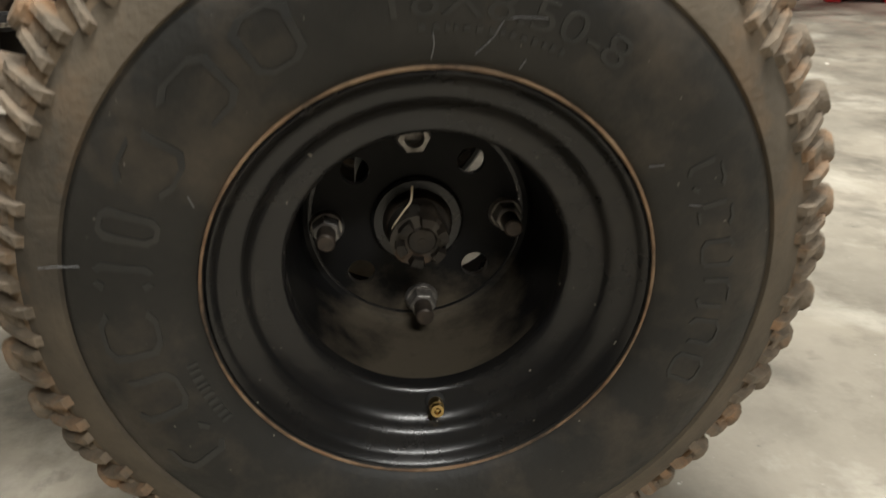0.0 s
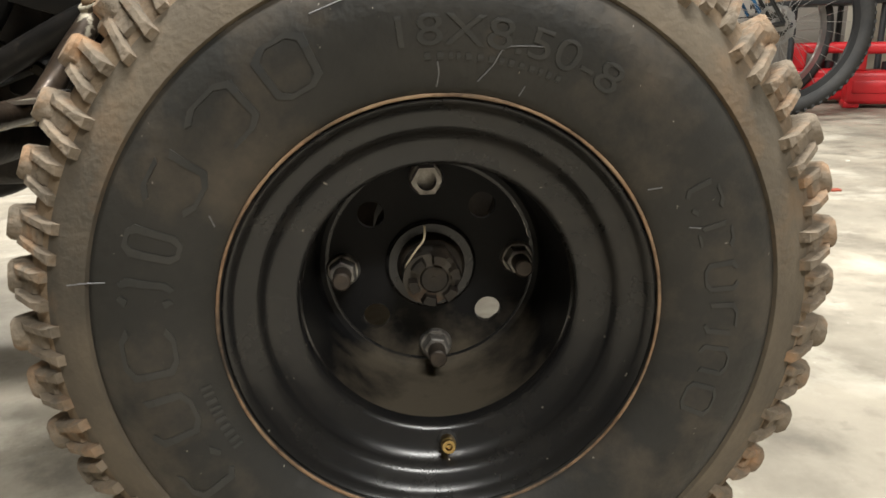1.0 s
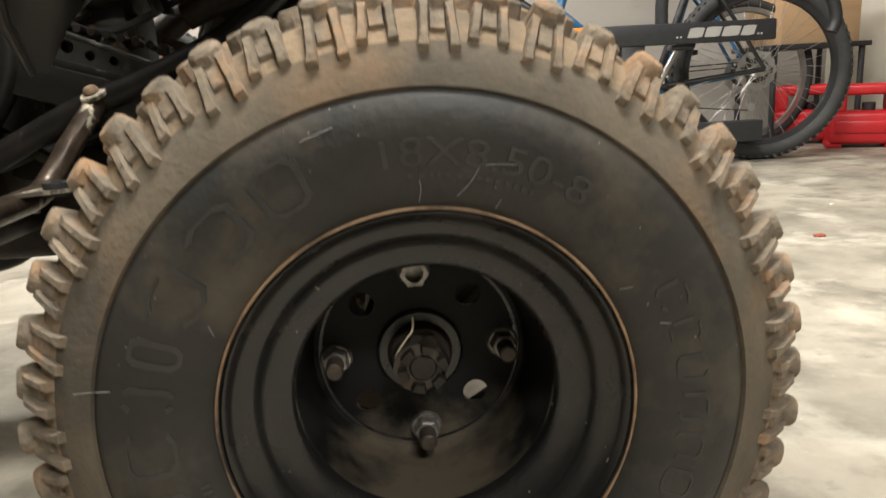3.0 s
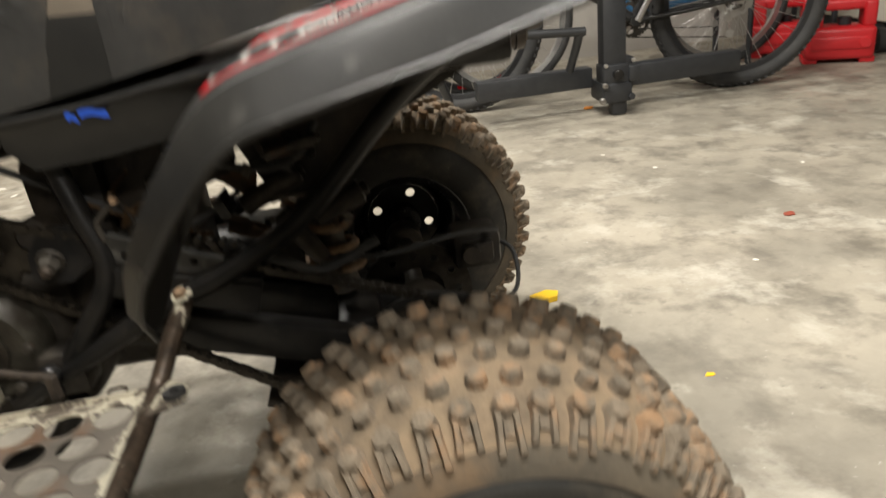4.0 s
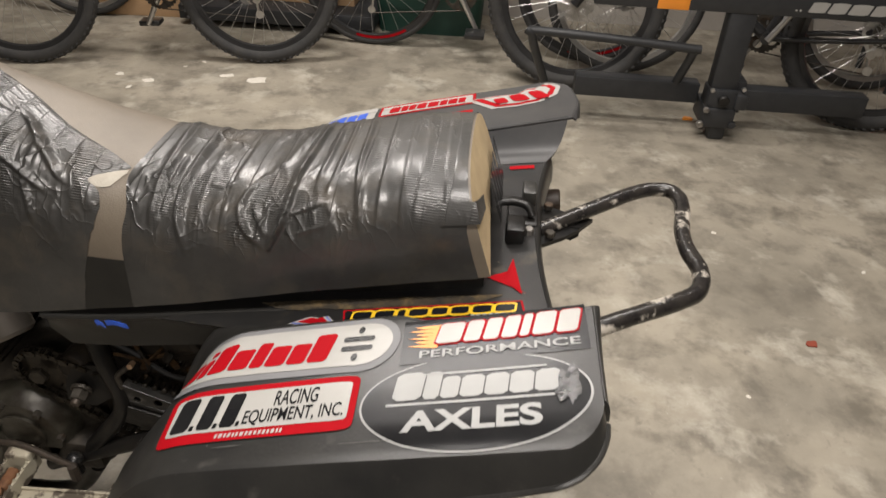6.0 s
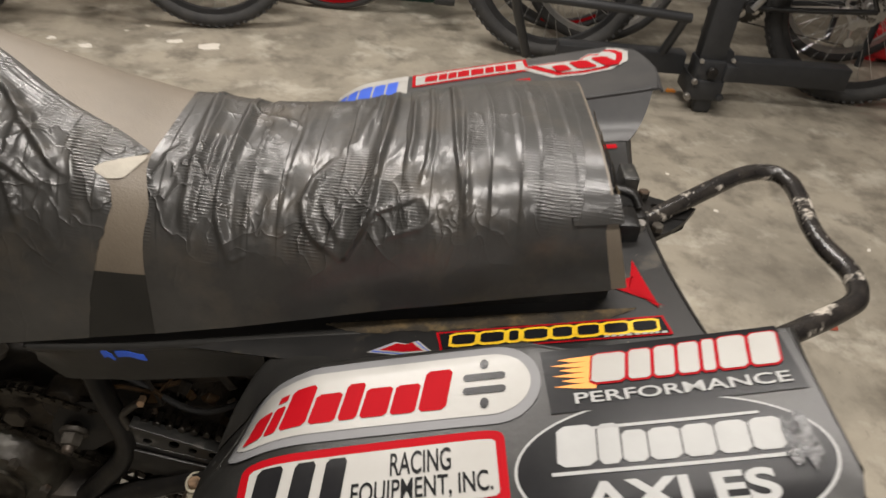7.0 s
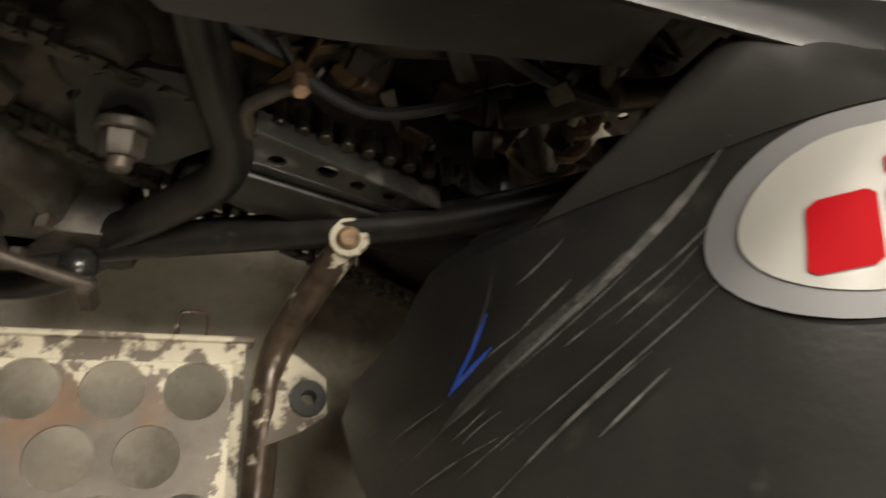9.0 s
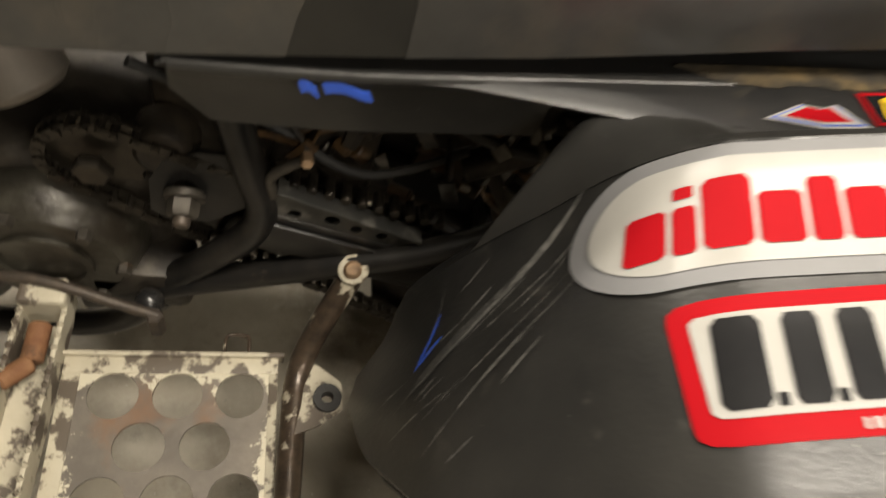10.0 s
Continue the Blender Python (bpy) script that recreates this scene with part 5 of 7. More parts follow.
for a, b, w, o in SCUFFS:
    bm = bmesh.new()
    streak(bm, a, b, w, o)
    part("scuff", bm, "scuff", quad, "pale scuff mark")
bm = bmesh.new()
streak(bm, (-0.2455, 0.270), (-0.2515, 0.234), 0.0034, 0.001)
streak(bm, (-0.2425, 0.2515), (-0.2515, 0.235), 0.0034, 0.0)
part("paint_mark", bm, "blue", quad, "forked streak of bright blue paint")

# ---- grab bar
bm = bmesh.new()
tube(bm, [(0.17, 0.30, 0.672), (0.24, 0.325, 0.690), (0.290, 0.349, 0.698), (0.362, 0.389, 0.701), (0.388, 0.412, 0.702), (0.397, 0.450, 0.702), (0.391, 0.495, 0.700), (0.391, 0.535, 0.701), (0.400, 0.585, 0.702), (0.402, 0.622, 0.702), (0.388, 0.643, 0.702), (0.350, 0.637, 0.700), (0.290, 0.598, 0.694), (0.205, 0.540, 0.682)], 0.0105, 16, 8, wobble=0.05)
part("grab_bar", bm, "chipped", quad, "bent black steel grab bar with chipped paint")
t = bmesh.new()
b = holed(t, [(0.205, 0.612), (0.226, 0.606), (0.262, 0.590), (0.282, 0.584), (0.262, 0.556), (0.240, 0.534), (0.205, 0.508)], [(0.226, 0.548, 0.005), (0.232, 0.582, 0.005)], 0.006, 0.680)
t.free()
part("bar_bracket", b, "frame", quad, "black steel bracket of the grab bar", smooth=False)
t = bmesh.new()
b = holed(t, [(0.236, -0.018), (0.252, -0.022), (0.262, -0.014), (0.262, 0.0), (0.230, 0.0)], [(0.249, -0.012, 0.005)], 0.006)
t.free()
bmesh.ops.transform(b, matrix=Matrix.Translation((0, 0.556, 0.682)) @ Matrix.Rotation(radians(90), 4, "X"), verts=b.verts[:])
part("bar_lug", b, "frame", quad, "drilled steel lug under the grab bar", smooth=False)
bm = bmesh.new()
for y in (0.526, 0.596):
    cyl(bm, (0.220, y, 0.684), (0.220, y, 0.692), 0.007, n=6, bevel=0.001)
pieces("bracket_bolt", bm, "dull_steel", quad)
latch = bmesh.new()
box(latch, (0.160, 0.476, 0.699), (0.184, 0.514, 0.722), 0.004)
box(latch, (0.162, 0.514, 0.700), (0.202, 0.584, 0.708), 0.003)
tube(latch, [(0.150, 0.540, 0.722), (0.168, 0.541, 0.724), (0.186, 0.536, 0.722), (0.194, 0.528, 0.712)], 0.0055, 10)
la = part("latch", latch, "frame", quad, "black steel seat latch")
bm = bmesh.new()
box(bm, (0.181, 0.560, 0.706), (0.199, 0.596, 0.728), 0.003)
part("latch_tab", bm, "guard_steel", la, "worn upright tab")
bm = bmesh.new()
cyl(bm, (0.190, 0.500, 0.702), (0.190, 0.500, 0.712), 0.006, n=6, bevel=0.001)
part("latch_bolt", bm, "steel", la)

# ---- seat
SX = (-0.66, -0.55, -0.48, -0.42, -0.36, -0.29, -0.21, -0.13, -0.05, 0.05, 0.13, 0.152)
STOP = (0.930, 0.880, 0.852, 0.832, 0.811, 0.793, 0.784, 0.790, 0.807, 0.827, 0.834, 0.832)
SBOT = (0.595, 0.602, 0.610, 0.618, 0.628, 0.640, 0.655, 0.673, 0.692, 0.714, 0.728, 0.731)
SHALF = (0.138, 0.138, 0.138, 0.138, 0.138, 0.138, 0.137, 0.136, 0.135, 0.133, 0.130, 0.129)
SMID = 0.500


def seat_at(x, v, lift=0.0):
    """A point of the seat's skin: v from 0 (near lower edge) over the top to 1 (far lower edge)."""
    top, bot, half = (float(np.interp(x, SX, q)) for q in (STOP, SBOT, SHALF))
    # narrower at the top towards the front
    a = math.pi * (1 - v)
    c, s = math.cos(a), max(0.0, math.sin(a))
    square = float(np.interp(x, (-0.15, 0.06), (0.0, 0.075)))
    w = math.copysign(abs(c) ** (0.42 - square), c)
    h = s ** (0.46 - square)
    slim = float(np.interp(x, (-0.5, -0.25, -0.05), (0.16, 0.10, 0.04)))
    y = SMID + (half + lift) * w * (1.0 - slim * h)
    z = bot + (top - bot + lift) * h - 0.016 * abs(w) ** 2.4 * h
    lean = float(np.interp(x, (-0.08, 0.11), (0.0, 0.32)))
    return Vector((x + lean * (0.80 - z) - 0.010 * lean, y, z))


bm = bmesh.new()
sheet(bm, lambda u, v: seat_at(-0.66 + u * 0.784, v), 70, 48)
part("seat_cover", bm, "vinyl", quad, "worn taupe vinyl seat cover")
bm = bmesh.new()


def seat_back(u, v):
    p = seat_at(0.124, v)
    c = Vector((0.132, SMID, 0.775))
    return p.lerp(c, u) + Vector((0.003 * u, 0, 0))


sheet(bm, seat_back, 10, 48)
part("seat_board", bm, "board", quad, "bare tan board at the back of the seat")
bm = bars(6, 0.05, 77, 0.2)
for v in bm.verts:
    z = 0.740 + 0.058 * v.co.y
    v.co = Vector((0.1335 + 0.32 * (0.80 - z), 0.455 + 0.130 * v.co.x, z))
pieces("board_mark", bm, "ink", quad, "black block print")
bm = bmesh.new()
sheet(bm, lambda u, v: seat_at(0.085 + 0.0445 * min(1, u / 0.7), 0.125 + 0.130 * v, 0.0030).lerp(Vector((0.140, SMID, 0.775)), 0.36 * max(0.0, (u - 0.7) / 0.3)), 16, 14)
part("seat_tape", bm, "tape", quad, "black tape folded round the corner of the seat")
bm = bmesh.new()
box(bm, (-0.64, SMID - 0.10, 0.60), (0.13, SMID + 0.10, 0.64), 0.01)
box(bm, (-0.06, SMID - 0.11, 0.66), (0.14, SMID + 0.11, 0.725), 0.01)
part("seat_pan", bm, "frame", quad)


def fold_height(x, q, folds):
    """The tape's stand-off from its folds. A fold: points (x, q), height, width, and how sharply it drops on its second side."""
    d = 0.0
    for pts, high, wide, sharp in folds:
        best, side, along = 1e9, 1.0, 0.0
        n = len(pts) - 1
        for k in range(n):
            (ax, aq), (bx, bq) = pts[k], pts[k + 1]
            ex, eq = bx - ax, bq - aq
            L = ex * ex + eq * eq
            t = min(1.0, max(0.0, ((x - ax) * ex + (q - aq) * eq) / L))
            px, pq = x - ax - ex * t, q - aq - eq * t
            h = px * px + pq * pq
            if h < best:
                best, side, along = h, (1.0 if ex * pq - eq * px > 0 else -1.0), (k + t) / n
        wide *= 0.64
        r = math.sqrt(best) / (wide if side > 0 else wide * sharp)
        if r < 2.6:
            d += 0.9 * high * math.exp(-r * r) * min(1.0, 6 * along + 0.2, 6 * (1 - along) + 0.2)
    return d


# folds across the seat: x, and the way over the skin from the near side
FOLDS = [
    (((-0.224, 0.60), (-0.222, 0.52), (-0.221, 0.459), (-0.221, 0.412), (-0.220, 0.384), (-0.209, 0.335)), 0.0060, 0.011, 0.35),
    (((-0.209, 0.335), (-0.201, 0.337), (-0.194, 0.344)), 0.0036, 0.005, 0.5),
    (((-0.262, 0.60), (-0.255, 0.52), (-0.249, 0.46), (-0.247, 0.405), (-0.250, 0.365)), 0.0060, 0.012, 0.45),
    (((-0.236, 0.50), (-0.233, 0.43), (-0.236, 0.385)), 0.0030, 0.006, 0.5),
    (((-0.124, 0.447), (-0.140, 0.421), (-0.147, 0.402), (-0.143, 0.380), (-0.134, 0.362), (-0.112, 0.336)), 0.0065, 0.010, 0.4),
    (((-0.112, 0.336), (-0.106, 0.337), (-0.103, 0.345), (-0.092, 0.375), (-0.087, 0.400), (-0.082, 0.45), (-0.075, 0.52), (-0.074, 0.60)), 0.0080, 0.011, 0.35),
    (((-0.130, 0.405), (-0.119, 0.378), (-0.111, 0.353)), 0.0036, 0.008, 0.6),
    (((-0.099, 0.346), (-0.084, 0.385), (-0.060, 0.392), (-0.043, 0.396)), 0.0036, 0.008, 0.4),
    (((-0.043, 0.396), (-0.036, 0.376), (-0.042, 0.363), (-0.081, 0.354)), 0.0022, 0.007, 0.5),
    (((-0.118, 0.462), (-0.104, 0.468), (-0.092, 0.53), (-0.090, 0.60)), 0.0036, 0.009, 0.4),
    (((-0.020, 0.60), (-0.017, 0.50), (-0.015, 0.44), (-0.009, 0.387)), 0.0045, 0.008, 0.3),
    (((-0.006, 0.52), (-0.007, 0.44), (-0.006, 0.386), (-0.004, 0.345)), 0.0030, 0.007, 0.3),
    (((-0.040, 0.60), (-0.037, 0.50), (-0.040, 0.43), (-0.046, 0.405)), 0.0034, 0.007, 0.5),
    (((-0.056, 0.56), (-0.054, 0.48), (-0.060, 0.42)), 0.0034, 0.006, 0.5),
    (((-0.202, 0.60), (-0.197, 0.50), (-0.196, 0.41), (-0.198, 0.335)), 0.0016, 0.007, 0.2),
    (((-0.166, 0.60), (-0.161, 0.50), (-0.163, 0.42), (-0.168, 0.36)), 0.0014, 0.007, 0.2),
    (((-0.190, 0.43), (-0.172, 0.425), (-0.160, 0.430)), 0.0020, 0.005, 0.5),
    (((0.012, 0.60), (0.016, 0.45), (0.014, 0.36)), 0.0016, 0.010, 0.2),
    (((0.055, 0.60), (0.060, 0.45), (0.056, 0.36)), 0.0010, 0.012, 0.2),
    (((-0.25, 0.330), (-0.17, 0.318), (-0.08, 0.322)), 0.0016, 0.005, 0.5),
]
FLAP_FOLDS = [
    (((-0.42, 0.47), (-0.385, 0.43), (-0.352, 0.40)), 0.0075, 0.010, 0.4),
    (((-0.45, 0.42), (-0.41, 0.40), (-0.37, 0.375)), 0.0060, 0.009, 0.5),
    (((-0.39, 0.45), (-0.395, 0.38), (-0.385, 0.32)), 0.0050, 0.008, 0.4),
    (((-0.44, 0.47), (-0.445, 0.38), (-0.43, 0.31)), 0.0045, 0.008, 0.5),
    (((-0.36, 0.37), (-0.365, 0.33), (-0.355, 0.30)), 0.0030, 0.006, 0.5),
    (((-0.48, 0.45), (-0.485, 0.36)), 0.0045, 0.009, 0.5),
]


def skin_way(p):
    """How far over the skin a point lies, as a plan y that runs on down the near side."""
    top = float(np.interp(p.x, SX, STOP))
    return p.y - max(0.0, top - 0.022 - p.z) if p.y < SMID else p.y


def crease(p, amount, folds):
    """How far the tape stands off: wraps, folds and small puckers."""
    q = skin_way(p)
    d = fold_height(p.x, q, folds)
    w = p.x * 21 + 0.5 * noise.noise(Vector((p.x * 4, q * 3, 1))) + 0.6 * q
    k = w - math.floor(w)
    d += 0.0007 * (1 - k) * min(1.0, k / 0.05)
    a = noise.noise(Vector((p.x * 26, q * 9, 3)))
    b = noise.noise(Vector((p.x * 70, q * 34, 8)))
    d += amount * (0.0008 * max(0.0, 1 - 3.6 * abs(a)) + 0.0009 * max(0.0, 1 - 2.6 * abs(b)))
    return d


def tape_back(u, v):
    # front edge a little ragged
    x0 = -0.282 + 0.010 * noise.noise(Vector((v * 6, 2, 0))) - 0.012 * max(0, v - 0.5)
    end = float(np.interp(v, (0, 0.10, 0.22, 1), (0.110, 0.112, 0.1215, 0.1225)))
    x = x0 + u * (end - x0)
    p = seat_at(x, v)
    c = seat_at(x, v, 0.01) - p
    n = c.normalized() if c.length > 1e-6 else Vector((0, 0, 1))
    up = min(1.0, max(0.0, (v - 0.06) / 0.10)) * min(1.0, max(0.0, (1.02 - v) / 0.2))
    d = 0.0012 + crease(p, float(np.interp(x, (-0.27, -0.2, -0.05, 0.02, 0.07), (0.7, 0.8, 1.0, 0.35, 0.06))), FOLDS) * up
    edge = min(1.0, u / 0.02, (1 - u) / 0.02)
    return p + n * (0.0012 + (d - 0.0012) * max(0.0, edge))


bm = bmesh.new()
sheet(bm, tape_back, 240, 150, 0.0)
part("seat_tape", bm, "tape", quad, "wrinkled glossy black tape wrapped over the seat", angle=60)


def tape_front(u, v):
    # pointed flap: its rear edge runs forward as it climbs over the top
    vv = v * 0.60
    q = skin_way(seat_at(-0.32, vv))
    rear = float(np.interp(q, (0.20, 0.265, 0.336, 0.379, 0.402, 0.411, 0.417, 0.430, 0.441, 0.450, 0.460, 0.472, 0.483, 0.52, 0.56, 0.60), (-0.344, -0.336, -0.318, -0.308, -0.312, -0.326, -0.317, -0.299, -0.287, -0.304, -0.327, -0.358, -0.380, -0.44, -0.52, -0.60)))
    rear += 0.004 * noise.noise(Vector((q * 80, 5, 0)))
    x = -0.62 + u * (rear + 0.62)
    p = seat_at(x, vv)
    n = (seat_at(x, vv, 0.01) - p).normalized()
    up = min(1.0, max(0.0, (vv - 0.08) / 0.08))
    d = crease(p, 1.0, FLAP_FOLDS) * up
    edge = min(1.0, (1 - u) / 0.04, (1 - v) / 0.06)
    return p + n * (0.0012 + d * max(0.0, edge))


bm = bmesh.new()
sheet(bm, tape_front, 130, 110, 0.0)
part("seat_tape", bm, "tape", quad, "loose pointed flap of wrinkled black tape", angle=60)
bm = bmesh.new()


def liner(u, v):
    lo = float(np.interp(u, (0, 0.35, 0.68, 1), (0.342, 0.322, 0.338, 0.418)))
    hi = 0.372 + 0.060 * u
    return seat_at(-0.330 + 0.041 * u, lo + (hi - lo) * v, 0.0012)


sheet(bm, liner, 10, 6)
part("liner", bm, "pale", quad, "pale torn seat liner")
# dark strip over the lower seat side, painted in place of its shade
bm = bmesh.new()
sheet(bm, lambda u, v: seat_at(-0.66 + u * 0.40, v * 0.062, 0.0006), 30, 8)
part("seat_shade_strip", bm, "black_vinyl", quad, "dark strip standing for shade low on the seat side")

# grime caked on the deck along the seat
bm = bmesh.new()


def grime(u, v):
    x = -0.125 + 0.285 * u
    w = 0.003 + 0.010 * noise.noise(Vector((x * 30, 4, 0))) + 0.006 * noise.noise(Vector((x * 110, 9, 0)))
    k = min(1.0, u * 8, (1 - u) * 8)
    return on_deck(x, 0.374 - (0.012 + max(0.002, w)) * v * k, 0.0008 + 0.0016 * (1 - v))


sheet(bm, grime, 90, 4)
part("grime", bm, "grime", quad, "tan grime caked along the seat")

# ---- steel frame


def frame_tube(pts, r=0.0125, mat="frame", both=True, name="frame_tube", label=""):
    for s in (1, -1) if both else (1,):
        b = bmesh.new()
        tube(b, [(x, y if s > 0 else 2 * CY - y, z) for x, y, z in pts], r, 12, 8)
        part(name, b, mat, quad, label)


frame_tube([(-0.386, 0.408, 0.605), (-0.379, 0.402, 0.55), (-0.367, 0.393, 0.50), (-0.354, 0.387, 0.452), (-0.362, 0.385, 0.415), (-0.390, 0.385, 0.375), (-0.425, 0.386, 0.332), (-0.46, 0.392, 0.300)], 0.0126)
frame_tube([(-0.50, 0.385, 0.285), (-0.40, 0.382, 0.335), (-0.30, 0.378, 0.384), (-0.22, 0.380, 0.414), (-0.12, 0.392, 0.470), (0.02, 0.40, 0.600), (0.16, 0.41, 0.665)], 0.0125)
frame_tube([(-0.70, 0.42, 0.66), (-0.55, 0.42, 0.615), (-0.36, 0.42, 0.592), (-0.1, 0.42, 0.635), (0.17, 0.42, 0.672)], 0.0125)
frame_tube([(-0.80, 0.40, 0.20), (-0.62, 0.40, 0.19), (-0.50, 0.40, 0.20), (-0.44, 0.40, 0.27)], 0.0135)
for x, z in ((-0.30, 0.59), (0.12, 0.655)):
    frame_tube([(x, 0.42, z), (x, CY, z), (x, 2 * CY - 0.42, z)], 0.011, both=False)
frame_tube([(-0.18, 0.47, 0.60), (-0.10, 0.48, 0.50), (-0.20, 0.50, 0.38)], 0.010, both=False)

# swing arm, axle, sprocket, disc, caliper
bm = bmesh.new()
for y in (0.445, 0.565):
    m = Matrix.Translation((-0.20, y, 0.285)) @ Matrix.Rotation(radians(17.5), 4, "Y")
    box(bm, (-0.20, -0.016, -0.026), (0.20, 0.016, 0.026), 0.006, m)
box(bm, (-0.36, 0.43, 0.325), (-0.31, 0.58, 0.375), 0.012)
box(bm, (-0.12, 0.45, 0.235), (-0.06, 0.56, 0.285), 0.01)
part("swing_arm", bm, "frame", quad, "black steel swing arm")
bm = bmesh.new()
cyl(bm, (0, 0.06, HUB), (0, 2 * CY - 0.06, HUB), 0.0155, n=20)
part("axle", bm, "dull_steel", quad)
bm = bmesh.new()
cyl(bm, (0, 0.43, HUB), (0, 0.59, HUB), 0.044, n=30, bevel=0.006)
cyl(bm, (0, 0.15, HUB), (0, 0.20, HUB), 0.034, n=24, bevel=0.004)
cyl(bm, (0, 2 * CY - 0.20, HUB), (0, 2 * CY - 0.15, HUB), 0.034, n=24, bevel=0.004)
pieces("axle_carrier", bm, "engine", quad)


def toothed(r, n, depth, thick, holes=()):
    out = []
    for k in range(n * 4):
        a = 2 * math.pi * k / (n * 4)
        rr = r + (depth if k % 4 in (1, 2) else 0)
        out.append((rr * math.cos(a), rr * math.sin(a)))
    t = bmesh.new()
    g = holed(t, out, holes, thick)
    t.free()
    return g


bm = bmesh.new()
append(bm, toothed(0.098, 38, 0.006, 0.006, [(0.066 * math.cos(radians(60 * k)), 0.066 * math.sin(radians(60 * k)), 0.017) for k in range(6)] + [(0, 0, 0.02)]), Matrix.Translation((0, 0.405, HUB)) @ Matrix.Rotation(radians(90), 4, "X"))
cyl(bm, (0, 0.412, HUB), (0, 0.424, HUB), 0.076, 0.070, 36, 0.003)
part("rear_sprocket", bm, "grease", quad, "greasy toothed steel sprocket")
bm = bmesh.new()
t0 = bmesh.new()
ring_pts = [(0.088 * math.cos(2 * math.pi * k / 60), 0.088 * math.sin(2 * math.pi * k / 60)) for k in range(60)]
append(bm, holed(t0, ring_pts, [(0.066 * math.cos(radians(30 * k)), 0.066 * math.sin(radians(30 * k)), 0.006) for k in range(12)] + [(0, 0, 0.045)], 0.004), Matrix.Translation((0, 0.62, HUB)) @ Matrix.Rotation(radians(90), 4, "X"))
t0.free()
part("brake_disc", bm, "chain", quad, "drilled steel brake disc")
bm = bmesh.new()
box(bm, (0.060, 0.585, 0.265), (0.135, 0.655, 0.325), 0.012)
box(bm, (0.075, 0.57, 0.280), (0.120, 0.59, 0.315), 0.006)
cyl(bm, (0.085, 0.568, 0.30), (0.085, 0.56, 0.30), 0.014, n=18)
part("brake_caliper", bm, "grease", quad, "grimy brake caliper")
bm = bmesh.new()
tube(bm, [(0.10, 0.60, 0.322), (0.12, 0.54, 0.345), (0.06, 0.50, 0.365), (-0.05, 0.49, 0.355), (-0.15, 0.48, 0.38)], 0.0035, 8)
tube(bm, [(0.125, 0.62, 0.30), (0.15, 0.58, 0.29), (0.14, 0.53, 0.25), (0.08, 0.50, 0.24)], 0.0035, 8)
pieces("brake_hose", bm, "rubber", quad)
# sprocket guard and hub plate seen under the fender
bm = bmesh.new()
tube(bm, [(0.108 * math.cos(radians(a)) + 0.0, 0.40, HUB + 0.108 * math.sin(radians(a))) for a in range(-70, 131, 20)], 0.006, 8)
part("sprocket_guard", bm, "frame", quad)

# drive chain: links round both sprockets
CHZ, CHX = 0.470, -0.470
bm = bmesh.new()
r0, r1 = 0.101, 0.036
a, b = Vector((0, 0, HUB)), Vector((CHX, 0, CHZ))
route = []
d = (b - a).normalized()
nrm = Vector((-d.z, 0, d.x))
nrm = nrm if nrm.z > 0 else -nrm
for k in range(40):
    t = k / 40
    route.append(a.lerp(b, t) + nrm * (r0 * (1 - t) + r1 * t))
for k in range(12):
    g = math.pi * k / 12
    route.append(b + r1 * (nrm * math.cos(g) + d * math.sin(g)))
for k in range(40):
    t = k / 40
    route.append(b.lerp(a, t) - nrm * (r1 * (1 - t) + r0 * t))
for k in range(24):
    g = math.pi * k / 24
    route.append(a + r0 * (-nrm * math.cos(g) - d * math.sin(g)))
for k, p in enumerate(route):
    q = route[(k + 1) % len(route)]
    e = q - p
    R = Matrix.Translation((p + q) / 2 + Vector((0, 0.402, 0))) @ Matrix.Rotation(-math.atan2(e.z, e.x), 4, "Y")
    w = 0.0045 if k % 2 else 0.0062
    for s in (-1, 1):
        box(bm, (-e.length * 0.62, s * w - 0.0009, -0.0045), (e.length * 0.62, s * w + 0.0009, 0.0045), 0, R)
    cyl(bm, p + Vector((0, 0.402 - 0.008, 0)), p + Vector((0, 0.402 + 0.008, 0)), 0.0032, n=8)
part("drive_chain", bm, "chain", quad, "dirty roller chain", False)
bm = bmesh.new()
m = Matrix.Translation((-0.27, 0.388, 0.418)) @ Matrix.Rotation(radians(18), 4, "Y")
box(bm, (-0.085, -0.006, -0.006), (0.085, 0.004, 0.004), 0.002, m)
box(bm, (-0.085, -0.010, -0.040), (0.085, -0.006, -0.004), 0.002, m)
part("chain_slider", bm, "frame", quad)
bm = bmesh.new()
append(bm, toothed(0.034, 13, 0.005, 0.007, []), Matrix.Translation((CHX, 0.405, CHZ)) @ Matrix.Rotation(radians(90), 4, "X"))
cyl(bm, (CHX, 0.395, CHZ), (CHX, 0.385, CHZ), 0.014, n=6, bevel=0.002)
part("front_sprocket", bm, "chain", quad, "greasy front sprocket")

# engine, with covers, bolts and fins
bm = bmesh.new()
box(bm, (-0.74, 0.41, 0.24), (-0.42, 0.60, 0.45), 0.03, seg=3)
box(bm, (-0.50, 0.375, 0.285), (-0.41, 0.43, 0.345), 0.012)
part("engine_case", bm, "engine", quad, "greasy brown-grey engine case")
for k in range(9):
    z = 0.455 + 0.013 * k
    bm = bmesh.new()
    box(bm, (-0.70, 0.42, z), (-0.55, 0.58, z + 0.005), 0.002)
    part("cooling_fin", bm, "engine", quad)
bm = bmesh.new()
box(bm, (-0.685, 0.435, 0.44), (-0.565, 0.565, 0.60), 0.01)
part("cylinder", bm, "engine", quad, "engine cylinder block")
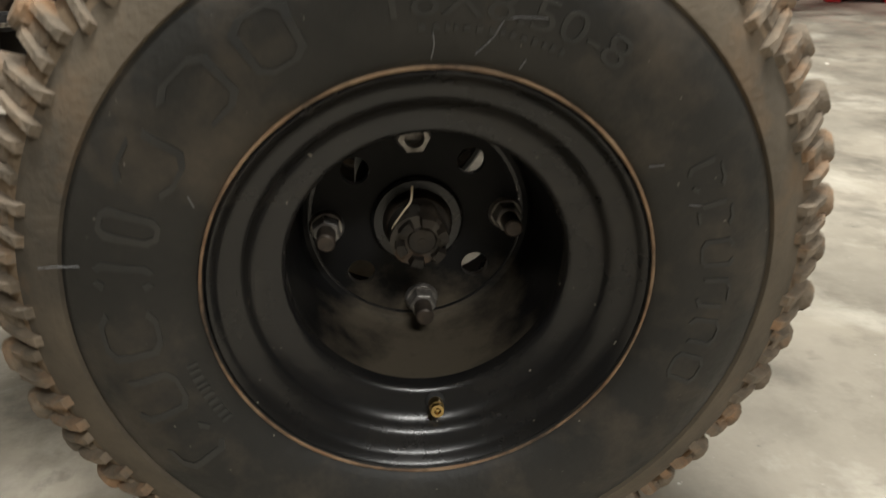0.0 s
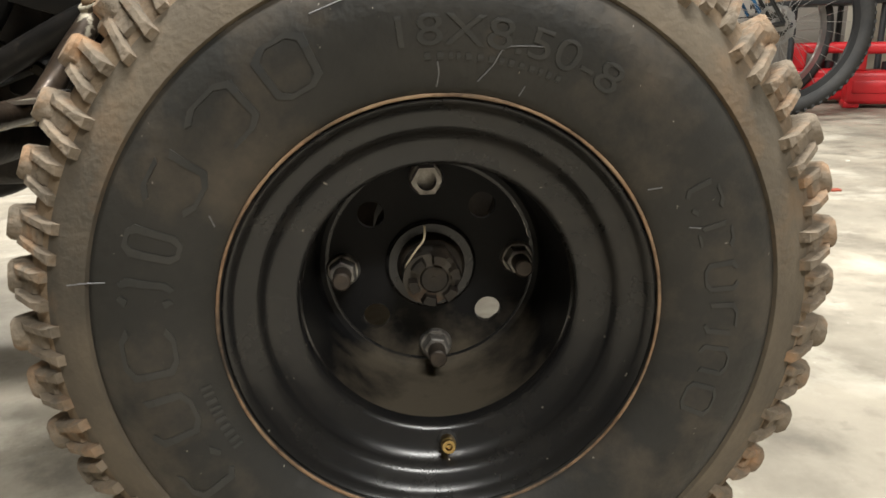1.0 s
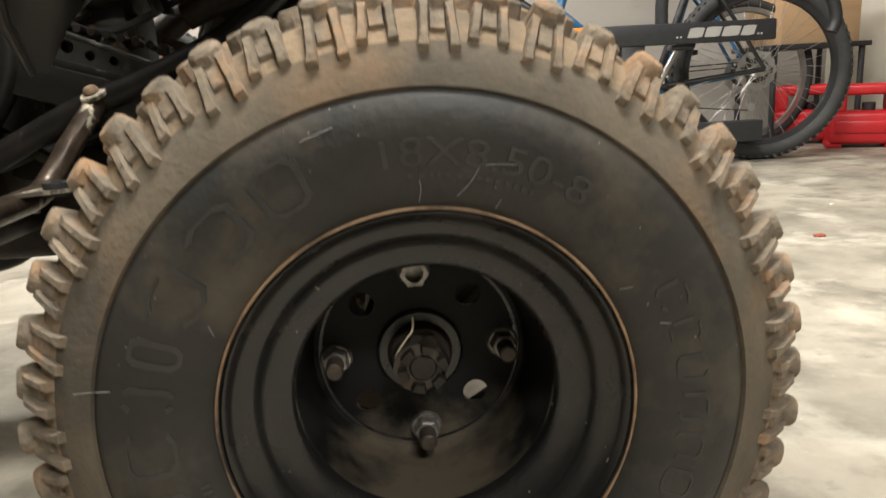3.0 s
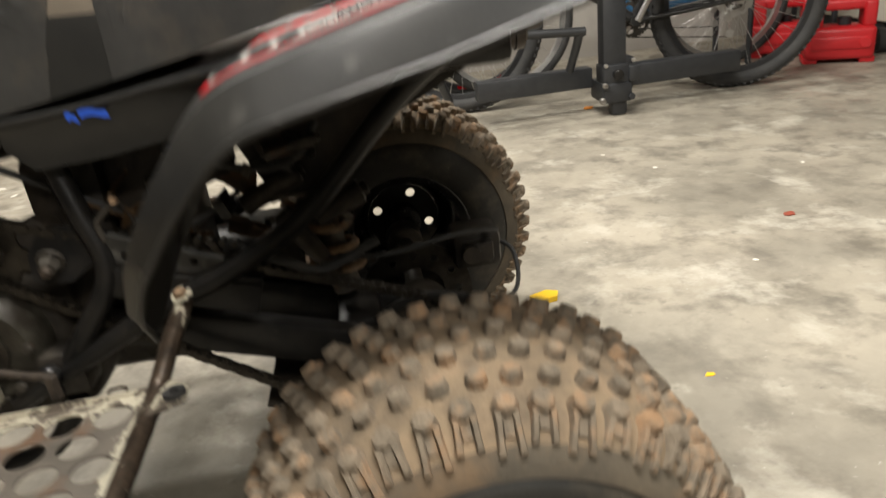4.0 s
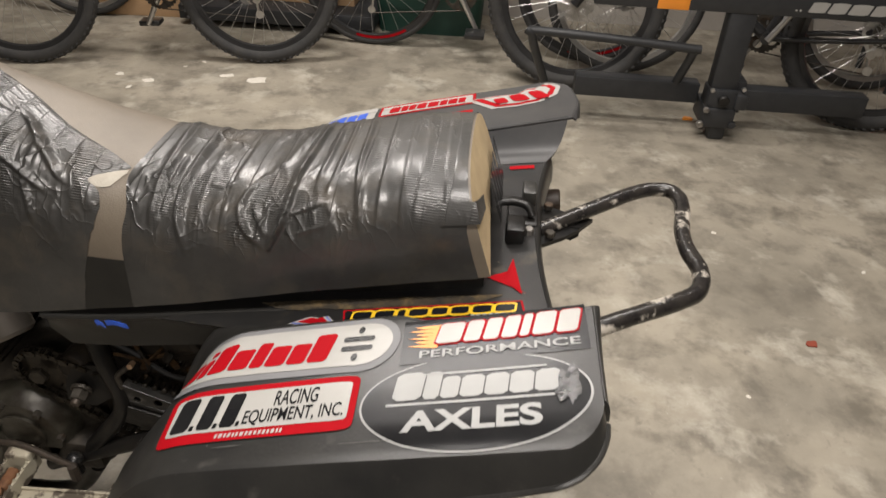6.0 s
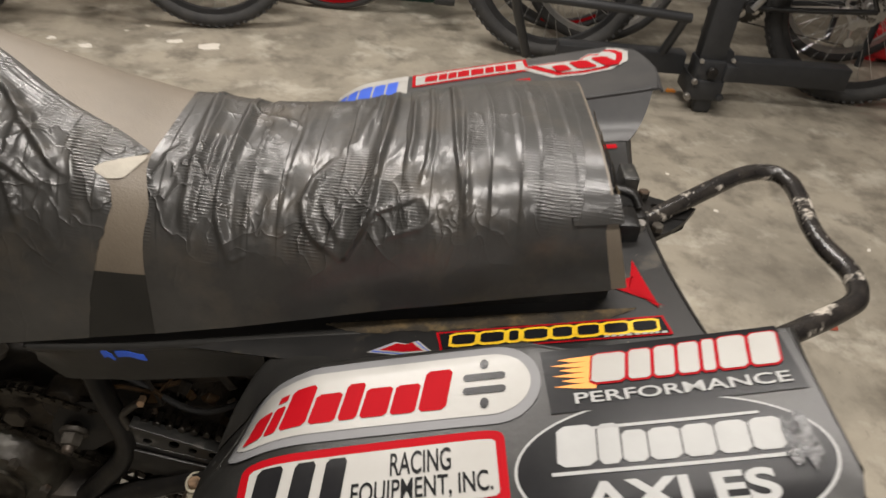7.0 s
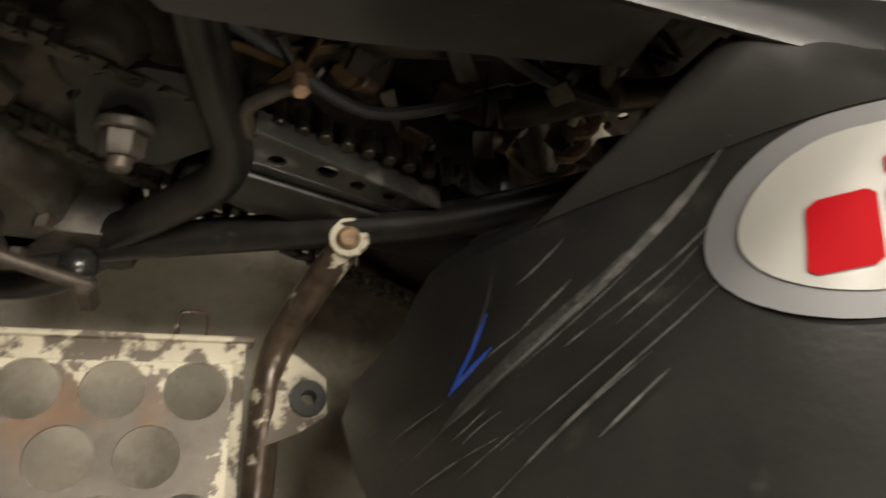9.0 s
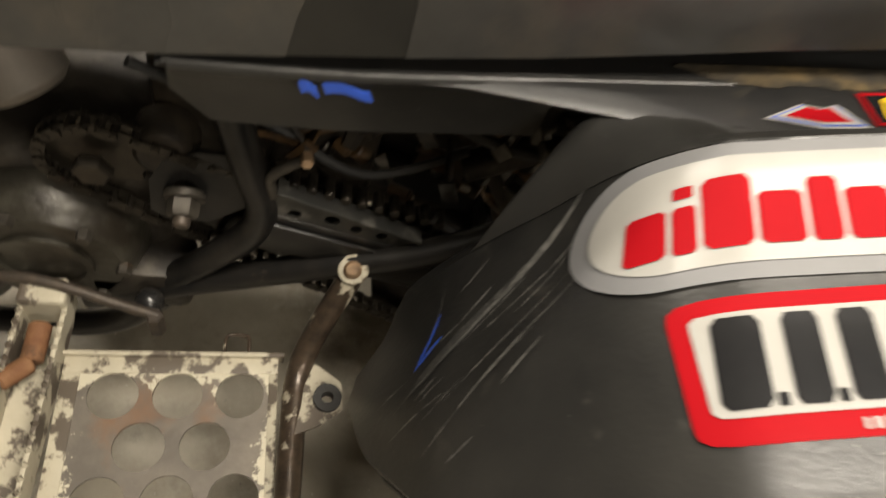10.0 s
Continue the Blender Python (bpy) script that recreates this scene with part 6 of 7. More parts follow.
for x, y, z, r in ((-0.52, 0.375, 0.36, 0.075), (-0.63, 0.37, 0.34, 0.088)):
    bm = bmesh.new()
    cyl(bm, (x, 0.42, z), (x, y, z), r, r - 0.007, 36, 0.009)
    ring(bm, (x, y + 0.001, z), (x, y - 0.004, z), r * 0.42, r * 0.50, 32)
    part("engine_cover", bm, "cover", quad, "grey alloy engine cover stained with oil")
bm = bmesh.new()
for k in range(7):
    g = 2 * math.pi * k / 7
    x, z = -0.52 + 0.06 * math.cos(g), 0.36 + 0.06 * math.sin(g)
    cyl(bm, (x, 0.378, z), (x, 0.368, z), 0.006, n=6, bevel=0.001)
    x, z = -0.63 + 0.072 * math.cos(g), 0.34 + 0.072 * math.sin(g)
    cyl(bm, (x, 0.374, z), (x, 0.363, z), 0.006, n=6, bevel=0.001)
pieces("case_bolt", bm, "dull_steel", quad)
bm = bmesh.new()
cyl(bm, (-0.409, 0.388, 0.457), (-0.409, 0.382, 0.455), 0.0150, n=26, bevel=0.001)
part("pivot_washer", bm, "dull_steel", quad, "greasy pivot washer")
bm = bmesh.new()
cyl(bm, (-0.409, 0.383, 0.4555), (-0.409, 0.369, 0.4515), 0.0118, 0.0112, 6, 0.0018)
part("pivot_nut", bm, "dull_steel", quad, "dull greasy pivot nut")
bm = bmesh.new()
cyl(bm, (-0.409, 0.370, 0.4517), (-0.409, 0.362, 0.4493), 0.0064, n=18, bevel=0.0015)
part("pivot_bolt", bm, "brown_stud", quad, "rusty end of the pivot bolt")
t = bmesh.new()
b2 = holed(t, [(-0.434, -0.022), (-0.424, -0.030), (-0.392, -0.030), (-0.366, -0.012), (-0.364, 0.034), (-0.40, 0.034), (-0.424, 0.024), (-0.434, 0.006)], [(-0.409, 0.0, 0.009)], 0.005)
t.free()
bmesh.ops.transform(b2, matrix=Matrix.Translation((0, 0.390, 0.458)) @ Matrix.Rotation(radians(75), 4, "X"), verts=b2.verts[:])
part("pivot_tab", b2, "frame", quad, "black steel pivot bracket", smooth=False)
bm = bmesh.new()
cyl(bm, (-0.425, 0.43, 0.475), (-0.425, 0.398, 0.485), 0.024, 0.020, 22, 0.004)
part("pivot_boss", bm, "grease", quad, "brown greasy pivot boss")
bm = bmesh.new()
cyl(bm, (-0.545, 0.445, 0.590), (-0.505, 0.415, 0.518), 0.030, 0.031, 28, 0.006)
part("carburettor_cap", bm, "plate_plain", quad, "pale dusty plastic cap")
bm = bmesh.new()
cyl(bm, (-0.50, 0.49, 0.575), (-0.40, 0.50, 0.585), 0.026, n=24, bevel=0.004)
cyl(bm, (-0.40, 0.50, 0.590), (-0.12, 0.51, 0.598), 0.018, 0.022, 24, 0.006)
prof = ((-0.165, 0.470), (-0.12, 0.468), (-0.045, 0.502), (-0.022, 0.540), (0.10, 0.600), (0.10, 0.64), (-0.21, 0.64), (-0.21, 0.568))
sides = [[bm.verts.new((x, y, z)) for x, z in prof] for y in (0.455, 0.690)]
for k in range(len(prof)):
    bm.faces.new((sides[0][k], sides[0][k - 1], sides[1][k - 1], sides[1][k]))
for sd in sides:
    bm.faces.new(sd)
part("air_box", bm, "grease", quad, "black air box and intake boot")
bm = bmesh.new()
box(bm, (-0.365, 0.455, 0.36), (-0.262, 0.565, 0.585), 0.018)
part("oil_tank", bm, "grease", quad, "grimy black oil tank")
# Black block added where the bay is only dark, closing off bright floor.
bm = bmesh.new()
box(bm, (-0.440, 0.440, 0.300), (-0.352, 0.590, 0.560), 0.014)
part("gap_filler", bm, "grease", quad, "added black block filling the dark gap behind the frame tube")
# Sheet added to hide the lit floor and keep the underside dark.
bm = bmesh.new()
sheet(bm, lambda u, v: Vector((-0.23 + 0.28 * u, 0.435 + 0.36 * v, 0.185 - 0.02 * math.sin(math.pi * u) + 0.004 * math.cos(9 * v))), 20, 6, 0.004)
part("floor_blocker", bm, "grease", quad, "added black sheet hiding the lit floor under the swing arm")
# Made-up block that stops lit floor showing through behind the engine.
bm = bmesh.new()
box(bm, (-0.62, 0.565, 0.20), (-0.10, 0.690, 0.385), 0.03, seg=3)
part("far_floor_blocker", bm, "grease", quad, "added black block hiding the lit floor beyond the engine")
bm = bmesh.new()
cyl(bm, (-0.150, 0.745, 0.562), (0.225, 0.745, 0.606), 0.042, 0.041, 36, 0.006)
cyl(bm, (0.222, 0.745, 0.6055), (0.252, 0.745, 0.609), 0.020, n=24, bevel=0.002)
for x in (-0.125, 0.205):
    ring(bm, (x, 0.745, 0.579 + 0.118 * x), (x + 0.014, 0.745, 0.5806 + 0.118 * x), 0.041, 0.0445, 36)
part("muffler", bm, "sooty", quad, "brown-black sooty exhaust muffler")
bm = bmesh.new()
tube(bm, [(-0.150, 0.745, 0.562), (-0.21, 0.735, 0.545), (-0.28, 0.70, 0.49), (-0.36, 0.655, 0.42)], 0.019, 16)
part("exhaust_pipe", bm, "sooty", quad, "brown-black exhaust pipe")
# rear shock with its spring
bm = bmesh.new()
cyl(bm, (-0.15, 0.51, 0.58), (-0.10, 0.505, 0.31), 0.020, n=20)
part("shock_body", bm, "dull_steel", quad)
bm = bmesh.new()
coil = []
for k in range(121):
    t = k / 120
    g = 2 * math.pi * 7 * t
    c = Vector((-0.145, 0.51, 0.55)).lerp(Vector((-0.108, 0.505, 0.345)), t)
    coil.append(c + Vector((0.034 * math.cos(g), 0.034 * math.sin(g), 0)))
tube(bm, coil, 0.0055, 8, raw=True)
part("shock_spring", bm, "rust_edge", quad, "dusty coil spring")
# wires, hoses and a torn rag of tape in the bay
bm = bmesh.new()
for pts, r in (([(-0.44, 0.41, 0.56), (-0.36, 0.43, 0.50), (-0.28, 0.42, 0.46), (-0.20, 0.43, 0.49)], 0.004), ([(-0.30, 0.44, 0.58), (-0.22, 0.42, 0.53), (-0.14, 0.41, 0.52), (-0.10, 0.43, 0.56)], 0.005), ([(-0.40, 0.42, 0.33), (-0.30, 0.43, 0.36), (-0.22, 0.42, 0.34)], 0.004), ([(-0.22, 0.40, 0.44), (-0.16, 0.39, 0.41), (-0.12, 0.42, 0.38), (-0.05, 0.44, 0.40)], 0.006)):
    tube(bm, pts, r, 8)
pieces("hose", bm, "rubber", quad, "loose black rubber hose")
bm = bmesh.new()
sheet(bm, lambda u, v: Vector((-0.225 + 0.05 * u - 0.012 * v, 0.432 + 0.02 * v, 0.515 - 0.03 * u * v - 0.012 * v + 0.004 * math.sin(6 * u))), 6, 4)
part("loose_tag", bm, "amber", quad, "torn brown tag")
# starter motor, linkage, clamps and grimy oddments
for a0, b0, r, mat in (((-0.30, 0.45, 0.50), (-0.21, 0.44, 0.53), 0.020, "grease"), ((-0.20, 0.43, 0.47), (-0.13, 0.44, 0.50), 0.013, "engine"), ((-0.255, 0.42, 0.445), (-0.240, 0.41, 0.450), 0.006, "amber"), ((-0.16, 0.40, 0.535), (-0.10, 0.41, 0.545), 0.008, "dull_steel"), ((-0.33, 0.44, 0.44), (-0.29, 0.40, 0.445), 0.009, "grease"), ((-0.12, 0.42, 0.45), (-0.06, 0.43, 0.47), 0.016, "grease")):
    bm = bmesh.new()
    cyl(bm, a0, b0, r, r * 0.94, 20, r * 0.15)
    d = (Vector(b0) - Vector(a0)).normalized()
    cyl(bm, Vector(b0) - d * r * 0.1, Vector(b0) + d * r * 0.5, r * 0.55, n=6, bevel=r * 0.08)
    part("linkage", bm, mat, quad)
A0, B0 = Vector((-0.342, 0.383, 0.476)), Vector((-0.228, 0.383, 0.427))
along = (B0 - A0).normalized()
side_m = Matrix((( along.x, 0, -along.z, A0.x), (0, 1, 0, A0.y), (along.z, 0, along.x, A0.z), (0, 0, 0, 1)))
t = bmesh.new()
plate = holed(t, [(0, 0), (0.124, 0), (0.124, -0.012), (0.085, -0.026), (0.0, -0.042)], [(0.050, -0.012, 0.0062), (0.072, -0.013, 0.0048), (0.094, -0.010, 0.0045), (0.022, -0.020, 0.0055)], 0.003)
t.free()
bm = bmesh.new()
append(bm, plate, side_m @ Matrix.Rotation(radians(90), 4, "X"))
box(bm, (-0.002, -0.003, -0.0015), (0.126, 0.012, 0.0015), 0.0008, side_m)
part("chain_guard", bm, "guard_steel", quad, "black steel chain guard with round holes", False)
bm = bmesh.new()
tube(bm, [(-0.346, 0.384, 0.470), (-0.349, 0.384, 0.490), (-0.338, 0.386, 0.503), (-0.326, 0.388, 0.511)], 0.0042, 10)
part("guard_clip", bm, "dull_steel", quad, "bent dull steel clip")
bm = bmesh.new()
cyl(bm, (-0.326, 0.392, 0.512), (-0.325, 0.380, 0.515), 0.0044, n=6, bevel=0.0008)
part("clip_bolt", bm, "rust_edge", quad, "rusty clip bolt")
for k in range(10):
    p = Vector((-0.332, 0.398, 0.471)).lerp(Vector((-0.213, 0.398, 0.438)), k / 9)
    bm = bmesh.new()
    cyl(bm, p + Vector((0, 0.010, 0)), p + Vector((0, -0.008, 0.002)), 0.0042, n=12, bevel=0.0008)
    part("chain_roller", bm, "chain", quad)
bm = bmesh.new()
box(bm, (-0.026, -0.003, -0.010), (0.026, 0.003, 0.010), 0.001, Matrix.Translation((-0.205, 0.468, 0.428)) @ Matrix.Rotation(radians(20), 4, "Y") @ Matrix.Rotation(radians(-30), 4, "X"))
box(bm, (-0.020, -0.004, -0.004), (0.012, 0.002, 0.004), 0.001, Matrix.Translation((-0.214, 0.462, 0.446)) @ Matrix.Rotation(radians(22), 4, "Y"))
part("reservoir_plate", bm, "amber", quad, "oily amber-brown plate")
bm = bmesh.new()
coil = []
for k in range(97):
    g = 2 * math.pi * 6 * k / 96
    c = Vector((-0.335, 0.462, 0.425)).lerp(Vector((-0.272, 0.480, 0.462)), k / 96)
    coil.append(c + Vector((0.010 * math.cos(g), 0.020 * math.sin(g), 0.018 * math.cos(g))))
tube(bm, coil, 0.0030, 8, raw=True)
part("carburettor_spring", bm, "chain", quad, "oily coil spring")
bm = bmesh.new()
sheet(bm, lambda u, v: Vector((-0.266 + 0.024 * u + 0.010 * v * (1 - u), 0.466 + 0.004 * v, 0.424 - 0.039 * u + 0.004 * v)), 6, 3, 0.0015)
part("grey_tag", bm, "plate_plain", quad, "small pale grey tag")
bm = bmesh.new()
cyl(bm, (-0.166, 0.472, 0.444), (-0.122, 0.470, 0.372), 0.014, 0.012, 20, 0.003)
part("link_boss", bm, "engine", quad, "grimy cast link")
bm = bmesh.new()
tube(bm, [(-0.172, 0.462, 0.462), (-0.145, 0.464, 0.466), (-0.123, 0.466, 0.458), (-0.105, 0.468, 0.445)], 0.0040, 10)
cyl(bm, (-0.102, 0.462, 0.440), (-0.077, 0.464, 0.424), 0.0035, n=10, bevel=0.0006)
pieces("link_rod", bm, "plate_plain", quad, "worn pale link rod")
for x, z in ((-0.134, 0.475), (-0.118, 0.471), (-0.128, 0.455)):
    bm = bmesh.new()
    cyl(bm, (x, 0.470, z), (x + 0.001, 0.458, z + 0.002), 0.0052, n=6, bevel=0.0008)
    part("link_nut", bm, "steel", quad, "bright small nut")

# wiring, clips and small fittings crowded in the bay
rb = random.Random(31)
for k in range(5):
    x, y, z = rb.uniform(-0.34, -0.12), rb.uniform(0.425, 0.46), rb.uniform(0.46, 0.56)
    pts = [(x, y, z)]
    for j in range(3):
        pts.append((pts[-1][0] + rb.uniform(-0.045, 0.045), min(0.47, max(0.402, pts[-1][1] + rb.uniform(-0.02, 0.02))), min(0.575, max(0.40, pts[-1][2] + rb.uniform(-0.03, 0.04)))))
    bm = bmesh.new()
    tube(bm, pts, rb.uniform(0.0016, 0.0038), 7, 6)
    part("cable", bm, rb.choice(("frame", "grease", "amber", "grease", "frame")), quad)
for k in range(14):
    x, y, z = rb.uniform(-0.35, -0.10), rb.uniform(0.425, 0.46), rb.uniform(0.42, 0.56)
    d = Vector((rb.uniform(-1, 1), rb.uniform(-1, -0.2), rb.uniform(-0.4, 0.9))).normalized() * rb.uniform(0.008, 0.02)
    r = rb.uniform(0.004, 0.009)
    bm = bmesh.new()
    cyl(bm, (x, y, z), Vector((x, y, z)) + d, r, r * 0.9, rb.choice((6, 14)), r * 0.15)
    part("fitting", bm, rb.choice(("grease", "grease", "amber", "engine", "cover")), quad)
for k in range(7):
    bm = bmesh.new()
    m = Matrix.Translation((rb.uniform(-0.33, -0.12), rb.uniform(0.41, 0.45), rb.uniform(0.42, 0.55))) @ Matrix.Rotation(rb.uniform(0, 3.1), 4, "Z") @ Matrix.Rotation(rb.uniform(-0.8, 0.8), 4, "X")
    w, h = rb.uniform(0.010, 0.026), rb.uniform(0.006, 0.016)
    box(bm, (-w, -0.0012, -h), (w, 0.0012, h), 0.0006, m)
    box(bm, (-w, -0.006, -h), (-w + 0.003, 0.006, h), 0.0006, m)
    part("clip", bm, rb.choice(("frame", "grease", "amber", "dull_steel")), quad)

# ---- footrest: peg, perforated heel plate and nerf bar, on both sides
HOLES = []
for row in range(6):
    y = 0.284 - 0.0425 * row
    for x in ((-0.462, -0.412, -0.362) if row % 2 == 0 else (-0.437, -0.387)):
        HOLES.append((x, y, 0.0198))


def footrest(s):
    def place(m=None):
        k = Matrix.Translation((0, 2 * CY, 0)) @ Matrix.Diagonal((1, -1, 1, 1)) if s < 0 else Matrix.Identity(4)
        return k
    turn = Matrix.Translation((-0.50, 0.32, 0)) @ Matrix.Rotation(radians(2.3), 4, "Z") @ Matrix.Translation((0.50, -0.32, 0))
    def put(name, b, mat, label="", **kw):
        if name in ("heel_plate", "plate_border", "wire_loop"):
            bmesh.ops.transform(b, matrix=turn, verts=b.verts[:])
        bmesh.ops.transform(b, matrix=place(), verts=b.verts[:])
        return part(name, b, mat, quad, label, **kw)
    t = bmesh.new()
    b = holed(t, [(-0.500, 0.058), (-0.332, 0.058), (-0.332, 0.316), (-0.500, 0.316)], HOLES, 0.0028, 0.305)
    t.free()
    plate = put("heel_plate", b, "plate", "worn perforated steel heel plate", smooth=False)
    b = bmesh.new()
    # painted border, raised back edge and side flanges
    box(b, (-0.503, 0.303, 0.3045), (-0.331, 0.3175, 0.3060), 0.0006)
    box(b, (-0.503, 0.058, 0.3045), (-0.489, 0.303, 0.3058), 0.0006)
    box(b, (-0.3385, 0.058, 0.3045), (-0.331, 0.303, 0.3058), 0.0006)
    box(b, (-0.506, 0.3175, 0.296), (-0.326, 0.3215, 0.3105), 0.001)
    put("plate_border", b, "plate_edge", "chipped white painted edge")
    b = bmesh.new()
    tube(b, [(-0.377, 0.322, 0.305), (-0.377, 0.333, 0.306), (-0.374, 0.339, 0.306), (-0.360, 0.339, 0.306), (-0.357, 0.333, 0.306), (-0.357, 0.322, 0.305)], 0.0018, 8, 5)
    put("wire_loop", b, "rusty_tube")
    b = bmesh.new()
    tube(b, [(-0.277, 0.372, 0.392), (-0.282, 0.362, 0.381), (-0.295, 0.345, 0.358), (-0.307, 0.326, 0.332), (-0.3135, 0.306, 0.317), (-0.3155, 0.265, 0.3125), (-0.3165, 0.15, 0.311), (-0.322, 0.06, 0.310), (-0.345, 0.03, 0.308), (-0.42, 0.020, 0.306), (-0.60, 0.018, 0.305)], 0.0108, 14, 8, wobble=0.04)
    put("nerf_bar", b, "rusty_tube", "rusty steel nerf bar with chipped paint")
    b = bmesh.new()
    cyl(b, (-0.2772, 0.3684, 0.3965), (-0.2784, 0.3664, 0.4010), 0.0128, n=26, bevel=0.001)
    put("bar_washer", b, "plate_edge", "cream painted washer")
    b = bmesh.new()
    cyl(b, (-0.2784, 0.3662, 0.4000), (-0.2800, 0.3634, 0.4068), 0.0076, 0.0064, 18, 0.0018)
    put("bar_bolt", b, "rust_edge", "rust-orange bolt head")
    b = bmesh.new()
    t = bmesh.new()
    append(b, holed(t, [(-0.318, 0.250), (-0.294, 0.260), (-0.275, 0.274), (-0.277, 0.298), (-0.296, 0.312), (-0.316, 0.320)], [(-0.2885, 0.283, 0.010)], 0.003, 0.3225))
    t.free()
    put("bar_tab", b, "plate_edge", smooth=False)
    b = bmesh.new()
    ring(b, (-0.2885, 0.283, 0.316), (-0.2885, 0.283, 0.328), 0.005, 0.012)
    put("grommet", b, "rubber")
    # foot peg: serrated channel with a rusty pin
    b = bmesh.new()
    for dx in (-0.0165, 0.0165):
        box(b, (-0.522 + dx - 0.002, 0.085, 0.300), (-0.522 + dx + 0.002, 0.355, 0.330), 0.0008)
        for k in range(26):
            y = 0.09 + 0.0102 * k
            cyl(b, (-0.522 + dx, y, 0.329), (-0.522 + dx, y, 0.335), 0.0034, 0.0006, 4)
    box(b, (-0.5405, 0.348, 0.300), (-0.5035, 0.372, 0.342), 0.004)
    box(b, (-0.5405, 0.085, 0.300), (-0.5035, 0.345, 0.303), 0.001)
    put("foot_peg", b, "plate_edge", "serrated steel foot peg with worn paint", smooth=False)
    b = bmesh.new()
    cyl(b, (-0.522, 0.338, 0.322), (-0.522, 0.305, 0.320), 0.009, n=14, bevel=0.002)
    cyl(b, (-0.522, 0.305, 0.320), (-0.540, 0.285, 0.325), 0.008, n=14, bevel=0.002)
    put("peg_pin", b, "rust_pin", "rust-orange peg pin")
    # brake or gear lever
    b = bmesh.new()
    tube(b, [(-0.60, 0.372, 0.33), (-0.53, 0.366, 0.346), (-0.46, 0.352, 0.336), (-0.432, 0.346, 0.333)], 0.0048, 10)
    cyl(b, (-0.435, 0.345, 0.337), (-0.435, 0.345, 0.306), 0.0075, n=6, bevel=0.0015)
    put("gear_lever", b, "brown_stud", "rusty gear lever")
    b = bmesh.new()
    cyl(b, (-0.442, 0.363, 0.298), (-0.442, 0.361, 0.322), 0.008, 0.008, 16, 0.002)
    bmesh.ops.create_uvsphere(b, u_segments=20, v_segments=12, radius=0.0125, matrix=Matrix.Translation((-0.442, 0.361, 0.328)))
    put("lever_knob", b, "rim", "glossy black ball joint")


footrest(1)
footrest(-1)

# front of the machine, mostly out of sight: tank, front fenders, forks of the frame, wheels and bars
bm = bmesh.new()
sheet(bm, lambda u, v: Vector((-1.02 + 0.40 * u, CY + (0.115 - 0.03 * u) * math.cos(math.pi * v), 0.70 + (0.14 + 0.05 * math.sin(math.pi * u)) * math.sin(math.pi * v) ** 0.6)), 20, 24, 0.004)
part("tank_cover", bm, "plastic", quad, "black plastic tank cover")
bm = bmesh.new()
for s in (-1, 1):
    sheet(bm, lambda u, v: Vector((-1.46 + 0.46 * u, CY + s * (0.17 + 0.25 * v), 0.60 + 0.08 * math.sin(math.pi * (0.15 + 0.8 * u)))), 18, 6, 0.004)
pieces("front_fender", bm, "plastic", quad)
bm = bmesh.new()
for y in (0.40, 2 * CY - 0.40):
    tube(bm, [(-0.80, y, 0.20), (-1.05, y, 0.20), (-1.25, y, 0.32), (-1.10, y, 0.60), (-0.95, CY, 0.74)], 0.0125, 10)
tube(bm, [(-0.95, CY, 0.72), (-0.98, CY, 0.95)], 0.018, 12)
pieces("front_tube", bm, "frame", quad)
bm = bmesh.new()
tube(bm, [(-0.86, CY - 0.38, 0.985), (-0.90, CY - 0.20, 0.99), (-0.97, CY - 0.08, 0.955), (-0.97, CY + 0.08, 0.955), (-0.90, CY + 0.20, 0.99), (-0.86, CY + 0.38, 0.985)], 0.011, 12)
part("handlebar", bm, "frame", quad)
for s in (-1, 1):
    fw = new("front_wheel")
    fw.parent = quad
    bm = bmesh.new()
    lathe(bm, [(0.128, -0.07), (0.15, -0.085), (0.19, -0.085), (0.225, -0.07), (0.235, -0.03), (0.235, 0.03), (0.225, 0.07), (0.19, 0.085), (0.15, 0.085), (0.128, 0.07)], 48)
    for k in range(28):
        g = 2 * math.pi * k / 28
        u, t = Vector((math.cos(g), 0, math.sin(g))), Vector((-math.sin(g), 0, math.cos(g)))
        for y in (-0.055, -0.018, 0.018, 0.055):
            block(bm, u * 0.233 + Vector((0, y, 0)), t, Vector((0, 1, 0)), u, 0.022, 0.022, 0.012, 0.8, 0)
    for v in bm.verts:
        v.co.z = max(v.co.z, -0.24)
    part("tyre", bm, "knob", fw)
    bm = bmesh.new()
    lathe(bm, [(0.129, -0.07), (0.12, -0.068), (0.115, -0.02), (0.04, -0.03), (0.001, -0.03)], 40)
    lathe(bm, [(0.129, 0.07), (0.12, 0.068), (0.115, -0.018)], 40)
    part("rim", bm, "rim", fw)
    bm = bmesh.new()
    cyl(bm, (0, -0.02, 0), (0, 0.20, 0.02), 0.018, n=14)
    part("axle", bm, "frame", fw)
    fw.matrix_basis = pose(-1.22, CY + s * 0.42, 0.24, 0, 0, 0 if s < 0 else 180)

# ---------------------------------------------------------------- bicycles along the wall


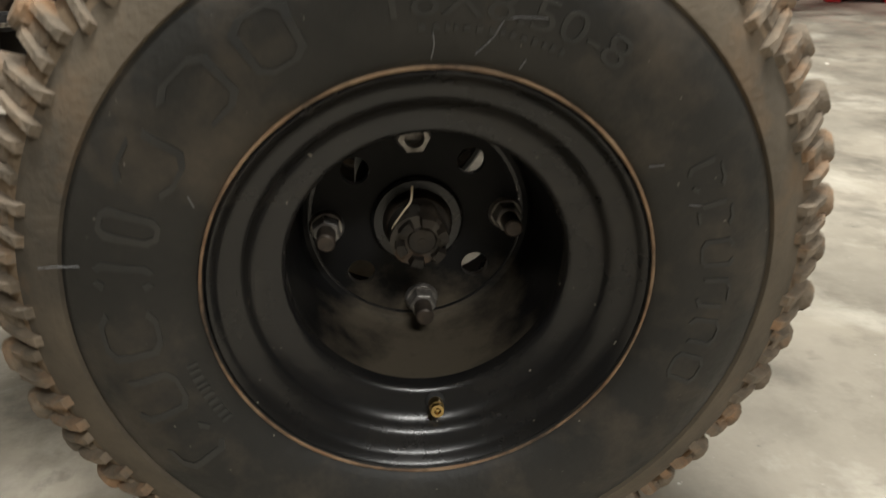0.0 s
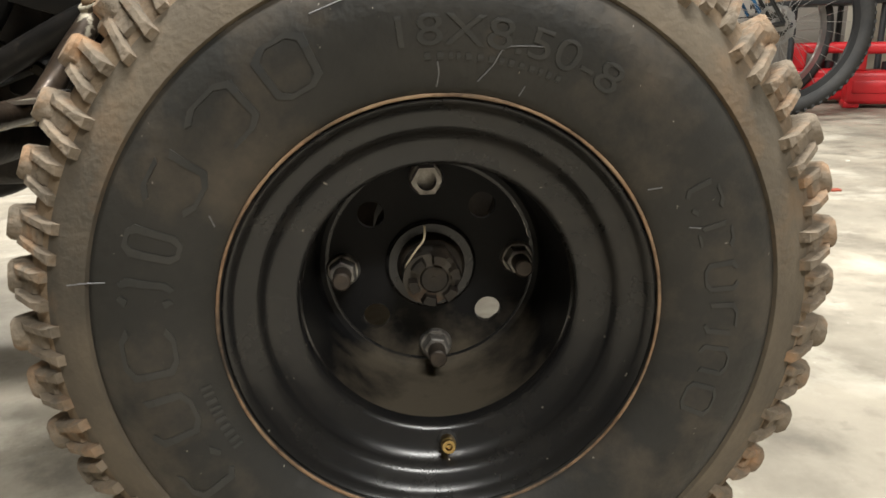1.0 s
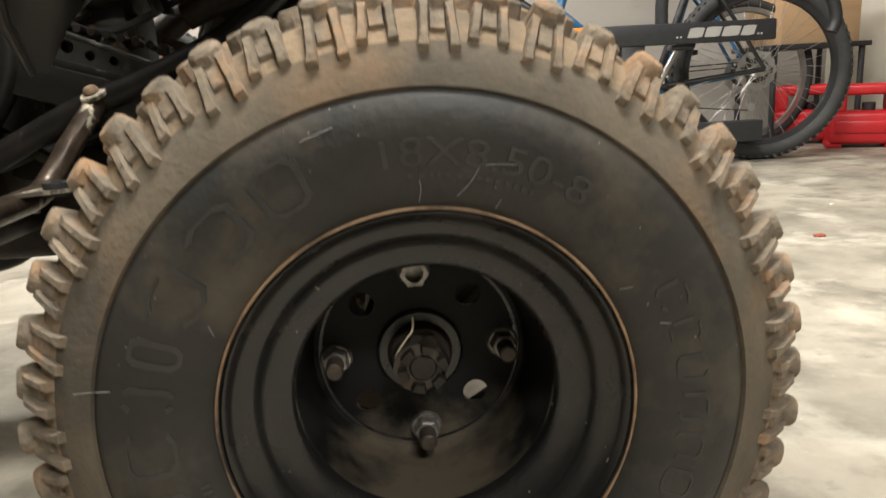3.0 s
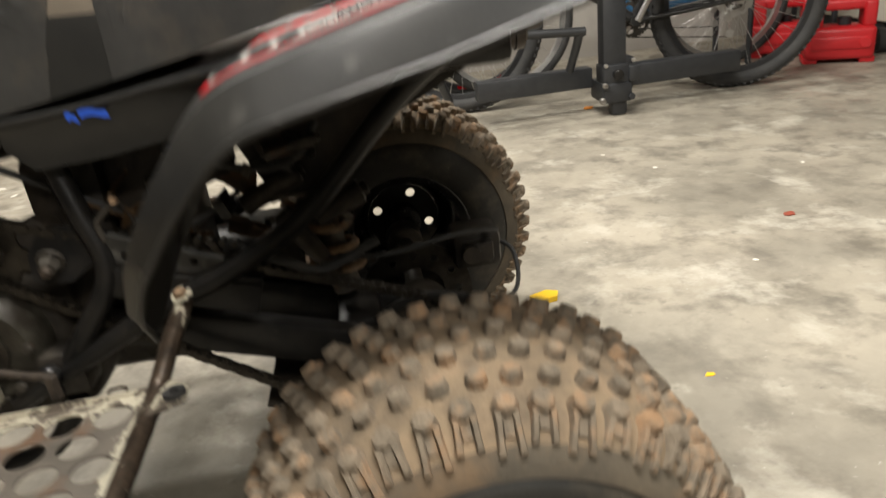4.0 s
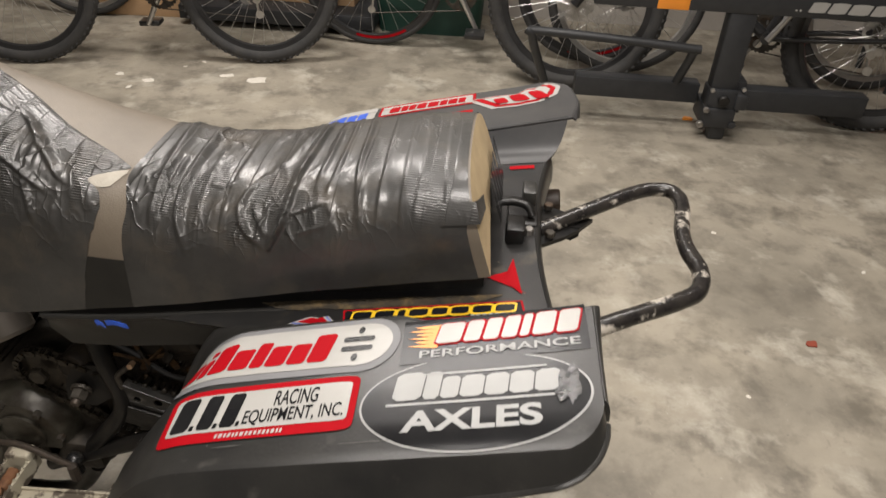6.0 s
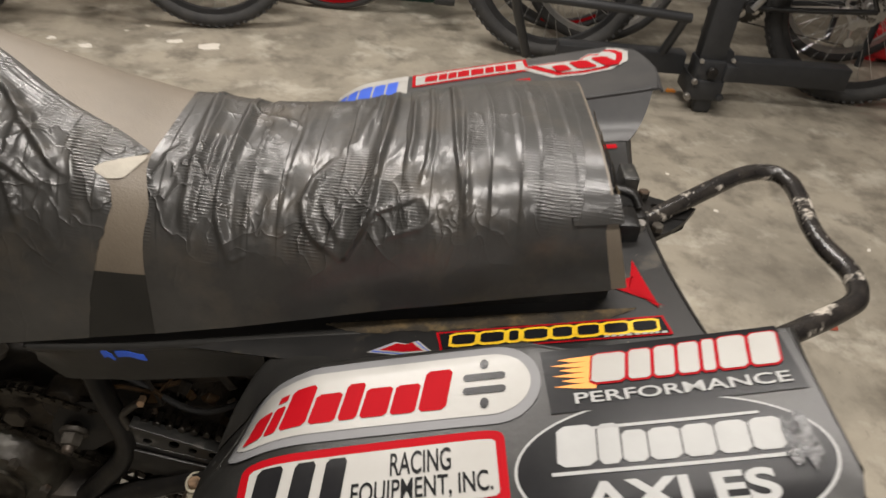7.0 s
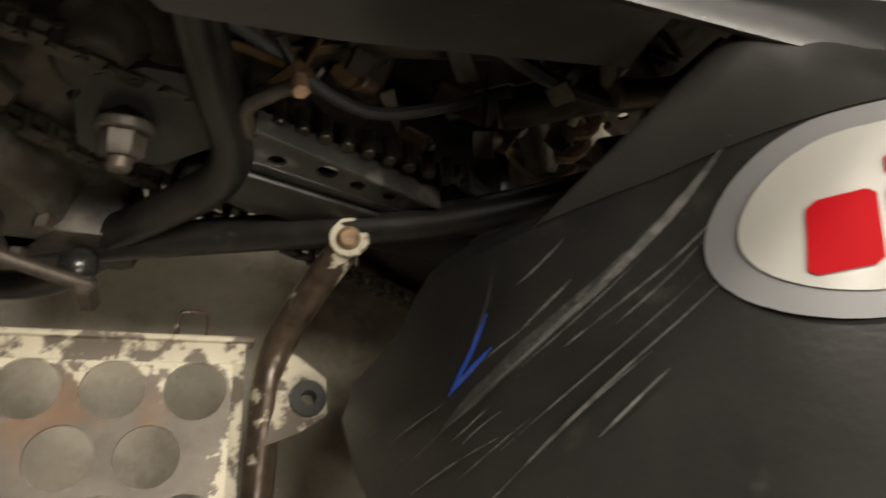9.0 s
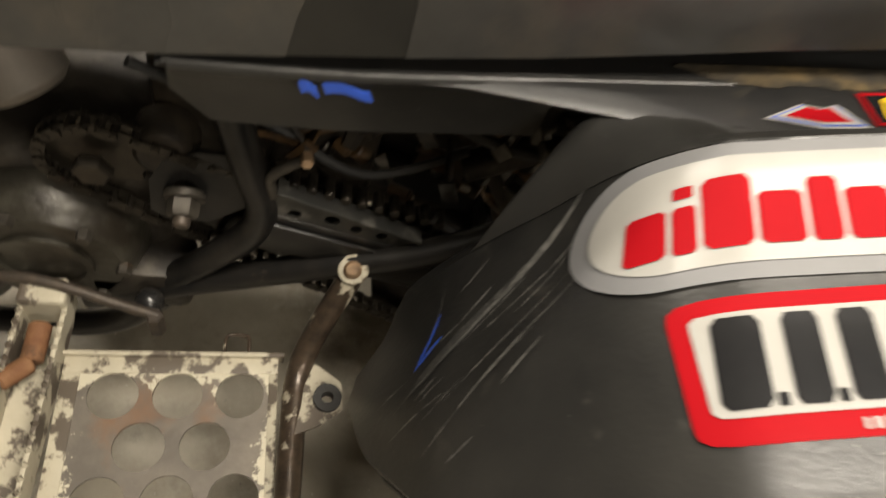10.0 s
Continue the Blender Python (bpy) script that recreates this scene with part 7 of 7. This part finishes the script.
def bike_wheel(parent, x, z, r, width, spokes, rim_mat="bike_black", hub_r=0.022, disc=False, accent=None):
    """A bicycle wheel in the xz plane round (x, 0, z)."""
    w = new("wheel")
    w.parent = parent
    T = Matrix.Translation((x, 0, z))
    bm = bmesh.new()
    prof = [(r - width / 2 + width / 2 * math.cos(g), width / 2 * math.sin(g)) for g in [2 * math.pi * k / 10 for k in range(10)]]
    lathe(bm, prof, 72, closed=True)
    if width > 0.045:
        for k in range(72):
            g = 2 * math.pi * k / 72
            u, t = Vector((math.cos(g), 0, math.sin(g))), Vector((-math.sin(g), 0, math.cos(g)))
            for s in (-1, 0, 1):
                block(bm, u * (r - 0.003 - abs(s) * width * 0.14) + Vector((0, s * width * 0.34, 0)), t, Vector((0, 1, 0)), (u + Vector((0, s * 0.6, 0))).normalized(), 0.014, 0.011, 0.005, 0.8, 0)
    bmesh.ops.transform(bm, matrix=T, verts=bm.verts[:])
    for v in bm.verts:
        v.co.z = max(v.co.z, 0.001)
    part("tyre", bm, "rubber", w)
    bm = bmesh.new()
    ri = r - width
    lathe(bm, [(ri + 0.004, -0.013), (ri - 0.016, -0.010), (ri - 0.021, 0), (ri - 0.016, 0.010), (ri + 0.004, 0.013)], 72)
    bmesh.ops.transform(bm, matrix=T, verts=bm.verts[:])
    part("rim", bm, rim_mat, w)
    if accent:
        bm = bmesh.new()
        for a0 in (15, 135, 255):
            sheet(bm, lambda u, v: Vector(((ri - 0.013 + 0.014 * v) * math.cos(radians(a0 + 48 * u)) + x, -0.0125, (ri - 0.013 + 0.014 * v) * math.sin(radians(a0 + 48 * u)) + z)), 14, 1)
        pieces("rim_sticker", bm, accent, w)
    bm = bmesh.new()
    for k in range(spokes):
        g = 2 * math.pi * k / spokes
        s = 1 if k % 2 else -1
        h = g + (0.9 if (k // 2) % 2 else -0.9)
        cyl(bm, (x + hub_r * math.cos(h), s * 0.028, z + hub_r * math.sin(h)), (x + (ri - 0.012) * math.cos(g), 0, z + (ri - 0.012) * math.sin(g)), 0.0011, n=5)
    part("spokes", bm, "alloy", w)
    bm = bmesh.new()
    cyl(bm, (x, -0.055, z), (x, 0.055, z), 0.014, n=18, bevel=0.003)
    for s in (-1, 1):
        cyl(bm, (x, s * 0.026, z), (x, s * 0.031, z), hub_r + 0.006, n=24)
    part("hub", bm, "alloy", w)
    if disc:
        bm = bmesh.new()
        t = bmesh.new()
        out = [((0.082 + 0.003 * math.cos(12 * g)) * math.cos(g), (0.082 + 0.003 * math.cos(12 * g)) * math.sin(g)) for g in [2 * math.pi * k / 72 for k in range(72)]]
        append(bm, holed(t, out, [(0.055 * math.cos(radians(60 * k)), 0.055 * math.sin(radians(60 * k)), 0.016) for k in range(6)] + [(0, 0, 0.016)], 0.002), Matrix.Translation((x, -0.040, z)) @ Matrix.Rotation(radians(90), 4, "X"))
        t.free()
        part("brake_disc", bm, "alloy", w)
    return w


def bicycle(label, at, paint, r=0.345, width=0.05, base=1.08, spokes=28, rim="bike_black", disc=True, accent=None, suspension=False, facing=1, stays=None):
    """A bicycle in the xz plane: rear hub at the origin's height r, front wheel base metres along +x."""
    b = thing("bicycle", label, "bicycle", "bicycles along the wall")
    bike_wheel(b, 0, r, r, width, spokes, rim, disc=disc, accent=accent)
    bike_wheel(b, base, r, r, width, spokes, rim, disc=disc, accent=accent)
    bb = Vector((0.43, 0, r - 0.05))
    seat_top, head_low, head_top = Vector((0.26, 0, r + 0.44)), Vector((base - 0.20, 0, r + 0.33)), Vector((base - 0.25, 0, r + 0.47))
    bm = bmesh.new()
    tube(bm, [bb, head_low], 0.021, 14, 4)
    tube(bm, [seat_top - Vector((0, 0, 0.05)), head_top - Vector((-0.01, 0, 0.03))], 0.017, 14, 4)
    tube(bm, [bb, seat_top], 0.016, 14, 4)
    tube(bm, [head_low - Vector((-0.008, 0, 0.02)), head_top], 0.022, 14, 2)
    cyl(bm, bb - Vector((0, 0.036, 0)), bb + Vector((0, 0.036, 0)), 0.023, n=20)
    part("main_frame", bm, paint, b)
    for s in (-1, 1):
        bm = bmesh.new()
        tube(bm, [bb + Vector((-0.02, s * 0.025, 0)), (0.25, s * (width / 2 + 0.022), r - 0.03), (0.0, s * 0.062, r)], 0.0105, 10, 6)
        part("chain_stay", bm, stays or paint, b)
        bm = bmesh.new()
        tube(bm, [seat_top + Vector((0, s * 0.018, -0.05)), (0.17, s * (width / 2 + 0.02), r + 0.28), (0.0, s * 0.062, r)], 0.008, 10, 6)
        part("seat_stay", bm, stays or paint, b)
        bm = bmesh.new()
        crown = head_low + Vector((0.01, s * (width / 2 + 0.024), -0.03))
        if suspension:
            tube(bm, [crown, crown.lerp(Vector((base, s * 0.06, r)), 0.45)], 0.016, 12, 2)
            tube(bm, [crown.lerp(Vector((base, s * 0.06, r)), 0.4), Vector((base, s * 0.06, r))], 0.021, 12, 2)
        else:
            tube(bm, [crown, crown.lerp(Vector((base, s * 0.06, r)), 0.6) + Vector((-0.012, 0, 0)), Vector((base, s * 0.06, r))], lambda t: 0.014 - 0.005 * t, 12, 5)
        part("fork_leg", bm, "bike_black" if suspension else paint, b)
    bm = bmesh.new()
    tube(bm, [head_top, head_top + Vector((-0.02, 0, 0.06))], 0.016, 12, 2)
    tube(bm, [head_top + Vector((-0.02, 0, 0.06)), head_top + Vector((0.05, 0, 0.075))], 0.015, 12, 2)
    tube(bm, [head_top + Vector((0.05, y, 0.075 + 0.02 * abs(y))) for y in (-0.34, -0.15, 0, 0.15, 0.34)], 0.0115, 10, 4)
    part("handlebar", bm, "bike_black", b)
    bm = bmesh.new()
    tube(bm, [seat_top, seat_top + Vector((-0.05, 0, 0.16))], 0.0135, 12, 2)
    part("seat_post", bm, "bike_black", b)
    bm = bmesh.new()
    sp = seat_top + Vector((-0.05, 0, 0.18))
    sheet(bm, lambda u, v: sp + Vector((-0.12 + 0.26 * u, (0.075 * (1 - u) ** 1.3 + 0.018) * math.cos(math.pi * v), 0.012 + 0.02 * math.sin(math.pi * v) - 0.035 * u * (1 - math.sin(math.pi * v)))), 16, 12, 0.006)
    part("saddle", bm, "rubber", b)
    # drive train on the side that faces the room
    side = -1
    bm = bmesh.new()
    append(bm, toothed(0.074, 30, 0.005, 0.003, [(0.045 * math.cos(radians(72 * k)), 0.045 * math.sin(radians(72 * k)), 0.018) for k in range(5)]), Matrix.Translation(bb + Vector((0, side * 0.05, 0))) @ Matrix.Rotation(radians(90), 4, "X"))
    part("chainring", bm, "dull_steel", b)
    for s, g in ((-1, -62), (1, 118)):
        bm = bmesh.new()
        e = bb + Vector((0.17 * math.cos(radians(g)), s * 0.068, 0.17 * math.sin(radians(g))))
        tube(bm, [bb + Vector((0, s * 0.062, 0)), e], lambda t: 0.014 - 0.004 * t, 10, 2)
        part("crank_arm", bm, "alloy", b)
        bm = bmesh.new()
        lo, hi = (-0.045, min(s * 0.015, s * 0.10), -0.011), (0.045, max(s * 0.015, s * 0.10), 0.011)
        box(bm, lo, hi, 0.005, Matrix.Translation(e))
        part("pedal", bm, "bike_black", b)
    bm = bmesh.new()
    for k in range(6):
        cyl(bm, (0, side * (0.030 + 0.004 * k), r), (0, side * (0.032 + 0.004 * k), r), 0.052 - 0.006 * k, n=28)
    part("cassette", bm, "dull_steel", b)
    bm = bmesh.new()
    box(bm, (-0.012, side * 0.075, r - 0.06), (0.014, side * 0.055, r - 0.01), 0.004)
    tube(bm, [(0.0, side * 0.06, r - 0.05), (0.02, side * 0.06, r - 0.10), (0.012, side * 0.06, r - 0.15)], 0.006, 8, 4)
    for p in ((0.02, r - 0.085), (0.012, r - 0.15)):
        cyl(bm, (p[0], side * 0.052, p[1]), (p[0], side * 0.058, p[1]), 0.018, n=16)
    part("derailleur", bm, "alloy", b)
    bm = bmesh.new()
    for top in (0, 1):
        za = bb.z + (0.075 if top else -0.075)
        zb = r + 0.04 if top else r - 0.165
        tube(bm, [(bb.x, side * 0.05, za), (0.012, side * 0.056, zb)], 0.0028, 6, 2)
    part("chain", bm, "dull_steel", b)
    b.matrix_world = at
    return b


# rear hub first; the turn about z sets which way it faces
bicycle("black mountain bike with thick tyres leaning by the wall", pose(-0.93, 2.80, 0, 4, 0, 191), "bike_black", 0.350, 0.058, 1.02, 32)
bicycle("white bicycle with thin tyres against the wall", pose(-0.98, 3.30, 0, 5, 0, 181), "bike_white", 0.345, 0.036, 1.04, 28, "alloy", False)
bicycle("light blue bicycle with silver cranks against the wall", pose(-0.49, 3.14, 0, 5, 0, -2), "bike_cyan", 0.345, 0.034, 1.03, 28, "bike_black", False, accent="red")
bicycle("black fat-tyred mountain bike behind the carrier", pose(1.60, 2.53, 0, 3, 0, 169.5), "bike_black", 0.372, 0.066, 1.19, 32, "bike_black", True, suspension=True)
bicycle("dark blue bicycle with blue rim stickers", pose(1.78, 2.98, 0, 4, 0, 180), "bike_navy", 0.352, 0.044, 1.10, 28, "alloy", True, accent="blue", suspension=True)

# ---------------------------------------------------------------- bicycle carrier standing on its end
rack = thing("bike_carrier", "black folding bicycle carrier with an orange reflector", "bike rack")
RY = 2.33
bm = bmesh.new()
box(bm, (0.455, RY, 0.485), (1.545, RY + 0.05, 0.562), 0.006)
part("upper_tray", bm, "rack", rack)
bm = bmesh.new()
box(bm, (0.675, RY - 0.004, 0.486), (0.785, RY, 0.561), 0.0015)
part("reflector", bm, "orange", rack, "bright orange reflector patch")
bm = bars(4, 0.2, 61, 0.12)
for v in bm.verts:
    v.co = Vector((1.185 + 0.27 * v.co.x, RY - 0.0015, 0.505 + 0.038 * v.co.y))
pieces("name_block", bm, "white", rack, "white block")
bm = bmesh.new()
for x in (1.150, 1.164, 1.470, 1.484):
    cyl(bm, (x, RY - 0.0015, 0.509), (x, RY + 0.001, 0.509), 0.004, n=10)
pieces("name_dot", bm, "white", rack)
bm = bmesh.new()
box(bm, (0.935, RY + 0.005, 0.10), (1.030, RY + 0.075, 0.49), 0.008)
part("upright", bm, "rack", rack)
bm = bmesh.new()
box(bm, (0.44, RY + 0.09, 0.105), (0.92, RY + 0.16, 0.185), 0.006)
part("lower_tray", bm, "rack", rack)
bm = bmesh.new()
box(bm, (1.06, RY + 0.09, 0.090), (1.56, RY + 0.16, 0.175), 0.006)
box(bm, (1.045, RY + 0.07, 0.085), (1.085, RY + 0.18, 0.215), 0.006)
part("lower_tray", bm, "rack", rack)
bm = bmesh.new()
box(bm, (0.925, RY - 0.02, 0.055), (1.045, RY + 0.14, 0.135), 0.01)
cyl(bm, (0.935, RY - 0.03, 0.125), (0.935, RY - 0.015, 0.125), 0.014, n=6, bevel=0.002)
cyl(bm, (1.04, RY - 0.03, 0.075), (1.04, RY - 0.015, 0.075), 0.014, n=6, bevel=0.002)
part("hinge_block", bm, "rack", rack)
bm = bmesh.new()
cyl(bm, (0.93, RY - 0.032, 0.13), (0.93, RY - 0.018, 0.13), 0.011, n=16, bevel=0.002)
cyl(bm, (0.92, RY - 0.032, 0.07), (0.92, RY - 0.012, 0.07), 0.013, n=16, bevel=0.002)
pieces("pivot_bolt", bm, "steel", rack)
bm = bmesh.new()
box(bm, (0.930, RY - 0.012, 0.120), (1.036, RY + 0.085, 0.205), 0.008)
box(bm, (1.030, RY - 0.025, 0.135), (1.075, RY + 0.035, 0.195), 0.006)
part("clamp", bm, "rack", rack, "black clamp at the foot of the upright")
bm = bmesh.new()
cyl(bm, (0.985, RY - 0.014, 0.168), (0.985, RY - 0.034, 0.168), 0.020, n=22, bevel=0.003)
part("clamp_knob", bm, "frame", rack)
for x, z in ((0.938, 0.205), (1.050, 0.215)):
    bm = bmesh.new()
    cyl(bm, (x, RY - 0.02, z), (x, RY - 0.008, z), 0.0085, n=6, bevel=0.001)
    part("bolt", bm, "alloy", rack, "bright bolt head")
bm = bmesh.new()
box(bm, (0.965, RY - 0.005, 0.0), (1.030, RY + 0.05, 0.09), 0.012)
part("foot", bm, "rack", rack)
bm = bmesh.new()
tube(bm, [(0.33, RY + 0.14, 0.115), (0.30, RY + 0.10, 0.20), (0.25, RY + 0.02, 0.355), (0.285, RY + 0.02, 0.372), (0.82, RY + 0.02, 0.345), (0.845, RY + 0.03, 0.325), (0.825, RY + 0.11, 0.17)], 0.017, 12, 6)
part("wheel_holder", bm, "rack", rack)
bm = bmesh.new()
tube(bm, [(1.10, RY + 0.03, 0.56), (1.10, RY + 0.02, 0.66), (1.14, RY + 0.01, 0.69), (1.64, RY + 0.0, 0.69), (1.74, RY, 0.655), (1.78, RY + 0.0, 0.56), (1.765, RY + 0.0, 0.50)], 0.024, 12, 6)
part("ratchet_arm", bm, "rack", rack)
bm = bmesh.new()
box(bm, (1.17, RY + 0.0, 0.655), (1.70, RY + 0.045, 0.70), 0.01)
part("arm_cover", bm, "rack", rack)

# ---------------------------------------------------------------- by the wall
can = thing("fuel_can", "bright red moulded plastic fuel container", "fuel can")
T = Matrix.Translation((2.22, 2.74, 0)) @ Matrix.Rotation(radians(-27), 4, "Z")
bm = bmesh.new()
box(bm, (-0.145, -0.085, 0.018), (0.145, 0.085, 0.165), 0.022, T, 3)
box(bm, (-0.150, -0.070, 0.0), (-0.085, 0.070, 0.030), 0.008, T)
box(bm, (0.085, -0.070, 0.0), (0.150, 0.070, 0.030), 0.008, T)
box(bm, (-0.125, -0.093, 0.065), (0.125, 0.093, 0.125), 0.01, T, 2)
part("body", bm, "red_plastic", can)
bm = bmesh.new()
box(bm, (-0.14, -0.07, 0.16), (-0.075, 0.07, 0.275), 0.014, T, 3)
box(bm, (0.085, -0.07, 0.16), (0.14, 0.07, 0.275), 0.014, T, 3)
box(bm, (-0.14, -0.06, 0.235), (0.14, 0.06, 0.285), 0.016, T, 3)
part("handle", bm, "red_plastic", can)
bm = bmesh.new()
cyl(bm, T @ Vector((0.02, 0, 0.16)), T @ Vector((0.02, 0, 0.20)), 0.028, n=24, bevel=0.004)
part("cap", bm, "rack", can, "black screw cap")
bm = bmesh.new()
cyl(bm, T @ Vector((0.10, -0.086, 0.095)), T @ Vector((0.10, -0.098, 0.095)), 0.026, n=20, bevel=0.004)
part("side_knob", bm, "red_plastic", can)
copy_thing(can, Matrix.Translation((-0.10, 0.30, 0)))

stool = thing("stand", "low black steel stand by the wall", "stand")
for x, y in ((1.90, 2.95), (2.34, 2.95), (1.90, 3.28), (2.34, 3.28)):
    bm = bmesh.new()
    tube(bm, [(x, y, 0.0), (x, y, 0.455)], 0.014, 10, 2)
    part("leg", bm, "rack", stool)
bm = bmesh.new()
box(bm, (1.87, 2.92, 0.455), (2.37, 3.31, 0.478), 0.004)
part("top", bm, "rack", stool)


def carton(lo, hi, label, turn=0.0):
    c = thing("cardboard_box", label, "box")
    mid = Matrix.Translation(((lo[0] + hi[0]) / 2, (lo[1] + hi[1]) / 2, lo[2])) @ Matrix.Rotation(radians(turn), 4, "Z")
    w, d, h = (hi[k] - lo[k] for k in range(3))
    bm = bmesh.new()
    box(bm, (-w / 2, -d / 2, 0), (w / 2, d / 2, h), 0.004, mid)
    part("body", bm, "cardboard", c)
    for s in (-1, 1):
        bm = bmesh.new()
        box(bm, (-w / 2, s * 0.001 if s > 0 else -d / 2, h + 0.0005), (w / 2, d / 2 if s > 0 else -0.001, h + 0.004), 0.001, mid)
        part("flap", bm, "cardboard", c)
    bm = bmesh.new()
    box(bm, (-w / 2 + 0.01, -0.024, h + 0.0042), (w / 2 - 0.01, 0.024, h + 0.0052), 0, mid)
    part("packing_tape", bm, "pale", c)
    return c


carton((1.92, 2.96, 0.478), (2.33, 3.26, 0.74), "brown cardboard box on the black stand", 3)
carton((-1.30, 3.38, 0.105), (-0.62, 3.66, 0.62), "large brown cardboard box on a low platform", -2)
carton((-2.05, 3.32, 0.0), (-1.55, 3.66, 0.42), "brown cardboard box on the floor", 4)
plat = thing("low_platform", "low black metal platform under the boxes", "platform")
bm = bmesh.new()
box(bm, (-1.50, 3.22, 0.035), (-0.50, 3.68, 0.105), 0.006)
part("deck", bm, "rack", plat)
for x in (-1.42, -0.58):
    for y in (3.27, 3.62):
        bm = bmesh.new()
        cyl(bm, (x, y, 0), (x, y, 0.037), 0.022, n=14)
        part("foot", bm, "rack", plat)
tub = thing("storage_bin", "dark green plastic storage bin by the wall", "bin")
bm = bmesh.new()


def bin_wall(u, v):
    g = 2 * math.pi * u
    c, s = math.cos(g), math.sin(g)
    k = 1.0 / (abs(c) ** 6 + abs(s) ** 6) ** (1 / 6)
    f = 0.88 + 0.12 * v
    return Vector((-0.24 + 0.30 * f * k * c, 3.50 + 0.19 * f * k * s, 0.45 * v))


sheet(bm, bin_wall, 60, 8, 0.004)
box(bm, (-0.48, 3.34, 0.0), (0.0, 3.66, 0.006), 0)
part("body", bm, "green", tub)
bm = bmesh.new()
sheet(bm, lambda u, v: bin_wall(u, 1.0) + (bin_wall(u, 1.0) - Vector((-0.24, 3.50, 0.45))) * (0.05 * math.sin(v * 3.14)) + Vector((0, 0, -0.012 + 0.024 * v)), 60, 4)
part("rim", bm, "green", tub)

# pale appliance with a tyre lying beside it
ap = thing("chest_cabinet", "cream enamelled cabinet standing by the wall", "cabinet")
bm = bmesh.new()
box(bm, (2.55, 2.86, 0.12), (3.55, 3.55, 0.92), 0.015, None, 3)
part("body", bm, "cream", ap)
bm = bmesh.new()
box(bm, (2.54, 2.85, 0.925), (3.56, 3.56, 0.985), 0.015, None, 3)
part("lid", bm, "cream", ap)
bm = bmesh.new()
box(bm, (2.58, 2.90, 0.0), (3.52, 3.52, 0.118), 0.004)
part("plinth", bm, "rack", ap, "black recessed plinth")
pt = thing("floor_tube", "thick black rubber tube lying on the floor", "tube")
bm = bmesh.new()
tube(bm, [(2.46, 2.80, 0.058), (2.80, 2.72, 0.058), (3.2, 2.74, 0.058), (3.6, 2.80, 0.058)], 0.058, 18, 8)
part("sleeve", bm, "rubber", pt)

# ---------------------------------------------------------------- bits on the floor


def scrap(name, label, at, pts, mat, h=0.003):
    bm = bmesh.new()
    t = bmesh.new()
    append(bm, holed(t, pts, [], h, h), pose(*at))
    t.free()
    ob = part(name, bm, mat, None, label, smooth=False)
    return tagged(ob, "", "litter")


rnd = random.Random(12)


def blob(r, n=9, jag=0.35):
    return [(r * (1 + rnd.uniform(-jag, jag)) * math.cos(2 * math.pi * k / n), 0.7 * r * (1 + rnd.uniform(-jag, jag)) * math.sin(2 * math.pi * k / n)) for k in range(n)]


scrap("dry_leaf", "small dry red leaf on the concrete", (0.991, 1.158, 0, 0, 0, 30), blob(0.016), "leaf")
scrap("yellow_speck", "small yellow speck on the concrete", (0.479, 0.575, 0, 0, 0, 0), blob(0.009), "yellow", 0.001)
scrap("yellow_tag", "bright yellow plastic tag on the floor", (0.285, 0.93, 0, 0, 0, 15), [(-0.03, -0.018), (0.02, -0.02), (0.034, 0.0), (0.015, 0.018), (-0.028, 0.014)], "yellow", 0.012)
st = scrap("cable_tie", "thin white tie with an orange end on the floor", (0.888, 2.513, 0, 0, 0, -12), [(-0.07, -0.003), (0.03, -0.004), (0.03, 0.003), (-0.07, 0.002)], "pale")
bm = bmesh.new()
t = bmesh.new()
append(bm, holed(t, blob(0.02), [], 0.006, 0.008), pose(0.925, 2.502, 0))
t.free()
part("end", bm, "orange", st)
for x, y, r in ((-1.045, 2.61, 0.034), (-0.90, 2.585, 0.05), (-1.5, 2.55, 0.022), (-1.35, 2.5, 0.026), (-1.4, 2.42, 0.014), (-1.2, 2.75, 0.012), (-1.26, 2.68, 0.010), (0.85, 1.65, 0.009), (0.78, 0.95, 0.007), (1.25, 1.5, 0.008), (0.75, 1.85, 0.007), (1.45, 1.1, 0.008)):
    scrap("paint_flake", "flat pale flake of old paint on the concrete", (x, y, 0, 0, 0, rnd.uniform(0, 180)), blob(r), "chip", 0.0012)
